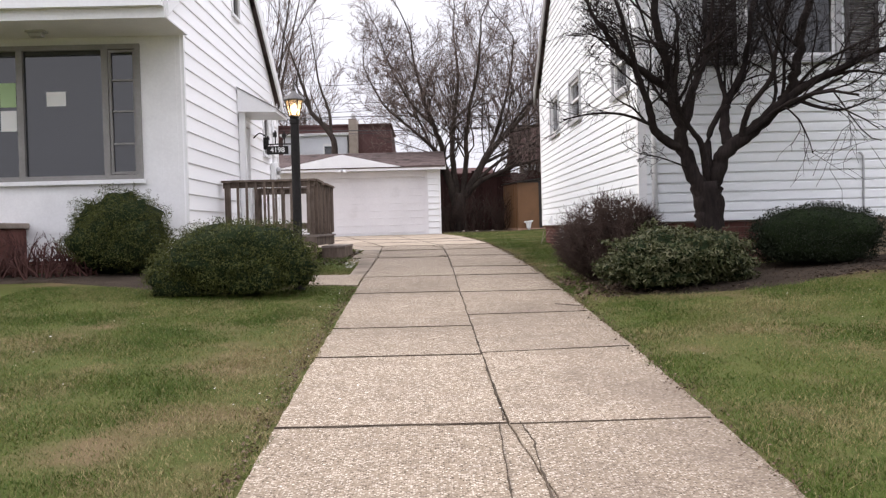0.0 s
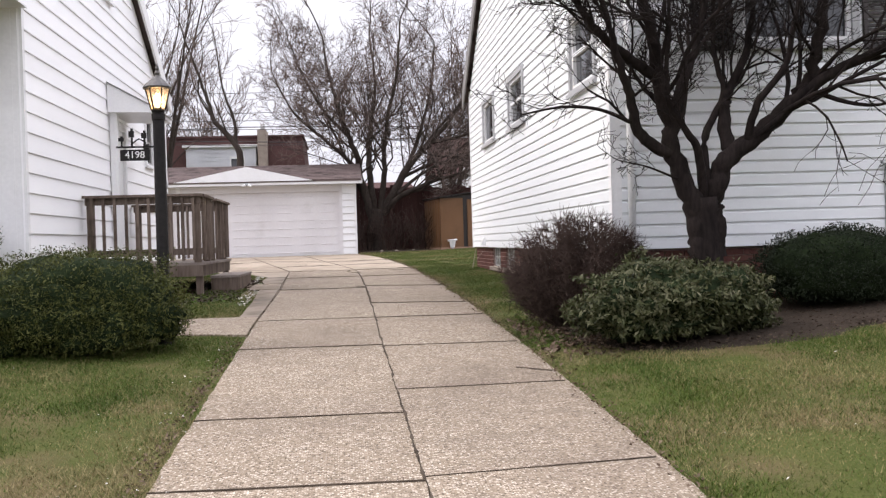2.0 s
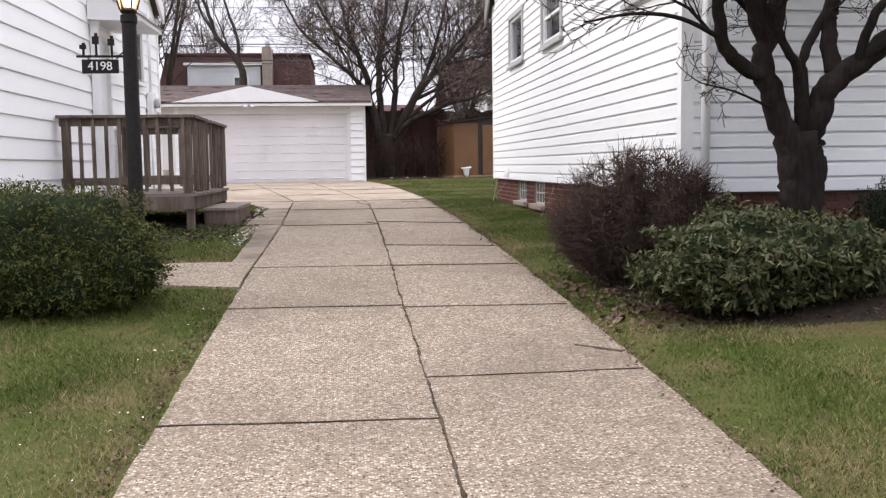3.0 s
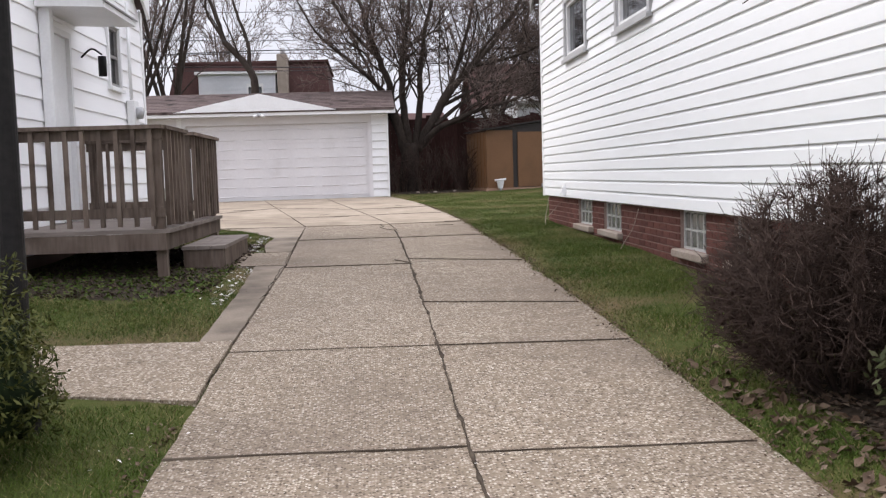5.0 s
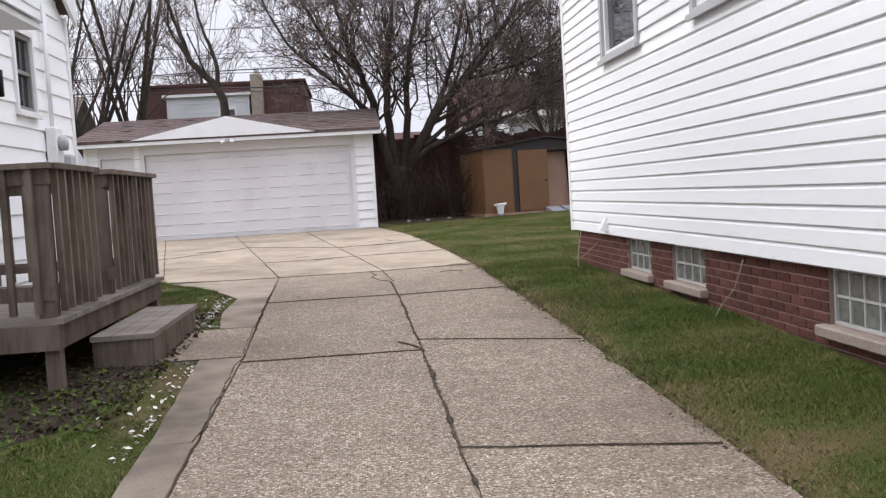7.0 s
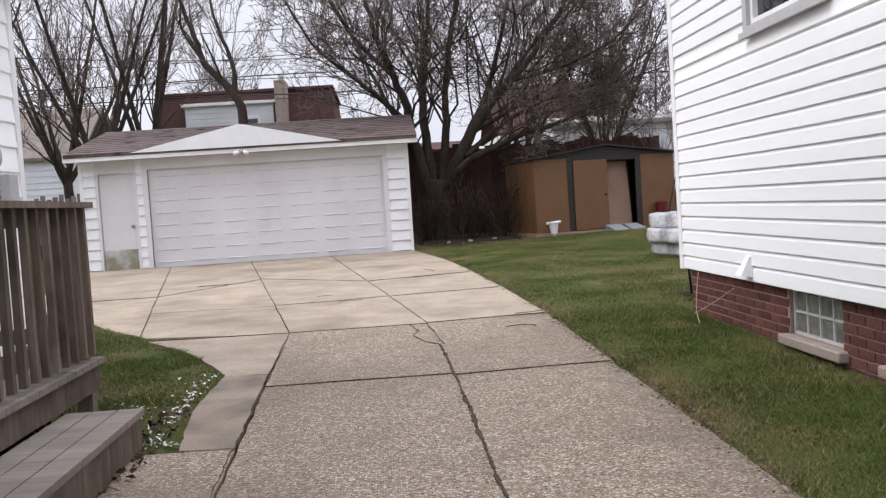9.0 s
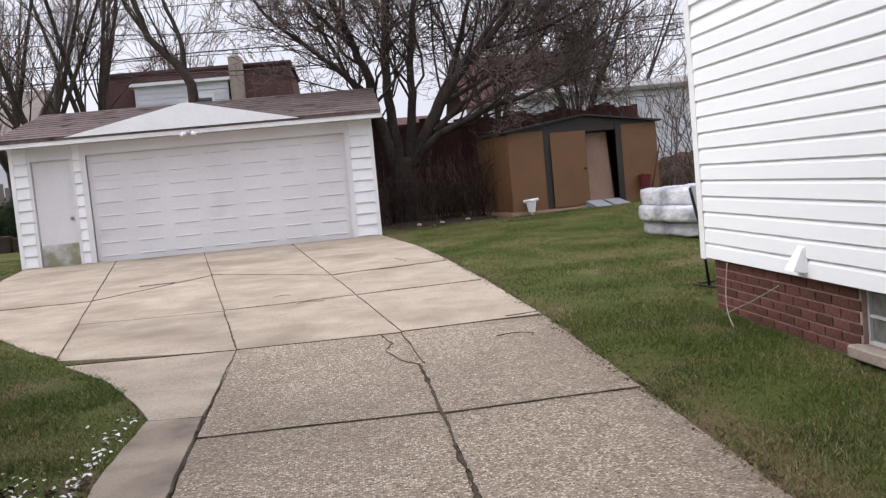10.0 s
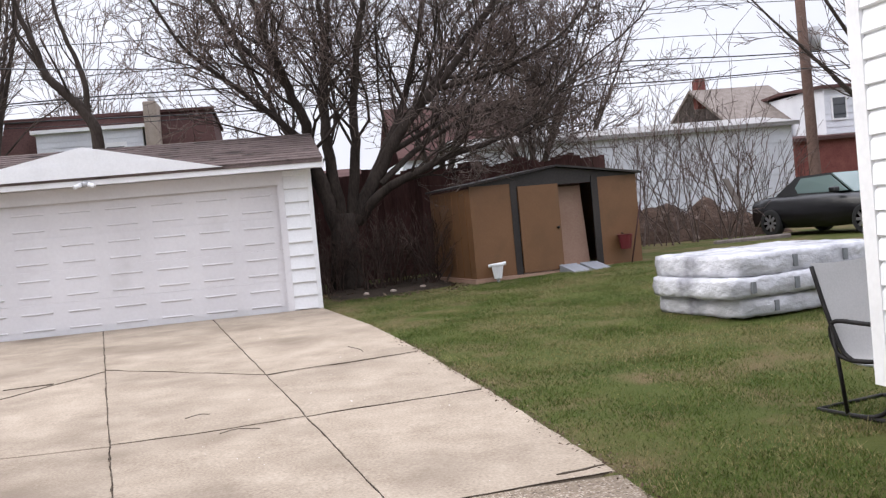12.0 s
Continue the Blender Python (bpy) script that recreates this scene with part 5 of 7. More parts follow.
def plain_tree(x, y, height, lean, seed, label, r=0.2, stems=5, reach=0.35, kids=(0, 3, 4, 6), min_r=0.012):
    z = land(x, y)
    rng = random.Random(seed)
    st = []
    for k in range(stems):
        a = 2 * math.pi * (k + rng.random() * 0.6) / stems
        ex, ey = reach * height * math.cos(a) * rng.uniform(0.6, 1), reach * height * math.sin(a) * rng.uniform(0.6, 1)
        hz = height * rng.uniform(0.75, 1.0)
        st.append(([(x + lean * 0.3, y, z + height * 0.22), (x + lean * 0.5 + ex * 0.35, y + ey * 0.35, z + hz * 0.5), (x + lean + ex, y + ey, z + hz)], r * 0.6, r * 0.15))
    return tree("bare_tree", label, (x, y, z), st, list(kids), seed, up=0.06, wander=0.13, spread=0.6, min_r=min_r, trunk=([(x, y, z - 0.1), (x + lean * 0.15, y, z + height * 0.14), (x + lean * 0.3, y, z + height * 0.28)], r, r * 0.75))


plain_tree(-8.7, 44.5, 10.5, -0.4, 21, "tall bare tree behind the yard fence", 0.19, 6, kids=(0, 4, 5, 6), min_r=0.009)
plain_tree(-7.5, 45.5, 11.5, 0.3, 22, "tall bare tree behind the yard fence", 0.19, 5, 0.28, (0, 4, 5, 6), 0.009)
plain_tree(-11.5, 50, 11.0, -0.5, 23, "tall bare tree behind the yard fence", 0.22, 6, 0.35, (0, 4, 5, 6), 0.01)
plain_tree(-14.5, 47, 10.0, 0.0, 24, "bare tree among the back yards", 0.18, min_r=0.009)
plain_tree(-8.0, 66, 10.3, 0.0, 25, "distant budding tree beyond the brown roof", 0.12, 8, 0.16, (0, 4, 5, 6), 0.014)
plain_tree(9.0, 52, 8.5, 0.4, 26, "bare tree behind the white outbuilding", 0.16)
plain_tree(12.5, 55, 9.0, 0.2, 27, "bare tree behind the white outbuilding", 0.16)
plain_tree(5.5, 47, 8.0, 0.2, 30, "bare tree behind the dark board fence", 0.14, 6, 0.4)
plain_tree(7.6, 44.0, 7.0, 0.2, 34, "dense bare tree behind the storage shed", 0.12, 9, 0.42, (0, 4, 5, 7), 0.008)
plain_tree(21.2, 45, 9.5, -1.5, 28, "bare tree beside the utility pole", 0.2, 6, 0.5)


def thicket(name, label, spots, height, seed, n=6, spread=0.25, min_r=0.006, material=M_TWIGBUSH, category="shrub"):
    """Upright bare canes from each spot, with side twigs."""
    rng = random.Random(seed)
    x0, y0 = spots[0]
    t = thing(name, label, category, at=(x0, y0, land(x0, y0)))
    off = Vector((x0, y0, land(x0, y0)))
    v, f = [], []
    for x, y in spots:
        for k in range(n):
            tubes = []
            d = Vector((rng.gauss(0, spread), rng.gauss(0, spread), 1)).normalized()
            grow(tubes, Vector((x + rng.gauss(0, 0.12), y + rng.gauss(0, 0.12), land(x, y) - 0.03)) - off, d, height * rng.uniform(0.6, 1.1), 0.017, 2, [0, 3, 4], rng, 0.02, 0.09, 0.5, min_r, 0.5)
            for _, pts, rad in tubes:
                tube(v, f, pts, rad, 4 if _ == 2 else 3)
    add_mesh("cane_mass", v, f, material, t, smooth=True)["kind"] = "stuff"
    return t


thicket("bare_shrub", "row of tall bare shrub canes by the white outbuilding", [(8.0 + 0.45 * k, 38.6 + 0.25 * (k % 3)) for k in range(9)], 3.4, 31, 5, material=M_TWIG)
thicket("bare_shrub", "bare shrub canes beside the storage shed", [(12.2 + 0.6 * k, 41.5 + 0.3 * (k % 2)) for k in range(4)], 2.6, 32, 4)
thicket("bare_shrub", "tangled dark bare brush round the foot of the big tree", [(0.95 + 0.36 * k, 35.3 + 0.5 * (k % 3)) for k in range(8)], 1.15, 35, 12, 0.4, 0.005)
thicket("low_shrub", "low reddish bare shrub before the brick porch", [(-5.6 + 0.28 * k, 12.15 + 0.12 * (k % 3)) for k in range(6)], 0.5, 33, 14, 0.5, 0.0035, mat("reddish_twigs", (0.055, 0.026, 0.023), (0.1, 0.05, 0.044), 0.85, 20, 2, 0.5, 0.0))


# ---- bushes ----
def bush(name, label, centre, radii, count, leaf, material, core, seed, rough=0.14, flat=0.5, droop=0.0, lobes=(), boxy=0.0):
    """A crown of many small leaves round an added solid core, coloured dark as the shade inside; lobes: further
    (offset, scale) clumps.
    """
    rng = np.random.default_rng(seed)
    x0, y0 = centre
    z0 = land(x0, y0)
    t = thing(name, label, "bush", at=(x0, y0, z0))
    clumps = [((0, 0, 0), 1.0), *lobes]
    vs, fs = [], []
    cv, cf = [], []
    for (ox, oy, oz), sc in clumps:
        R = Vector(radii) * sc
        mid_ = Vector((ox, oy, oz + R.z * 0.98))
        def edge(d):
            k = 1 + rough * 1.6 * noise.noise(d * 2.3 + Vector((seed, 0, ox))) + rough * 0.9 * noise.noise(d * 6 + Vector((0, seed, ox))) + rough * 0.7 * noise.noise(d * 13 + Vector((seed, ox, 0)))
            return k * (1 + boxy * ((d.x ** 4 + d.y ** 4 + d.z ** 4) ** -0.25 - 1))
        nu, nv = 20, 12
        b0 = len(cv)
        for j in range(nv + 1):
            for i in range(nu):
                th, ph = math.pi * j / nv, 2 * math.pi * i / nu
                d = Vector((math.sin(th) * math.cos(ph), math.sin(th) * math.sin(ph), -math.cos(th)))
                k = 0.86 * edge(d)
                q = Vector((d.x * R.x, d.y * R.y, d.z * R.z)) * k + mid_
                cv.append((q.x, q.y, max(q.z, 0.02)))
        for j in range(nv):
            for i in range(nu):
                a, b = b0 + j * nu + i, b0 + j * nu + (i + 1) % nu
                cf.append((a, b, b + nu, a + nu))
        m = int(count * sc * sc)
        ds = rng.normal(size=(m, 3))
        ds /= np.linalg.norm(ds, axis=1)[:, None]
        for k in range(m):
            d = Vector(ds[k])
            if d.z < -0.75:
                continue
            rad = edge(d) * (1.02 - 0.2 * abs(rng.normal()) ** 1.2)
            q = Vector((d.x * R.x, d.y * R.y, d.z * R.z)) * rad + mid_
            if q.z < 0.03:
                continue
            nrm = (d * flat + Vector(rng.normal(size=3)) * (1 - flat)).normalized()
            a = nrm.orthogonal().normalized()
            a.rotate(Matrix.Rotation(rng.uniform(0, 6.28), 3, nrm))
            a = (a + d * 0.5 + Vector((0, 0, -droop))).normalized()
            b = a.cross(nrm).normalized()
            L, W = leaf[0] * rng.uniform(0.6, 1.3), leaf[1] * rng.uniform(0.7, 1.2)
            i = len(vs)
            vs += [q - a * L * 0.5, q + b * W * 0.5, q + a * L * 0.5, q - b * W * 0.5]
            fs.append((i, i + 1, i + 2, i + 3))
    add_mesh("shade_core", cv, cf, core, t, smooth=True)
    add_mesh("foliage", vs, fs, material, t)["kind"] = "stuff"
    return t


# filler behind the leaves: blocks the view through, shade painted into its dark colour
M_CORE = mat("bush_inner_shade", (0.008, 0.013, 0.006), (0.02, 0.03, 0.012), 0.9, 30, 6, 0.5, 0.5, 0.02)
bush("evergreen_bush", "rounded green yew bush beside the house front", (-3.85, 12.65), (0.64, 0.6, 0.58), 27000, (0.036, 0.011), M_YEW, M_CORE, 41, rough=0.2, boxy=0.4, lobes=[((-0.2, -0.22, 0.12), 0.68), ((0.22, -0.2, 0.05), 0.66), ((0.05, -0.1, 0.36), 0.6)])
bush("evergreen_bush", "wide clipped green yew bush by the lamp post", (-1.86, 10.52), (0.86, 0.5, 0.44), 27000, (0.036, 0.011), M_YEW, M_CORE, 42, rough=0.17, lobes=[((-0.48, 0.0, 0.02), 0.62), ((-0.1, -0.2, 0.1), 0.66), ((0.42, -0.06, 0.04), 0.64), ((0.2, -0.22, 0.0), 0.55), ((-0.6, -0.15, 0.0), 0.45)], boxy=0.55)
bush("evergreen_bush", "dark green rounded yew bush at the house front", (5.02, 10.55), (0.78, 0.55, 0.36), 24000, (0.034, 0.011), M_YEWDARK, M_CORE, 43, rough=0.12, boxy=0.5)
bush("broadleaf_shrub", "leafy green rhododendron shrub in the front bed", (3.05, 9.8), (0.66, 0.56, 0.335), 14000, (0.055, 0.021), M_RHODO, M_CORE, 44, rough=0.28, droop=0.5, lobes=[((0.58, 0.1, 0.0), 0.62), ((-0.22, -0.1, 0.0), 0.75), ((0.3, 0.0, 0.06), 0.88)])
# the bare twiggy bush: a dense dome of twigs
def twig_bush(centre, radius, height, seed):
    rng = random.Random(seed)
    x0, y0 = centre
    z0 = land(x0, y0)
    t = thing("twiggy_bush", "dense brown leafless clipped bush at the house corner", "bush", at=(x0, y0, z0))
    v, f, sv, sf = [], [], [], []
    for k in range(125):
        a, e = rng.uniform(0, 2 * math.pi), math.sqrt(rng.random())
        tip = Vector((radius * e * math.cos(a), radius * e * math.sin(a), height * (0.97 - 0.45 * e ** 2.5) * rng.uniform(0.86, 1.0)))
        root = Vector((tip.x * 0.3, tip.y * 0.3, -0.03))
        midp = root.lerp(tip, 0.5) + Vector((tip.x * 0.22, tip.y * 0.22, 0))
        pts = curve_pts([root, midp, tip], 4)
        tube(sv, sf, pts, [0.008 - 0.0055 * i / (len(pts) - 1) for i in range(len(pts))], 4)
        for s in range(120):
            q = pts[rng.randrange(2, len(pts))]
            d = (Vector((q.x * 0.9, q.y * 0.9, 0.35)) + Vector((rng.gauss(0, 0.5), rng.gauss(0, 0.5), rng.gauss(0, 0.4)))).normalized()
            L = rng.uniform(0.06, 0.19)
            m1 = q + d * L * 0.5 + Vector((rng.gauss(0, 0.028), rng.gauss(0, 0.028), rng.gauss(0, 0.028)))
            tube(v, f, [q, m1, q + d * L + Vector((0, 0, rng.gauss(0, 0.03)))], [0.0025, 0.002, 0.0013], 3)
    add_mesh("stem_mass", sv, sf, M_TWIGBUSH, t, smooth=True)["kind"] = "stuff"
    add_mesh("twig_mass", v, f, M_TWIGBUSH, t)["kind"] = "stuff"
    return t


twig_bush((2.66, 11.02), 0.66, 1.02, 45)


# ---- lamp post ----
PX, PY = -1.17, 10.95
pz = land(PX, PY)
lamp = thing("lamp_post", "black lamp post with lit amber lantern and house-number sign", "lamp post", at=(PX, PY, pz))
bm = bmesh.new()
lathe(bm, ((0.075, -0.05), (0.075, 0.12), (0.055, 0.16), (0.052, 2.02), (0.06, 2.03), (0.06, 2.08), (0.03, 2.1)), (0, 0, 0), 20)
part("post", bm, M_BLACK, lamp, smooth=False)
lz = 3.3 - pz
bm = bmesh.new()
lathe(bm, ((0.03, 0.0), (0.055, 0.01), (0.062, 0.03), (0.05, 0.04)), (0, 0, lz), 12)
part("lantern_base", bm, M_BLACK, lamp)
bm = bmesh.new()
lathe(bm, ((0.058, 0.04), (0.105, 0.22), (0.1, 0.225), (0.055, 0.045)), (0, 0, lz), 6)
gl = part("lantern_glass", bm, M_LAMPGLASS, lamp, "amber glass")
gl.visible_shadow = False
for k in range(6):
    a = math.pi * k / 3
    rod("lantern_bar", [(0.061 * math.cos(a), 0.061 * math.sin(a), lz + 0.035), (0.11 * math.cos(a), 0.11 * math.sin(a), lz + 0.225)], 0.007, M_BLACK, lamp, sides=5)
bm = bmesh.new()
lathe(bm, ((0.128, 0.22), (0.132, 0.235), (0.11, 0.26), (0.06, 0.305), (0.03, 0.33), (0.018, 0.345), (0.024, 0.365), (0.012, 0.385), (0.018, 0.405), (0.004, 0.45)), (0, 0, lz), 12)
part("lantern_cap", bm, M_CAP, lamp)
bm = bmesh.new()
lathe(bm, ((0.012, 0.06), (0.035, 0.1), (0.035, 0.15), (0.012, 0.18)), (0, 0, lz), 10)
part("bulb", bm, M_BULB, lamp, "glowing warm bulb", smooth=True)
sign = part_empty("number_sign", lamp, "black hanging sign with house number")
sz = 2.93 - pz
one_box("bracket_bar", M_BLACK, sign, -0.38, -0.05, -0.01, 0.01, sz + 0.065, sz + 0.08, ident)
one_box("plate", M_BLACK, sign, -0.345, -0.085, -0.008, 0.008, sz - 0.05, sz + 0.05, ident, bev=0.003)
for x in (-0.3, -0.13):
    rod("hanger", [(x, 0, sz + 0.048), (x, 0, sz + 0.07)], 0.004, M_BLACK, sign, sides=5)
for k, (x, h) in enumerate(((-0.33, 0.09), (-0.24, 0.16), (-0.13, 0.14))):
    bm = bmesh.new()
    box(bm, x - 0.008, x + 0.008, -0.004, 0.004, sz + 0.08, sz + 0.08 + h * 0.5)
    box(bm, x - 0.028, x + 0.02, -0.004, 0.004, sz + 0.08 + h * 0.5, sz + 0.08 + h * 0.85)
    box(bm, x - 0.01, x + 0.012, -0.004, 0.004, sz + 0.08 + h * 0.85, sz + 0.08 + h)
    part("scroll_ornament", bm, M_BLACK, sign)
txt = bpy.data.curves.new("number", "FONT")
txt.body, txt.size, txt.align_x, txt.align_y, txt.extrude = "4198", 0.088, "CENTER", "CENTER", 0.002
tob = bpy.data.objects.new("number", txt)
tob.data.materials.append(M_LETTER)
scene.collection.objects.link(tob)
me = bpy.data.meshes.new_from_object(tob.evaluated_get(bpy.context.evaluated_depsgraph_get()))
bpy.data.objects.remove(tob)
nb_ = new("number", me)
nb_.parent = sign
nb_.matrix_local = pose(-0.215, -0.011, sz, 90, 0, 0)
nb_["label"] = "white house number 4198"
bracket = thing("wall_lantern", "black wall lantern beside the side door", "wall lamp")
rod("arm", curve_pts([(LX + 0.03, 18.75, 3.85), (LX + 0.16, 18.75, 3.95), (LX + 0.28, 18.75, 3.88)]), 0.012, M_BLACK, bracket)
rod("lantern", [(LX + 0.28, 18.75, 3.62), (LX + 0.28, 18.75, 3.86)], 0.05, M_BLACK, bracket)

# ---- back yard: shed, fence, mattresses, chair ----
SA = math.atan2(0.5, 3.33)
SO, SZ = Vector((3.7, 34.0, 0)), 1.83


def shed_at(u, w, v):
    c, s = math.cos(SA), math.sin(SA)
    return Vector((SO.x + u * c + w * s, SO.y + u * s - w * c, SZ + v))


shed = thing("storage_shed", "tan steel storage shed with dark trim and open door", "shed")
SL, SD = 3.37, 2.3
one_box("base_rail", M_PLYWOOD, shed, -0.05, SL + 0.05, -SD, 0.06, -0.1, 0.03, shed_at, "pale wooden base")
one_box("front_panel", M_SHED, shed, 0.0, 0.78, -0.03, 0.0, 0.03, 1.68, shed_at)
one_box("front_panel", M_SHED, shed, SL - 0.82, SL, -0.03, 0.0, 0.03, 1.68, shed_at)
one_box("sliding_door", M_SHED, shed, 0.92, 1.72, 0.012, 0.04, 0.05, 1.62, shed_at, "tan sliding door, pushed aside")
for u in (0.78, SL - 0.95):
    one_box("jamb", M_SHEDROOF, shed, u, u + 0.13, -0.03, 0.011, 0.03, 1.72, shed_at)
one_box("side_panel", M_SHED, shed, 0.0, 0.03, -SD, -0.031, 0.03, 1.66, shed_at)
one_box("side_panel", M_SHED, shed, SL - 0.03, SL, -SD, -0.031, 0.03, 1.66, shed_at)
one_box("back_panel", M_SHED, shed, 0.031, SL - 0.031, -SD, -SD + 0.03, 0.03, 1.66, shed_at)
for k in range(6):
    one_box("panel_rib", M_SHED, shed, -0.012, -0.001, -SD + 0.2 + k * 0.36, -SD + 0.24 + k * 0.36, 0.05, 1.62, shed_at)
for u0, u1, v0, v1 in ((-0.07, SL / 2, 1.69, 1.93), (SL / 2, SL + 0.07, 1.93, 1.69)):
    bm = bmesh.new()
    vs = [bm.verts.new(shed_at(u, w, v)) for w in (-SD - 0.05, 0.12) for u, v in ((u0, v0), (u1, v1), (u1, v1 + 0.035), (u0, v0 + 0.035))]
    for q in ((0, 1, 2, 3), (7, 6, 5, 4), (0, 4, 5, 1), (1, 5, 6, 2), (2, 6, 7, 3), (3, 7, 4, 0)):
        bm.faces.new([vs[i] for i in q])
    part("roof_panel", bm, M_SHEDROOF, shed)
bm = bmesh.new()
vs = [bm.verts.new(shed_at(u, w, v)) for w in (-0.04, -0.005) for u, v in ((0, 1.6), (SL, 1.6), (SL, 1.69), (SL / 2, 1.92), (0, 1.69))]
bm.faces.new(vs[:5])
bm.faces.new(vs[5:][::-1])
for i in range(5):
    j = (i + 1) % 5
    bm.faces.new((vs[i], vs[j], vs[5 + j], vs[5 + i]))
part("gable_trim", bm, M_SHEDROOF, shed)
rod("door_handle", [tuple(shed_at(1.66, 0.04, 0.82)), tuple(shed_at(1.66, 0.075, 0.82))], 0.025, M_BLACK, shed)
board = thing("leaning_board", "bare plywood board leaning inside the shed doorway", "board")
bm = bmesh.new()
vs = [bm.verts.new(shed_at(u, w, v)) for w in (-0.3, -0.28) for u, v in ((1.68, 0.05), (2.41, 0.05), (2.32, 1.56), (1.6, 1.56))]
for q in ((0, 1, 2, 3), (7, 6, 5, 4), (0, 4, 5, 1), (1, 5, 6, 2), (2, 6, 7, 3), (3, 7, 4, 0)):
    bm.faces.new([vs[i] for i in q])
part("panel", bm, M_PLYWOOD, board)
for k, u in enumerate((1.6, 2.02)):
    rp = tagged(new("ramp_board"), "short grey painted ramp at the shed door", "ramp", "shed ramps")
    bm = bmesh.new()
    vs = [bm.verts.new(shed_at(a, w, v)) for a in (u, u + 0.34) for w, v in ((0.07, -0.1), (0.75, -0.1), (0.75, 0.0), (0.07, 0.13))]
    for q in ((0, 1, 2, 3), (7, 6, 5, 4), (0, 4, 5, 1), (1, 5, 6, 2), (2, 6, 7, 3), (3, 7, 4, 0)):
        bm.faces.new([vs[i] for i in q])
    part("ramp_panel", bm, M_GREYPAINT, rp)
pot = thing("white_planter", "white plastic planter hooked by the shed corner", "planter")
c = shed_at(0.33, 0.2, 0)
bm = bmesh.new()
lathe(bm, ((0.07, 0.02), (0.11, 0.24), (0.13, 0.25), (0.13, 0.28), (0.1, 0.28)), (c.x, c.y, land(c.x, c.y) + 0.05), 14)
part("pot", bm, M_WHITEPL, pot, smooth=False)
rod("stand", [(c.x, c.y, land(c.x, c.y) - 0.03), (c.x, c.y, land(c.x, c.y) + 0.08)], 0.03, M_GREYTRIM, pot)
rod("bow", [(c.x - 0.16, c.y, land(c.x, c.y) + 0.3), (c.x + 0.16, c.y, land(c.x, c.y) + 0.33)], 0.03, M_WHITEPL, pot)
bk = thing("red_bucket", "dark red bucket hung by the shed door", "bucket")
c = shed_at(SL - 0.42, 0.16, 0.3)
bm = bmesh.new()
lathe(bm, ((0.1, 0.0), (0.14, 0.26), (0.15, 0.27), (0.12, 0.27)), (c.x, c.y, c.z), 14)
part("pail", bm, M_RED, bk)
rod("hook", [(c.x, c.y + 0.16, c.z + 0.3), (c.x, c.y, c.z + 0.25)], 0.01, M_BLACK, bk)
rk = thing("garden_rake", "long-handled garden tool leaning on the shed", "garden tool")
a, b = shed_at(SL - 0.4, 0.3, 0.0), shed_at(SL + 0.05, 0.03, 1.2)
rod("handle", [(a.x, a.y, land(a.x, a.y)), tuple(b)], 0.014, M_FENCE, rk)

fence = thing("board_fence", "dark red-brown board fence behind the shed", "fence")
for k in range(48):
    x = 0.95 + k * 0.145
    top = 4.02 + 0.07 * math.sin(k * 0.8) - 0.02 * (k % 3)
    one_box("picket", M_FENCE, fence, x, x + 0.144, 38.5 + 0.012 * (k % 2), 38.525 + 0.012 * (k % 2), 1.7, top + 0.18, ident)
for z in (2.2, 3.6):
    one_box("rail", M_FENCE, fence, 0.9, 7.9, 38.54, 38.58, z, z + 0.09, ident)
fence2 = thing("board_fence", "grey weathered picket fence at the back of the side yard", "fence")
for k in range(40):
    x = -13.5 + k * 0.18
    one_box("picket", M_GREYFENCE, fence2, x, x + 0.14, 42.0, 42.025, 1.7, 3.55 + 0.06 * ((k * 7) % 3), ident)
one_box("rail", M_GREYFENCE, fence2, -13.5, -6.3, 42.026, 42.08, 2.2, 2.3, ident)
one_box("rail", M_GREYFENCE, fence2, -13.5, -6.3, 42.026, 42.08, 3.2, 3.3, ident)
bush("evergreen_bush", "dark evergreen hedge before the grey fence", (-8.4, 41.0), (0.9, 0.5, 0.75), 3000, (0.1, 0.035), M_YEWDARK, M_CORE, 46)
stone = thing("retaining_wall", "low dark stone wall at the side yard's end", "wall")
for k in range(14):
    one_box("stone", M_SOIL, stone, -12.5 + k * 0.45, -12.08 + k * 0.45, 39.9, 40.2, 1.7, 2.2 + 0.03 * (k % 3), ident, bev=0.03)


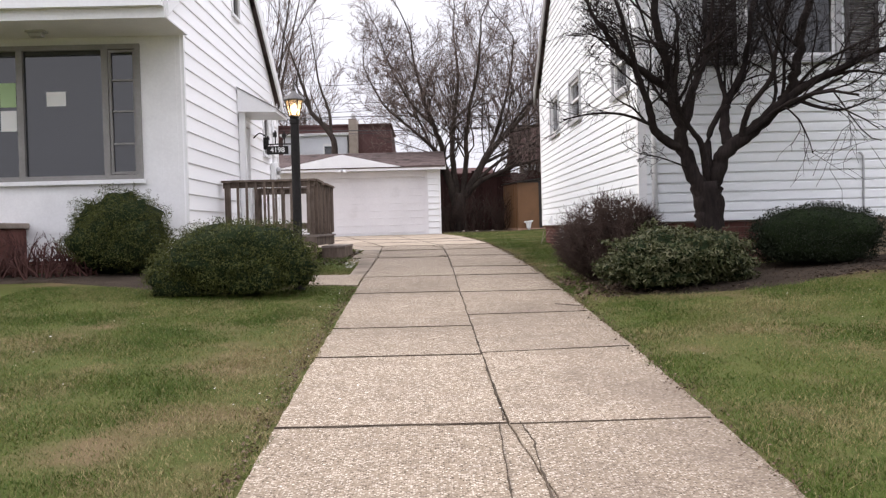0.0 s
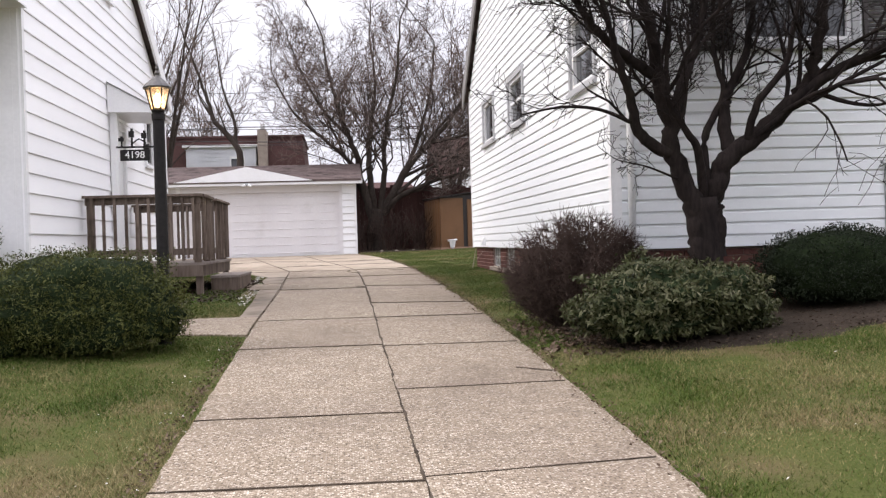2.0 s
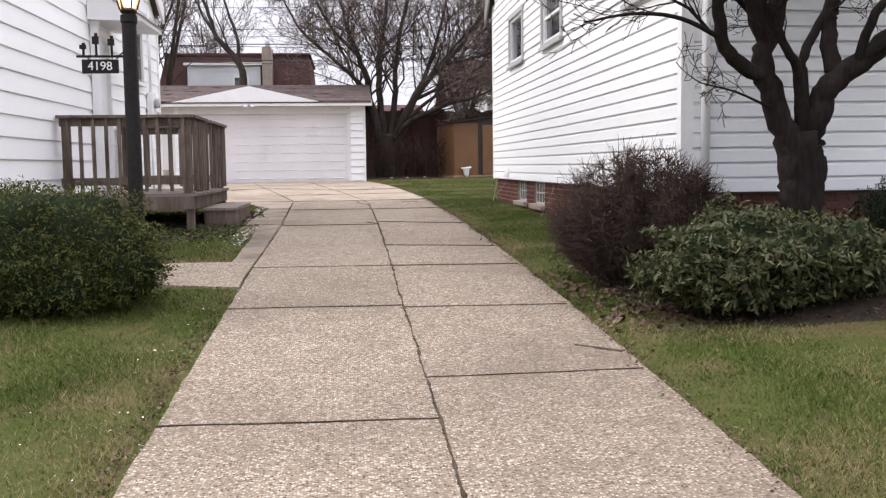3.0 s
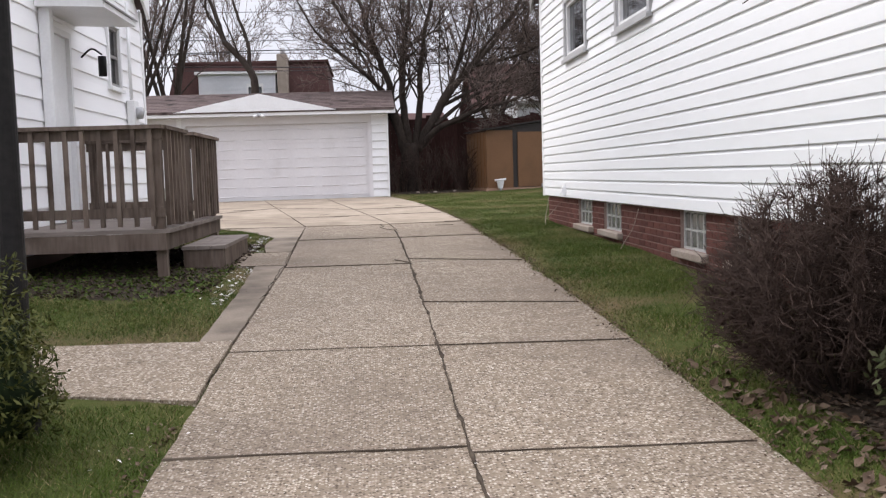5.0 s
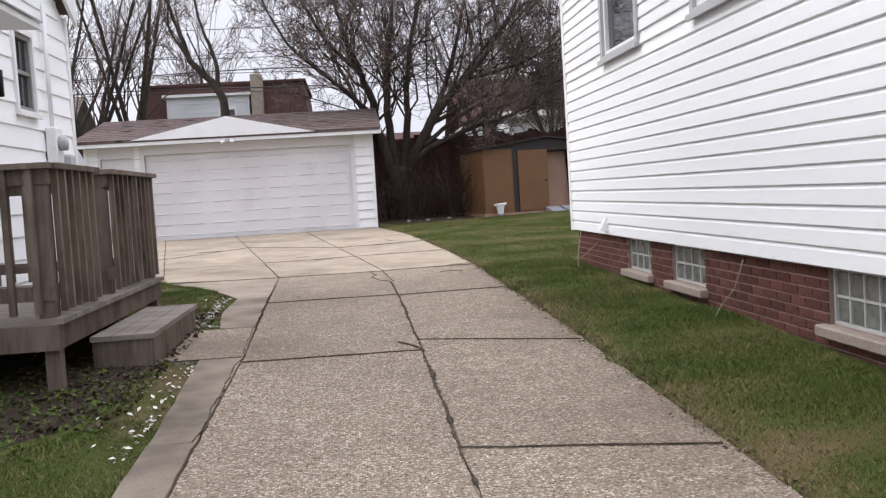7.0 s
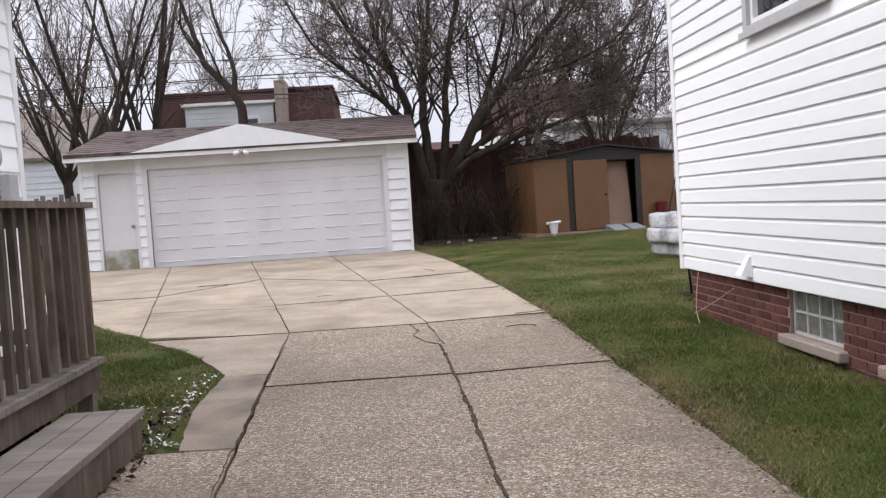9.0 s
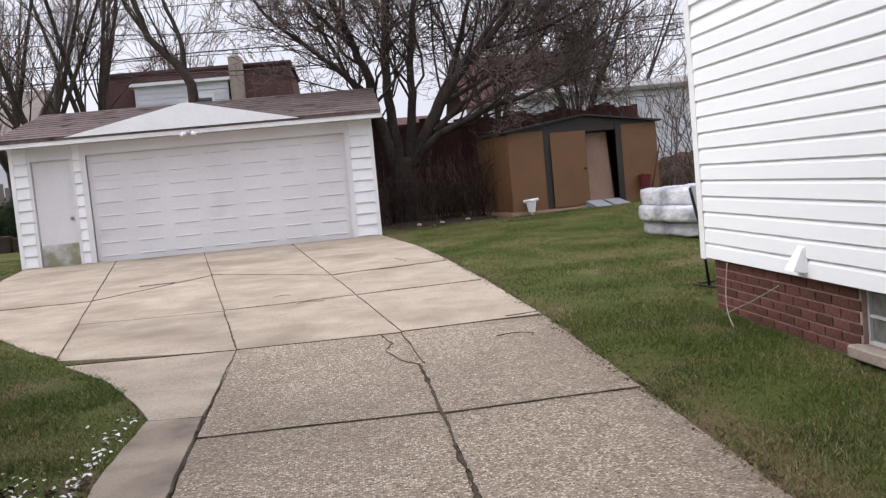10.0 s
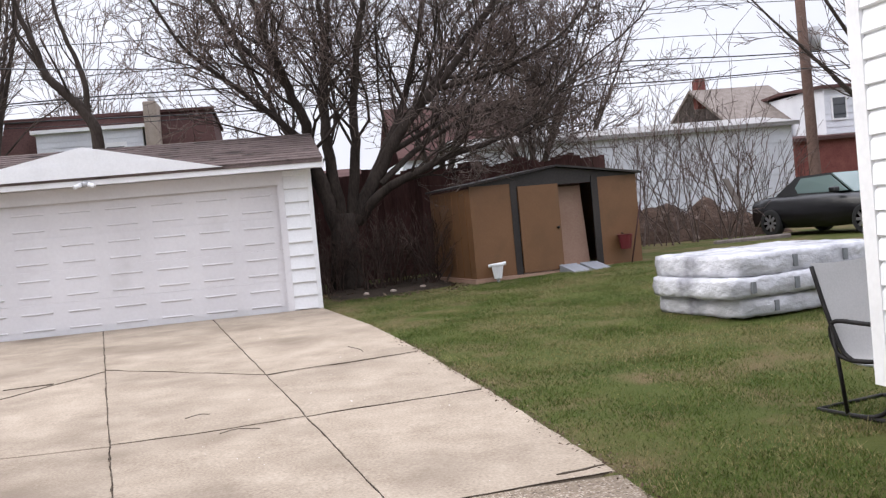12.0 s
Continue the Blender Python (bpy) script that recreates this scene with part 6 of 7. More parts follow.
def mattress(z, h, dx, dy, turn, tape):
    m = thing("wrapped_mattress", "mattress wrapped in cloudy plastic, stacked on the lawn", "mattress", "stacked mattresses", at=(5.62 + dx, 27.3 + dy, z))
    m.rotation_euler = (0, 0, radians(turn))
    bm = bmesh.new()
    nx, ny = 22, 14
    L, W = 1.02, 0.76
    def prof(u, v, s):
        edge = min(1 - abs(u), (1 - abs(v)))
        puff = 1 - math.exp(-edge * 9)
        return (h / 2) + s * (h / 2) * (0.86 + 0.14 * puff) + 0.016 * noise.noise(Vector((u * 9, v * 7, z * 9 + s)))
    grid = {}
    for s in (-1, 1):
        for i in range(nx + 1):
            for j in range(ny + 1):
                u, v = -1 + 2 * i / nx, -1 + 2 * j / ny
                k = 1 - 0.06 * (abs(u * v)) ** 6
                wob = 0.018 * noise.noise(Vector((u * 4, v * 4, z * 5)))
                grid[s, i, j] = bm.verts.new((u * L * k + wob, v * W * k + wob, prof(u, v, s)))
        for i in range(nx):
            for j in range(ny):
                bm.faces.new((grid[s, i, j], grid[s, i + 1, j], grid[s, i + 1, j + 1], grid[s, i, j + 1]))
    def bulge(lo, hi, s):
        q = lo.lerp(hi, s)
        out = Vector((q.x / L, q.y / W, 0)).normalized()
        ruck = 0.02 * noise.noise(Vector((q.x * 7, q.y * 7, s * 4 + z * 9)))
        return bm.verts.new(q + out * (0.018 * math.sin(math.pi * s) + ruck))
    rim = [(i, 0) for i in range(nx)] + [(nx, j) for j in range(ny)] + [(i, ny) for i in range(nx, 0, -1)] + [(0, j) for j in range(ny, 0, -1)]
    for a, b in zip(rim, rim[1:] + rim[:1]):
        lo0, lo1, hi0, hi1 = grid[-1, a[0], a[1]], grid[-1, b[0], b[1]], grid[1, a[0], a[1]], grid[1, b[0], b[1]]
        rows_ = [(lo0, lo1)]
        for s in (0.2, 0.5, 0.8):
            rows_.append(tuple(bulge(lo.co, hi.co, s) for lo, hi in ((lo0, hi0), (lo1, hi1))))
        rows_.append((hi0, hi1))
        for (p0, p1), (q0, q1) in zip(rows_, rows_[1:]):
            bm.faces.new((p0, p1, q1, q0))
    bmesh.ops.remove_doubles(bm, verts=bm.verts, dist=0.0008)
    part("cover", bm, M_PLASTIC, m, smooth=True)
    for u in tape:
        bm = bmesh.new()
        box(bm, u, u + 0.05, -W - 0.04, -W - 0.012, h * 0.25, h * 0.75)
        part("tape", bm, M_STRAP, m)


mz = land(5.62, 27.3)
mattress(mz - 0.01, 0.22, 0.05, 0.05, 12, (-0.6, 0.1))
mattress(mz + 0.195, 0.24, -0.06, -0.03, 10, (-0.75, -0.2, 0.5))
mattress(mz + 0.415, 0.25, 0.03, 0.06, 13, (-0.3, 0.4))

CX, CY = 3.74, 22.47
cz = land(CX, CY)
chair = thing("patio_chair", "grey sling patio chair with black metal frame", "chair", at=(CX, CY, cz))
chair.rotation_euler = (0, 0, radians(-75))
for s in (-1, 1):
    y = s * 0.28
    rod("side_frame", curve_pts([(0.42, y, 0.55), (0.1, y, 0.57), (-0.12, y, 0.56), (-0.1, y, 0.4), (0.02, y, 0.345), (0.4, y, 0.36), (0.46, y, 0.27), (0.2, y, 0.05), (0.05, y, 0.015), (0.45, y, 0.012)], 4), 0.014, M_BLACK, chair)
    rod("back_tube", curve_pts([(-0.24, y, 0.9), (-0.16, y, 0.65), (-0.06, y, 0.41), (0.02, y, 0.345)], 4), 0.014, M_BLACK, chair)
    rod("base_tube", [(-0.28, y, 0.015), (0.45, y, 0.015)], 0.014, M_BLACK, chair)
    rod("leg", [(-0.12, y, 0.56), (-0.05, y, 0.015)], 0.013, M_BLACK, chair)
rod("cross_tube", [(-0.28, -0.28, 0.015), (-0.28, 0.28, 0.015)], 0.014, M_BLACK, chair)
v, f = [], []
prof = curve_pts([(-0.25, 0, 0.92), (-0.17, 0, 0.66), (-0.08, 0, 0.42), (0.0, 0, 0.335), (0.2, 0, 0.33), (0.42, 0, 0.37)], 5)
for k, q in enumerate(prof):
    for s in (-0.275, -0.1, 0.1, 0.275):
        v.append((q.x + (0.012 if abs(s) < 0.2 else 0), s, q.z - (0.012 if abs(s) < 0.2 else 0)))
        v.append((q.x + 0.008 + (0.012 if abs(s) < 0.2 else 0), s, q.z - 0.006 - (0.012 if abs(s) < 0.2 else 0)))
for k in range(len(prof) - 1):
    for s in range(3):
        a = k * 8 + s * 2
        f.append((a, a + 2, a + 10, a + 8))
        f.append((a + 1, a + 9, a + 11, a + 3))
add_mesh("sling", v, f, M_SLING, chair, "grey woven sling seat", smooth=True)

# ---- beyond the yard ----
def simple_house(name, label, x0, x1, y0, y1, z0, eave, ridge_z, wallm, roofm, boards=0.3):
    h = thing(name, label, "house", at=((x0 + x1) / 2, y0, z0))
    off = Vector(h.location)
    def pl(u, w, v):
        return Vector((u, y0 - w, v)) - off
    one_box("wall", wallm, h, x0, x1, -(y1 - y0), 0.0, z0, eave, pl)
    n = int((eave - z0) / boards)
    bm = bmesh.new()
    for k in range(n):
        a = z0 + k * boards
        vs = [bm.verts.new(pl(u, w, v)) for u in (x0, x1) for w, v in ((0.001, a), (0.03, a), (0.006, a + boards), (0.001, a + boards))]
        for q in ((0, 1, 2, 3), (7, 6, 5, 4), (0, 4, 5, 1), (1, 5, 6, 2), (2, 6, 7, 3), (3, 7, 4, 0)):
            bm.faces.new([vs[i] for i in q])
    part("siding", bm, wallm, h)
    ym = (y0 + y1) / 2
    bm = bmesh.new()
    for yo in (y0 - 0.25, y1 + 0.25):
        vs = [bm.verts.new(Vector((x, y, z)) - off) for x in (x0 - 0.2, x1 + 0.2) for y, z in ((yo, eave - 0.05), (ym, ridge_z), (ym, ridge_z + 0.14), (yo, eave + 0.1))]
        for q in ((0, 1, 2, 3), (7, 6, 5, 4), (0, 4, 5, 1), (1, 5, 6, 2), (2, 6, 7, 3), (3, 7, 4, 0)):
            bm.faces.new([vs[i] for i in q])
    part("roof", bm, roofm, h)
    return h, pl


def far_window(h, pl, u0, u1, v0, v1):
    win = part_empty("window", h)
    bm = bmesh.new()
    frame_of(bm, pl, u0, u1, v0, v1, 0.031, 0.07, 0.08)
    part("window_frame", bm, M_TRIM, win)
    one_box("pane", M_GLASS, win, u0 + 0.07, u1 - 0.07, 0.032, 0.045, v0 + 0.07, v1 - 0.07, pl)


simple_house("outbuilding", "long white-sided outbuilding beyond the yard", 6.9, 18.8, 49.0, 54.0, 1.6, 5.3, 5.7, M_FARWHITE, M_BRONZE, 0.28)
hb, pl = simple_house("house", "red brick house with white upper gable", 22.4, 31.0, 55.0, 63.0, 1.6, 5.0, 5.3, M_FARRED, M_ROOFFAR, 3.3)
h3, pl = simple_house("house", "white-sided house beyond the back fence", 25.2, 33, 57.0, 64, 5.0, 7.4, 7.55, M_FARWHITE, M_ROOFFAR)
far_window(h3, pl, 25.5, 26.3, 5.9, 7.0)
h4, pl = simple_house("house", "white-sided house behind the bare trees", 6.5, 13.0, 62.0, 70.0, 1.6, 6.0, 8.8, M_FARWHITE, M_ROOFFAR)
far_window(h4, pl, 8.0, 9.0, 4.0, 5.5)
far_window(h4, pl, 10.5, 11.5, 4.0, 5.5)
h5, pl = simple_house("house", "pale house with grey roof beyond the side yard", -22, -14.2, 60, 68, 1.6, 6.0, 8.7, M_FARWHITE, M_GREYFENCE)
h6, pl = simple_house("house", "white house seen through the bare tree", -0.5, 5.0, 66.0, 74.0, 1.6, 5.6, 6.2, M_FARWHITE, M_ROOFFAR)
far_window(h6, pl, 0.6, 1.6, 4.6, 6.0)
h7, pl = simple_house("house", "white house with grey roof and brick chimney beyond the outbuilding", 22.2, 26.3, 60.0, 68.0, 1.6, 6.2, 8.4, M_FARWHITE, M_GREYFENCE)
one_box("chimney", M_FARRED, h7, 22.45, 22.95, -4.5, -4.0, 7.6, 9.1, pl, "red brick chimney")
# house with the brown mansard roof and white dormer
hm = thing("house", "house with brown mansard roof, white dormer and chimney", "house", at=(-5, 52, 1.7))
off = Vector(hm.location)
def mp_(u, w, v):
    return Vector((u, 52.0 - w, v)) - off
one_box("wall", M_FARWHITE, hm, -8.9, -1.5, -8.0, -0.3, 1.7, 5.0, mp_)
bm = bmesh.new()
vs = [bm.verts.new(mp_(u, w, v)) for u, w, v in ((-9.1, 0.1, 4.9), (-1.3, 0.1, 4.9), (-1.55, -0.5, 7.72), (-8.5, -0.5, 7.72), (-9.1, -8.2, 4.9), (-1.3, -8.2, 4.9), (-1.55, -7.6, 7.72), (-8.5, -7.6, 7.72))]
for q in ((0, 1, 2, 3), (7, 6, 5, 4), (0, 4, 5, 1), (1, 5, 6, 2), (2, 6, 7, 3), (3, 7, 4, 0)):
    bm.faces.new([vs[i] for i in q])
part("roof", bm, M_ROOFFAR, hm, "steep brown shingle roof")
one_box("roof_edge", M_ROOFFAR, hm, -8.6, -1.45, -7.7, -0.4, 7.72, 7.82, mp_)
dm = part_empty("dormer", hm, "white-sided roof dormer")
one_box("dormer_wall", M_FARWHITE, dm, -7.35, -3.85, -2.0, 0.35, 5.4, 7.15, mp_)
one_box("dormer_eave", M_TRIM, dm, -7.5, -3.7, -2.0, 0.5, 7.15, 7.27, mp_)
for k in range(8):
    one_box("siding_board", M_FARWHITE, dm, -7.33, -3.87, 0.351, 0.375, 5.45 + k * 0.2, 5.63 + k * 0.2, mp_)
one_box("window_pane", M_GLASS, dm, -5.1, -4.5, 0.376, 0.4, 5.7, 6.55, mp_)
one_box("window_frame", M_TRIM, dm, -5.18, -4.42, 0.37, 0.39, 5.6, 6.7, mp_)
one_box("chimney", M_SILL, hm, -3.75, -3.3, -0.9, 0.62, 5.2, 8.0, mp_, "pale stone chimney", bev=0.03)
rod("chimney_pot", [tuple(mp_(-3.52, -0.15, 8.0)), tuple(mp_(-3.52, -0.15, 8.35))], 0.13, M_GREYTRIM, hm)

# parked convertible
car = thing("parked_car", "black convertible car parked beyond the yard", "car", at=(13.13, 37.39, land(13.13, 37.39)))


bm = bmesh.new()
rows_ = []
for x, hw, zb_, zt in ((-2.15, 0.7, 0.35, 0.72), (-2.05, 0.82, 0.25, 0.86), (-1.5, 0.87, 0.2, 0.93), (-0.6, 0.88, 0.18, 0.93), (0.4, 0.88, 0.18, 0.93), (0.9, 0.87, 0.2, 0.9), (1.6, 0.84, 0.22, 0.8), (2.05, 0.76, 0.3, 0.66), (2.2, 0.6, 0.38, 0.55)):
    rows_.append([bm.verts.new((x, s * w_, z)) for s, w_, z in ((-1, hw * 0.92, zb_), (-1, hw, zb_ + 0.2), (-1, hw * 0.98, zt - 0.12), (-1, hw * 0.85, zt), (1, hw * 0.85, zt), (1, hw * 0.98, zt - 0.12), (1, hw, zb_ + 0.2), (1, hw * 0.92, zb_))])
for a, b in zip(rows_, rows_[1:]):
    for i in range(8):
        bm.faces.new((a[i], a[(i + 1) % 8], b[(i + 1) % 8], b[i]))
bm.faces.new(rows_[0])
bm.faces.new(rows_[-1][::-1])
part("body", bm, M_CAR, car, smooth=True)
bm = bmesh.new()
vs = [bm.verts.new(q) for q in ((-1.35, -0.72, 0.93), (-0.75, -0.6, 1.36), (0.25, -0.6, 1.38), (0.25, 0.6, 1.38), (-0.75, 0.6, 1.36), (-1.35, 0.72, 0.93), (0.35, -0.72, 0.93), (0.35, 0.72, 0.93))]
for q in ((0, 1, 4, 5), (1, 2, 3, 4), (0, 6, 2, 1), (5, 4, 3, 7), (0, 5, 7, 6), (6, 7, 3, 2)):
    bm.faces.new([vs[i] for i in q])
part("soft_top", bm, M_SOFTTOP, car, "black canvas roof")
bm = bmesh.new()
vs = [bm.verts.new(q) for q in ((0.98, -0.7, 0.92), (0.3, -0.58, 1.37), (0.3, 0.58, 1.37), (0.98, 0.7, 0.92), (0.95, -0.7, 0.9), (0.27, -0.58, 1.35), (0.27, 0.58, 1.35), (0.95, 0.7, 0.9))]
for q in ((0, 1, 2, 3), (7, 6, 5, 4), (0, 4, 5, 1), (1, 5, 6, 2), (2, 6, 7, 3), (3, 7, 4, 0)):
    bm.faces.new([vs[i] for i in q])
part("windscreen", bm, M_CARGLASS, car)
for s in (-1, 1):
    bm = bmesh.new()
    vs = [bm.verts.new((x, s * yy, z)) for yo in (0.0, 0.015) for x, yy, z in ((-0.85, 0.69 + yo, 0.97), (0.85, 0.73 + yo, 0.95), (0.28, 0.61 + yo, 1.33), (-0.6, 0.61 + yo, 1.31))]
    for q in ((0, 1, 2, 3), (7, 6, 5, 4), (0, 4, 5, 1), (1, 5, 6, 2), (2, 6, 7, 3), (3, 7, 4, 0)):
        bm.faces.new([vs[i] for i in q])
    part("side_window", bm, M_CARGLASS, car)
    one_box("door_mirror", M_CAR, car, 0.55, 0.72, *sorted((s * 0.84, s * 1.02)), 0.95, 1.06, ident, bev=0.02)
    for x in (-1.38, 1.35):
        wh = part_empty("wheel", car)
        bm = bmesh.new()
        ring = []
        for y, r in ((0.72, 0.29), (0.74, 0.32), (0.9, 0.32), (0.92, 0.29), (0.92, 0.2)):
            ring.append([bm.verts.new((x + r * math.cos(k * math.pi / 12), s * y, 0.32 + r * math.sin(k * math.pi / 12))) for k in range(24)])
        for a, b in zip(ring, ring[1:]):
            for k in range(24):
                bm.faces.new((a[k], a[(k + 1) % 24], b[(k + 1) % 24], b[k]))
        part("tyre", bm, M_TYRE, wh, smooth=False)
        bm = bmesh.new()
        for k in range(8):
            a = k * math.pi / 4
            box(bm, 0.04, 0.2, s * 0.9 - 0.012, s * 0.9 + 0.012, -0.03, 0.03, lambda u, w, v, a=a: Vector((x + u * math.cos(a) - v * math.sin(a), w, 0.32 + u * math.sin(a) + v * math.cos(a))))
        part("rim", bm, M_RIM, wh)
    one_box("headlight", M_RIM, car, 2.0, 2.12, *sorted((s * 0.45, s * 0.7)), 0.5, 0.62, ident, bev=0.02)
car.rotation_euler = (0, 0, radians(-75))

# utility poles and cables
for x, y in ((18.4, 47.0), (-26.0, 47.0)):
    p_ = thing("utility_pole", "brown wooden utility pole with cross-arm and cables", "utility pole", at=(x, y, land(x, y)))
    v, f = [], []
    tube(v, f, [Vector((0, 0, -0.2)), Vector((-0.1, 0, 9.5))], [0.2, 0.15], 12)
    add_mesh("pole", v, f, M_POLE, p_, smooth=True)
    one_box("cross_arm", M_POLE, p_, -1.2, 1.0, -0.2, -0.1, 8.2, 8.32, ident)
    rod("transformer", [(0.35, 0, 5.6), (0.35, 0, 6.4)], 0.2, M_GREYTRIM, p_)
for k, (z, dz, y) in enumerate(((8.55, -0.35, 46.9), (7.85, -0.35, 46.8), (7.75, -0.3, 47.2), (7.2, -0.32, 46.8), (7.1, -0.3, 47.1), (9.4, -0.2, 47.0))):
    pts = [(-60 + 120 * i / 60, y, z + dz * (1 - ((i - 30) / 30) ** 2) + 0.06 * math.sin(i * 0.9 + k)) for i in range(61)]
    tagged(rod("overhead_cable", pts, 0.022 if k in (1, 3) else 0.013, M_WIRE, sides=5), "black overhead utility cable", "cable", "overhead cables")
tagged(rod("overhead_cable", [(-12 + 15 * i / 20, 24 + 23 * i / 20, 5.6 + 2.6 * i / 20 - 0.5 * math.sin(math.pi * i / 20)) for i in range(21)], 0.012, M_WIRE, sides=5), "thin service cable sloping from the pole line", "cable", "overhead cables")


# ---- brush pile and debris ----
def scatter(name, label, category, material, spots, size, seed, up=0.01, flat=0.8):
    rng = np.random.default_rng(seed)
    v, f = [], []
    for x, y in spots:
        z = (g(y) + 0.02 if paved(x, y) else land(x, y)) + up + 0.01 * rng.random()
        n = Vector((rng.normal() * (1 - flat), rng.normal() * (1 - flat), 1)).normalized()
        a = n.orthogonal().normalized()
        a.rotate(Matrix.Rotation(rng.uniform(0, 6.28), 3, n))
        b = n.cross(a)
        L = size * rng.uniform(0.5, 1.3)
        i = len(v)
        q = Vector((x, y, z))
        v += [q - a * L, q + b * L * 0.5 + n * L * 0.2, q + a * L, q - b * L * 0.6 + n * L * 0.15]
        f.append((i, i + 1, i + 2, i + 3))
    return tagged(add_mesh(name, v, f, material), label, category, kind="stuff")


R = np.random.default_rng(77)
M_CLOD = leaf_mat("soil_clods", (0.028, 0.02, 0.015), (0.056, 0.041, 0.031), (0.11, 0.08, 0.06), 0.95)
scatter("bed_mulch", "dark soil clods and bark bits on the front bed", "mulch", M_CLOD, [(R.uniform(2.3, 9.3), R.uniform(9.3, 11.2)) for _ in range(9000)], 0.017, 11, up=0.02, flat=0.3)
scatter("bed_mulch", "dark soil clods and moss by the wooden deck", "mulch", M_CLOD, [(R.uniform(-3.0, -0.95), R.uniform(14.5, 18.8)) for _ in range(3500)], 0.025, 12, up=0.015, flat=0.3)
scatter("bed_moss", "low green moss and weeds on the deck bed", "moss", M_BLADE, [(R.uniform(-2.8, -0.95), 15.3 + R.normal() * 0.6) for _ in range(1800)], 0.02, 13, up=0.02, flat=0.3)
scatter("dead_leaves", "curled brown dead leaves under the bare bush", "leaves", M_DEAD, [(2.05 + abs(R.normal()) * 0.4, 10.6 + R.normal() * 0.6) for _ in range(380)], 0.035, 1, flat=0.4)
scatter("dead_leaves", "scattered brown leaves on the front soil bed", "leaves", M_DEAD, [(R.uniform(2.5, 8), R.uniform(9.4, 11.2)) for _ in range(500)], 0.03, 2, flat=0.5)
scatter("dead_leaves", "brown leaves and litter below the big tree", "leaves", M_DEAD, [(R.uniform(0.9, 3.6), R.uniform(33.2, 38)) for _ in range(500)], 0.04, 3, flat=0.5)
scatter("white_stones", "loose white stone chips on the soil beside the deck", "stones", M_PETAL, [(-0.78 - abs(R.normal()) * 0.1, R.uniform(14.0, 16.3)) for _ in range(110)] + [(-1.0 - abs(R.normal()) * 0.09, R.uniform(17.9, 20.0)) for _ in range(130)] + [(-1.35 + R.normal() * 0.12, 18.5 + R.normal() * 0.25) for _ in range(110)] + [(R.uniform(-1.3, -0.88), 17.88 + abs(R.normal()) * 0.06) for _ in range(70)] + [(R.uniform(-2.6, -0.85), R.uniform(14.6, 18.6)) for _ in range(120)], 0.017, 4, flat=0.6)
scatter("fallen_petals", "tiny pale petals scattered over the front lawn", "petals", M_PETAL, [(-0.6 + R.normal() * 0.12, R.uniform(5, 11)) for _ in range(60)] + [(R.uniform(-4, -0.6), R.uniform(2, 10)) for _ in range(40)] + [(R.uniform(2.1, 6), R.uniform(2, 9)) for _ in range(50)], 0.01, 14, flat=0.6)
scatter("lawn_litter", "brown debris along the driveway edges", "litter", M_DEAD, [(right_edge(y) + R.normal() * 0.05, y) for y in R.uniform(2, 28, 2600)] + [(-0.5 - abs(R.normal()) * 0.06, y) for y in R.uniform(1, 11, 1300)], 0.013, 5, flat=0.5)
scatter("driveway_specks", "tiny leaf specks and petals on the concrete", "litter", M_PETAL, [(R.uniform(-0.4, 1.9), R.uniform(2, 31)) for _ in range(160)], 0.008, 6)
pile = thing("brush_pile", "dark heap of brush and soil beside the parked car", "brush pile", at=(10.2, 40.9, land(10.2, 40.9) - 0.02))
v, f = [], []
for j in range(13):
    for i in range(33):
        x, y = -3.2 + 6.4 * i / 32, -1.2 + 2.4 * j / 12
        k = max(0, 1 - (x / 3.2) ** 2) * max(0, 1 - (y / 1.2) ** 2)
        v.append((x, y, -0.1 + 1.15 * k ** 0.6 * (0.8 + 0.5 * noise.noise(Vector((x * 1.2, y * 1.6, 4)))) + 0.12 * noise.noise(Vector((x * 4, y * 4, 2)))))
for j in range(12):
    for i in range(32):
        a = j * 33 + i
        f.append((a, a + 1, a + 34, a + 33))
add_mesh("mound", v, f, mat("leafy_soil", (0.03, 0.019, 0.014), (0.09, 0.06, 0.046), 0.95, 14, 3, 0.5, 0.8, 0.05, stain=(0.2, 0.16, 0.14), stain_scale=5, stain_at=(0.58, 0.75)), pile, smooth=True)
rng = random.Random(9)
v, f = [], []
for k in range(420):
    x, y = rng.uniform(-3, 3), rng.uniform(-1.1, 0.6)
    z = 0.75 * max(0, 1 - (x / 3.2) ** 2) ** 0.6 * max(0, 1 - (y / 1.2) ** 2) ** 0.6
    d = Vector((rng.gauss(0, 1), rng.gauss(0, 1), rng.gauss(0.2, 0.4))).normalized() * rng.uniform(0.2, 0.7)
    q = Vector((x, y, z))
    tube(v, f, [q, q + d * 0.5 + Vector((0, 0, 0.03)), q + d], [0.009, 0.007, 0.004], 4)
add_mesh("sticks", v, f, M_TWIGBUSH, pile)["kind"] = "stuff"
tagged(one_box("fallen_plank", M_GREYFENCE, None, 12.9, 13.06, 41.2, 41.28, 1.7, 3.4, lambda u, w, v: Vector((u - (v - 1.7) * 0.45, w, v))), "grey weathered plank leaning on the brush", "plank")
tagged(one_box("log_border", M_GREYFENCE, None, 9.9, 11.75, 37.3, 37.46, land(11, 37.4) - 0.08, land(11, 37.4) + 0.09, ident, bev=0.03), "weathered timber edging the parking spot", "timber")
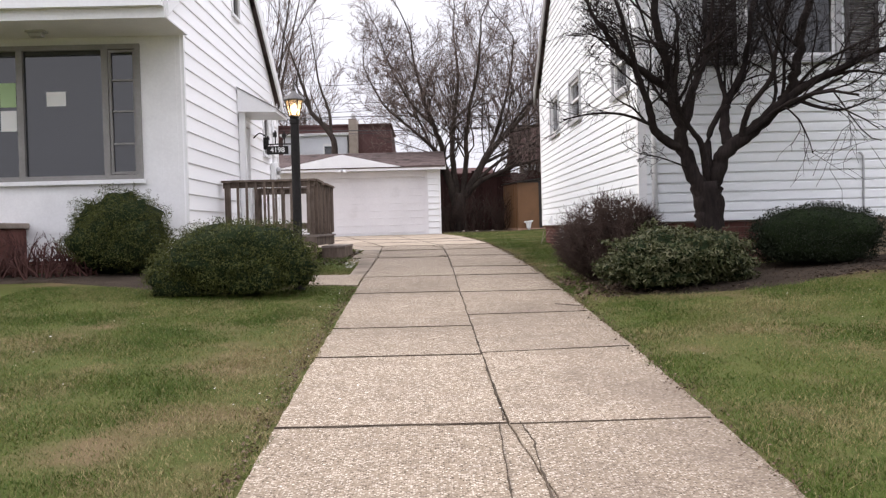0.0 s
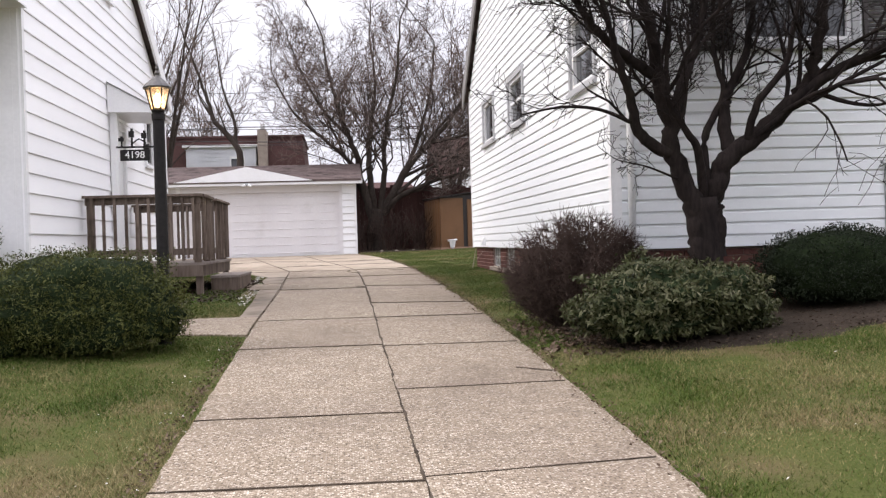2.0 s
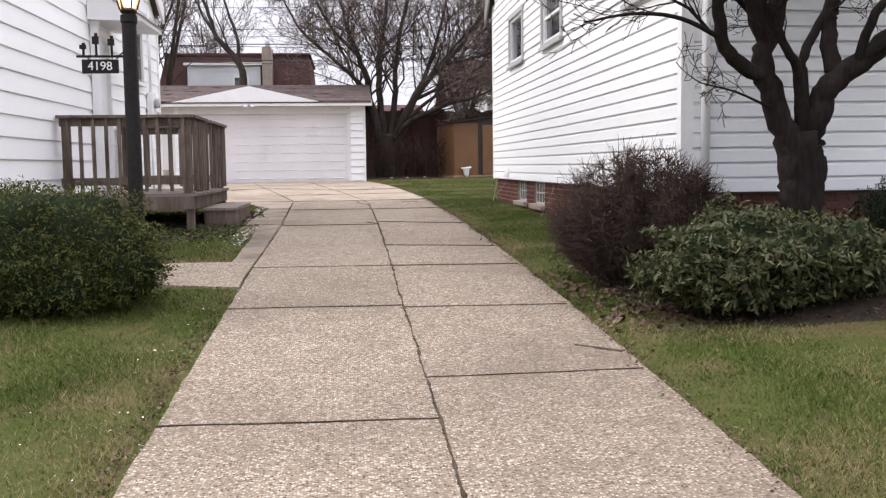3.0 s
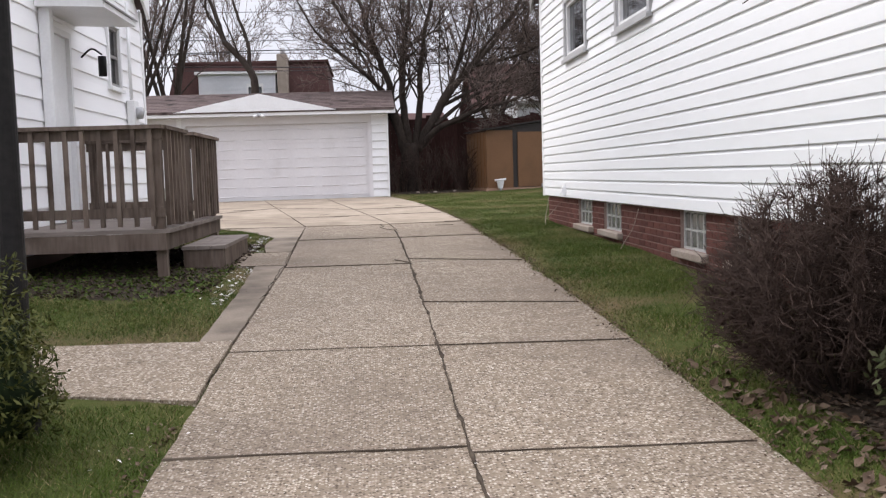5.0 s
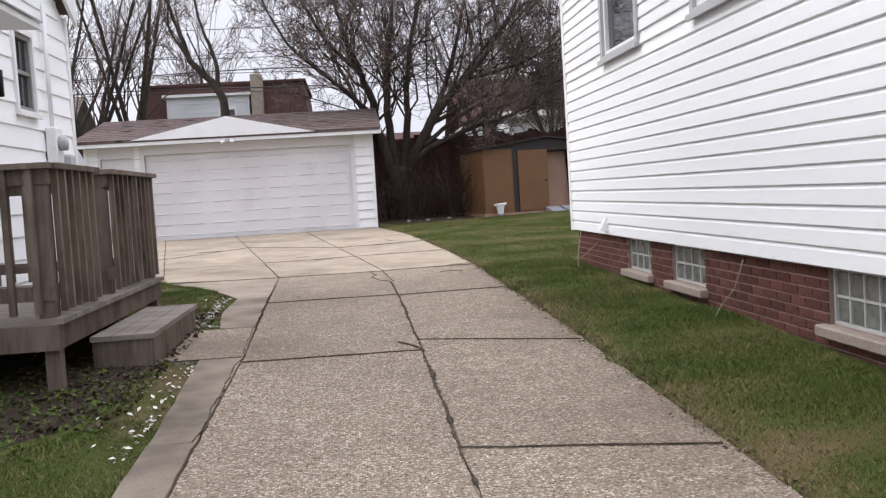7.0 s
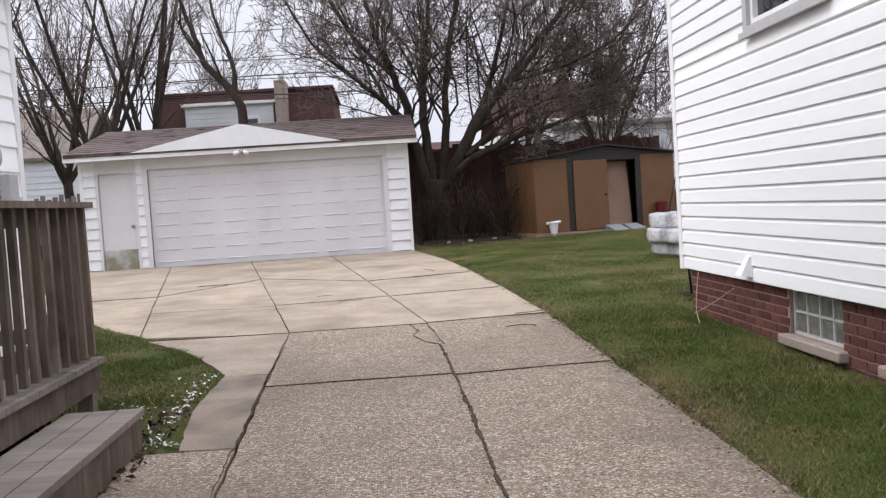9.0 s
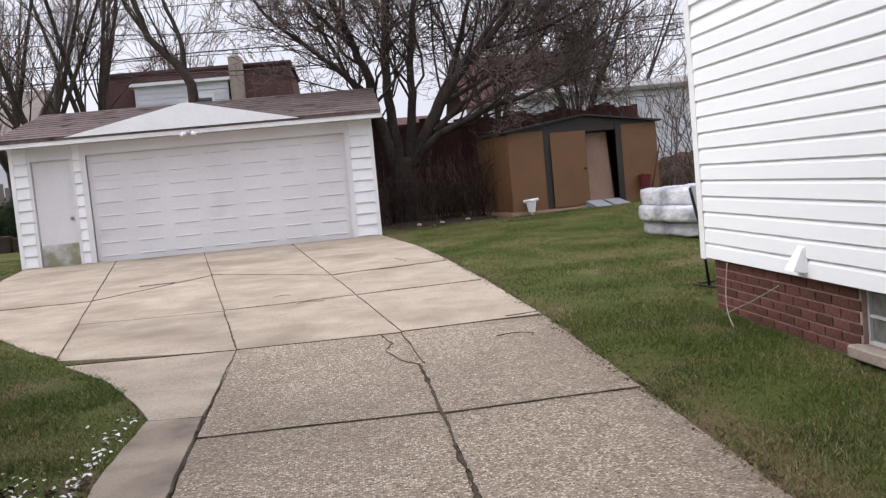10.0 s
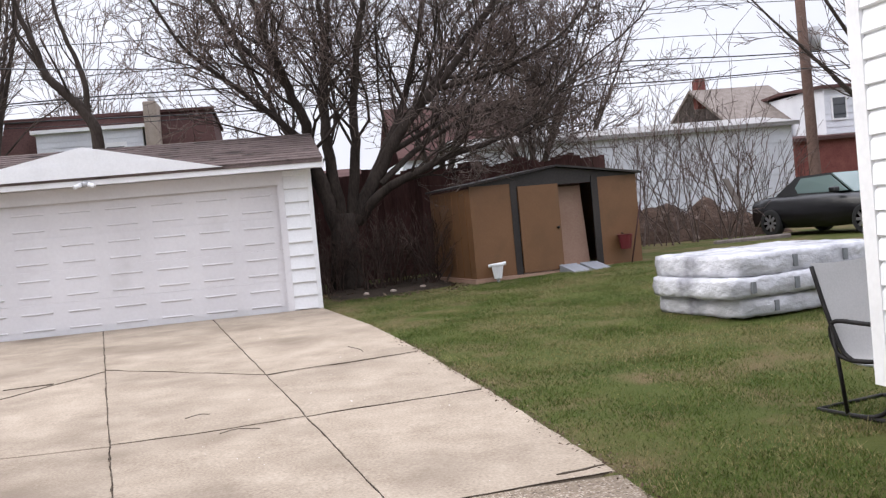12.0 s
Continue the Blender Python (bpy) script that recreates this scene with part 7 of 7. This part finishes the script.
# litter under the tree
for k, (x, y) in enumerate(((2.2, 34.2), (2.8, 34.5), (1.7, 34.0))):
    s_ = tagged(new("garden_stone"), "pale stone lying in the shaded bed", "stone", "bed stones")
    bm = bmesh.new()
    bmesh.ops.create_icosphere(bm, subdivisions=2, radius=0.06)
    for vv in bm.verts:
        vv.co *= 1 + 0.35 * noise.noise(vv.co * 9 + Vector((k, 0, 0)))
        vv.co.z *= 0.6
    bmesh.ops.translate(bm, verts=bm.verts, vec=(x, y, land(x, y) + 0.04))
    part("rock", bm, M_SILL, s_, smooth=True)

# fallen twigs on the concrete
for k, pts in enumerate((((-0.3, 24.2), (-0.18, 24.28), (-0.02, 24.2)), ((1.35, 21.3), (1.5, 21.36), (1.62, 21.28), (1.6, 21.2)), ((0.9, 27.9), (1.0, 27.6), (1.02, 27.4)), ((-0.6, 24.9), (-0.5, 25.0), (-0.42, 24.96)))):
    tagged(rod("fallen_twig", curve_pts([(x, y, g(y) + 0.017) for x, y in pts], 4), 0.0035, M_BARK2, sides=5), "small brown twig lying on the concrete", "twig", "fallen twigs")

# dryer vent and loose wires on the right-hand house
vent = thing("dryer_vent", "white hooded dryer vent on the siding", "vent")
bm = bmesh.new()
vs = [bm.verts.new(rside(u, w, v)) for u, w, v in ((19.8, 0.018, 2.13), (19.92, 0.018, 2.13), (19.93, 0.018, 1.97), (19.79, 0.018, 1.97), (19.82, 0.035, 2.125), (19.9, 0.035, 2.125), (19.925, 0.115, 1.985), (19.795, 0.115, 1.985))]
for q in ((0, 1, 2, 3), (7, 6, 5, 4), (0, 4, 5, 1), (1, 5, 6, 2), (2, 6, 7, 3), (3, 7, 4, 0)):
    bm.faces.new([vs[i] for i in q])
part("hood", bm, M_WHITEPL, vent)
for k, pts in enumerate((((21.05, 1.93), (20.98, 1.75), (20.85, 1.6), (20.6, 1.5)), ((16.15, 1.9), (16.2, 1.7), (16.35, 1.55), (16.4, 1.42)), ((20.2, 1.85), (20.5, 1.72), (20.9, 1.58)))):
    tagged(rod("loose_wire", curve_pts([(RX - 0.03 - 0.05 * i, u, v) for i, (u, v) in enumerate(pts)], 5), 0.0045, M_SILL, sides=5), "pale loose wire hanging down the brick foundation", "wire")
pipe = tagged(rod("conduit_pipe", curve_pts([(5.92, RF - 0.03, 1.9), (5.92, RF - 0.04, 2.6), (5.9, RF - 0.05, 2.72), (5.86, RF - 0.05, 2.75)], 4), 0.014, M_GREYTRIM, sides=6), "thin grey conduit up the front siding", "pipe")

# ---- bricks of the side foundation ----
course = BRICK_H + JOINT
rest_v, rest_f = [], []
for c in range(12):
    v = RBASE - 0.012 - (c + 1) * course
    u = RF + 0.9 - (0.102 if c % 2 else 0)
    while u < RB - 0.1:
        a, b = max(u, RF + 0.9), min(u + BRICK_L, RB - 0.1)
        u += BRICK_L + JOINT
        runs = [(a, b)]
        for h0, h1, hv0, hv1 in GB:
            if v + BRICK_H > hv0 - 0.075 and v < hv1:
                runs = [r for p, q in runs for r in ((p, min(q, h0 - 0.004)), (max(p, h1 + 0.004), q)) if r[1] - r[0] > 0.03]
        for a, b in runs:
            if v + BRICK_H < land(2.9, a) - 0.03:
                continue
            if c < 7 and a > 12.6:
                brick(foot, Matrix.Translation((RX + 0.056, a, v)) @ Matrix.Rotation(math.pi / 2, 4, "Z"), b - a)
                continue
            i = len(rest_v)
            rest_v += [(RX + w, y, z) for z in (v, v + BRICK_H) for w, y in ((0.056, a), (0.036, a), (0.036, b), (0.056, b))]
            rest_f += [tuple(i + k for k in q) for q in ((0, 1, 5, 4), (1, 2, 6, 5), (2, 3, 7, 6), (4, 5, 6, 7), (0, 3, 2, 1))]
add_mesh("brickwork", rest_v, rest_f, M_BRICK, house_b)["kind"] = "stuff"
v, f = [], []
for c in range(14):
    z = RBASE - 0.012 - (c + 1) * course
    x = RX + 0.31 - (0.102 if c % 2 else 0)
    while x < 5.9:
        i = len(v)
        for dz in (0, BRICK_H):
            v += [(x, RF + 0.03, z + dz), (x + BRICK_L, RF + 0.03, z + dz), (x + BRICK_L, RF + 0.05, z + dz), (x, RF + 0.05, z + dz)]
        f += [tuple(i + k for k in q) for q in ((0, 1, 5, 4), (1, 2, 6, 5), (3, 0, 4, 7), (4, 5, 6, 7), (0, 3, 2, 1))]
        x += BRICK_L + JOINT
add_mesh("brickwork", v, f, M_BRICK, house_b)["kind"] = "stuff"
v, f = [], []
for c in range(13):
    z = LBASE - 0.03 - (c + 1) * course
    x = -7.0 - (0.102 if c % 2 else 0)
    while x < LX - 0.12:
        i = len(v)
        for dz in (0, BRICK_H):
            v += [(x, LF + 0.015, z + dz), (x + BRICK_L, LF + 0.015, z + dz), (x + BRICK_L, LF + 0.04, z + dz), (x, LF + 0.04, z + dz)]
        f += [tuple(i + k for k in q) for q in ((0, 1, 5, 4), (1, 2, 6, 5), (3, 0, 4, 7), (4, 5, 6, 7), (0, 3, 2, 1))]
        x += BRICK_L + JOINT
add_mesh("brickwork", v, f, M_BRICK, house_a)["kind"] = "stuff"


# ---- grass ----
TX, TY = np.arange(-9.2, 9.4, 0.2), np.arange(1.2, 36.6, 0.2)
LAND = np.array([[land(x, y) for x in TX] for y in TY])


def dryness(x, y):
    """How straw-like the lawn is."""
    k = noise.noise(Vector((x * 0.8, y * 0.8, 5))) + 0.5 * noise.noise(Vector((x * 2.9, y * 2.9, 8)))
    k += 0.45 * math.exp(-((x - 1.7) ** 2 + (y - 32.2) ** 2 / 3))
    k += 0.8 * math.exp(-((x + 0.75) ** 2 / 0.12)) * (y < 8.5) - 0.35 * math.exp(-((y - 8.8) ** 2 / 1.2)) * (x < -1.2) - 0.2 * math.exp(-((y - 8.6) ** 2 / 0.8)) * (x > 2)
    return k + 0.25 * math.exp(-((x - right_edge(y) - 0.1) ** 2 / 0.03)) - 0.35 * (10 < y < 22 and x > 2) - 0.05 * (22 < y < 31 and x > 2)


DRY = np.array([[dryness(x, y) for x in TX] for y in TY])
COVER = np.array([[0.62 + 0.75 * noise.noise(Vector((x * 1.3, y * 1.3, 21))) + 0.5 * noise.noise(Vector((x * 4.1, y * 4.1, 27))) for x in TX] for y in TY])


def table(t, x, y):
    fx, fy = (x - TX[0]) / 0.2, (y - TY[0]) / 0.2
    i, j = np.clip(fx.astype(int), 0, len(TX) - 2), np.clip(fy.astype(int), 0, len(TY) - 2)
    a, b = fx - i, fy - j
    return t[j, i] * (1 - a) * (1 - b) + t[j, i + 1] * a * (1 - b) + t[j + 1, i] * (1 - a) * b + t[j + 1, i + 1] * a * b


LE, RE = np.array([left_edge(y) for y in TY]), np.array([right_edge(y) for y in TY])


def grass(name, label, material, density, areas, straw, seed, tall):
    rng = np.random.default_rng(seed)
    xs, ys = [], []
    for x0, x1, y0, y1, thin in areas:
        n = int(density * thin * (x1 - x0) * (y1 - y0))
        xs.append(rng.uniform(x0, x1, n))
        ys.append(rng.uniform(y0, y1, n))
    x, y = np.concatenate(xs), np.concatenate(ys)
    rag = 0.05 * np.sin(y * 9.1) * np.sin(y * 4.3 + 1)
    keep = ~((x > np.interp(y, TY, LE) + 0.005 + rag) & (x < np.interp(y, TY, RE) - 0.005 + rag))
    dry = (table(DRY, x, y) + rng.normal(0, 0.3, len(x))) > 0.24
    cover = table(COVER, x, y)
    keep &= rng.random(len(x)) < np.clip(cover, 0.12, 1.0)
    keep &= (dry == straw) | (rng.random(len(x)) < 0.1)
    keep &= ~((x > 2.4) & (y > 9.4) & (y < 11.25)) & ~((x > RX + 0.03) & (y > RF) & (y < RB)) & ~((x > -3) & (x < -0.5) & (y > 11.3) & (y < 12.66))
    keep &= ~((x < -1.6) & (y > 11.2) & (y < 12.7)) & ~((x < -0.7) & (y > 14.5 + 0.3 * np.sin(x * 5)) & (y < 18.9) & (rng.random(len(x)) < 0.85))
    x, y, cover = x[keep], y[keep], cover[keep]
    n = len(x)
    z = table(LAND, x, y) - 0.004
    h = tall * np.clip(0.55 + 0.7 * cover, 0.6, 1.5) * rng.uniform(0.35, 1.25, n) * (1 + 0.6 * (rng.random(n) < 0.06))
    a, w = rng.uniform(0, 2 * math.pi, n), rng.uniform(0.0016, 0.0034, n)
    lean = rng.normal(size=(2, n)) * h * 0.7
    v = np.empty((n, 3, 3))
    v[:, 0] = np.stack([x - w * np.cos(a), y - w * np.sin(a), z], 1)
    v[:, 1] = np.stack([x + w * np.cos(a), y + w * np.sin(a), z], 1)
    v[:, 2] = np.stack([x + lean[0], y + lean[1], z + h], 1)
    me = bpy.data.meshes.new(name)
    me.vertices.add(3 * n)
    me.vertices.foreach_set("co", v.ravel())
    me.loops.add(3 * n)
    me.loops.foreach_set("vertex_index", np.arange(3 * n, dtype=np.int32))
    me.polygons.add(n)
    me.polygons.foreach_set("loop_start", np.arange(0, 3 * n, 3, dtype=np.int32))
    me.update(calc_edges=True)
    me.materials.append(material)
    return tagged(new(name, me), label, "grass", kind="stuff")


AREAS = [(-4.5, -0.45, 1.5, 12.0, 1.2), (-3.0, -0.66, 12.6, 21.5, 1.3), (1.9, 6.5, 1.5, 9.6, 1.2), (1.85, 3.12, 9.6, 22.0, 1.4), (0.9, 8.5, 22.0, 34.0, 0.8), (-4.5, -1.0, 19.0, 24.8, 1.0), (-9, -5.0, 27, 36, 0.4)]
grass("lawn_grass", "short green spring grass blades", M_BLADE, 9800, AREAS, False, 51, 0.026)
grass("dry_grass", "patches of straw-coloured dry grass", M_STRAW, 8200, AREAS, True, 52, 0.026)
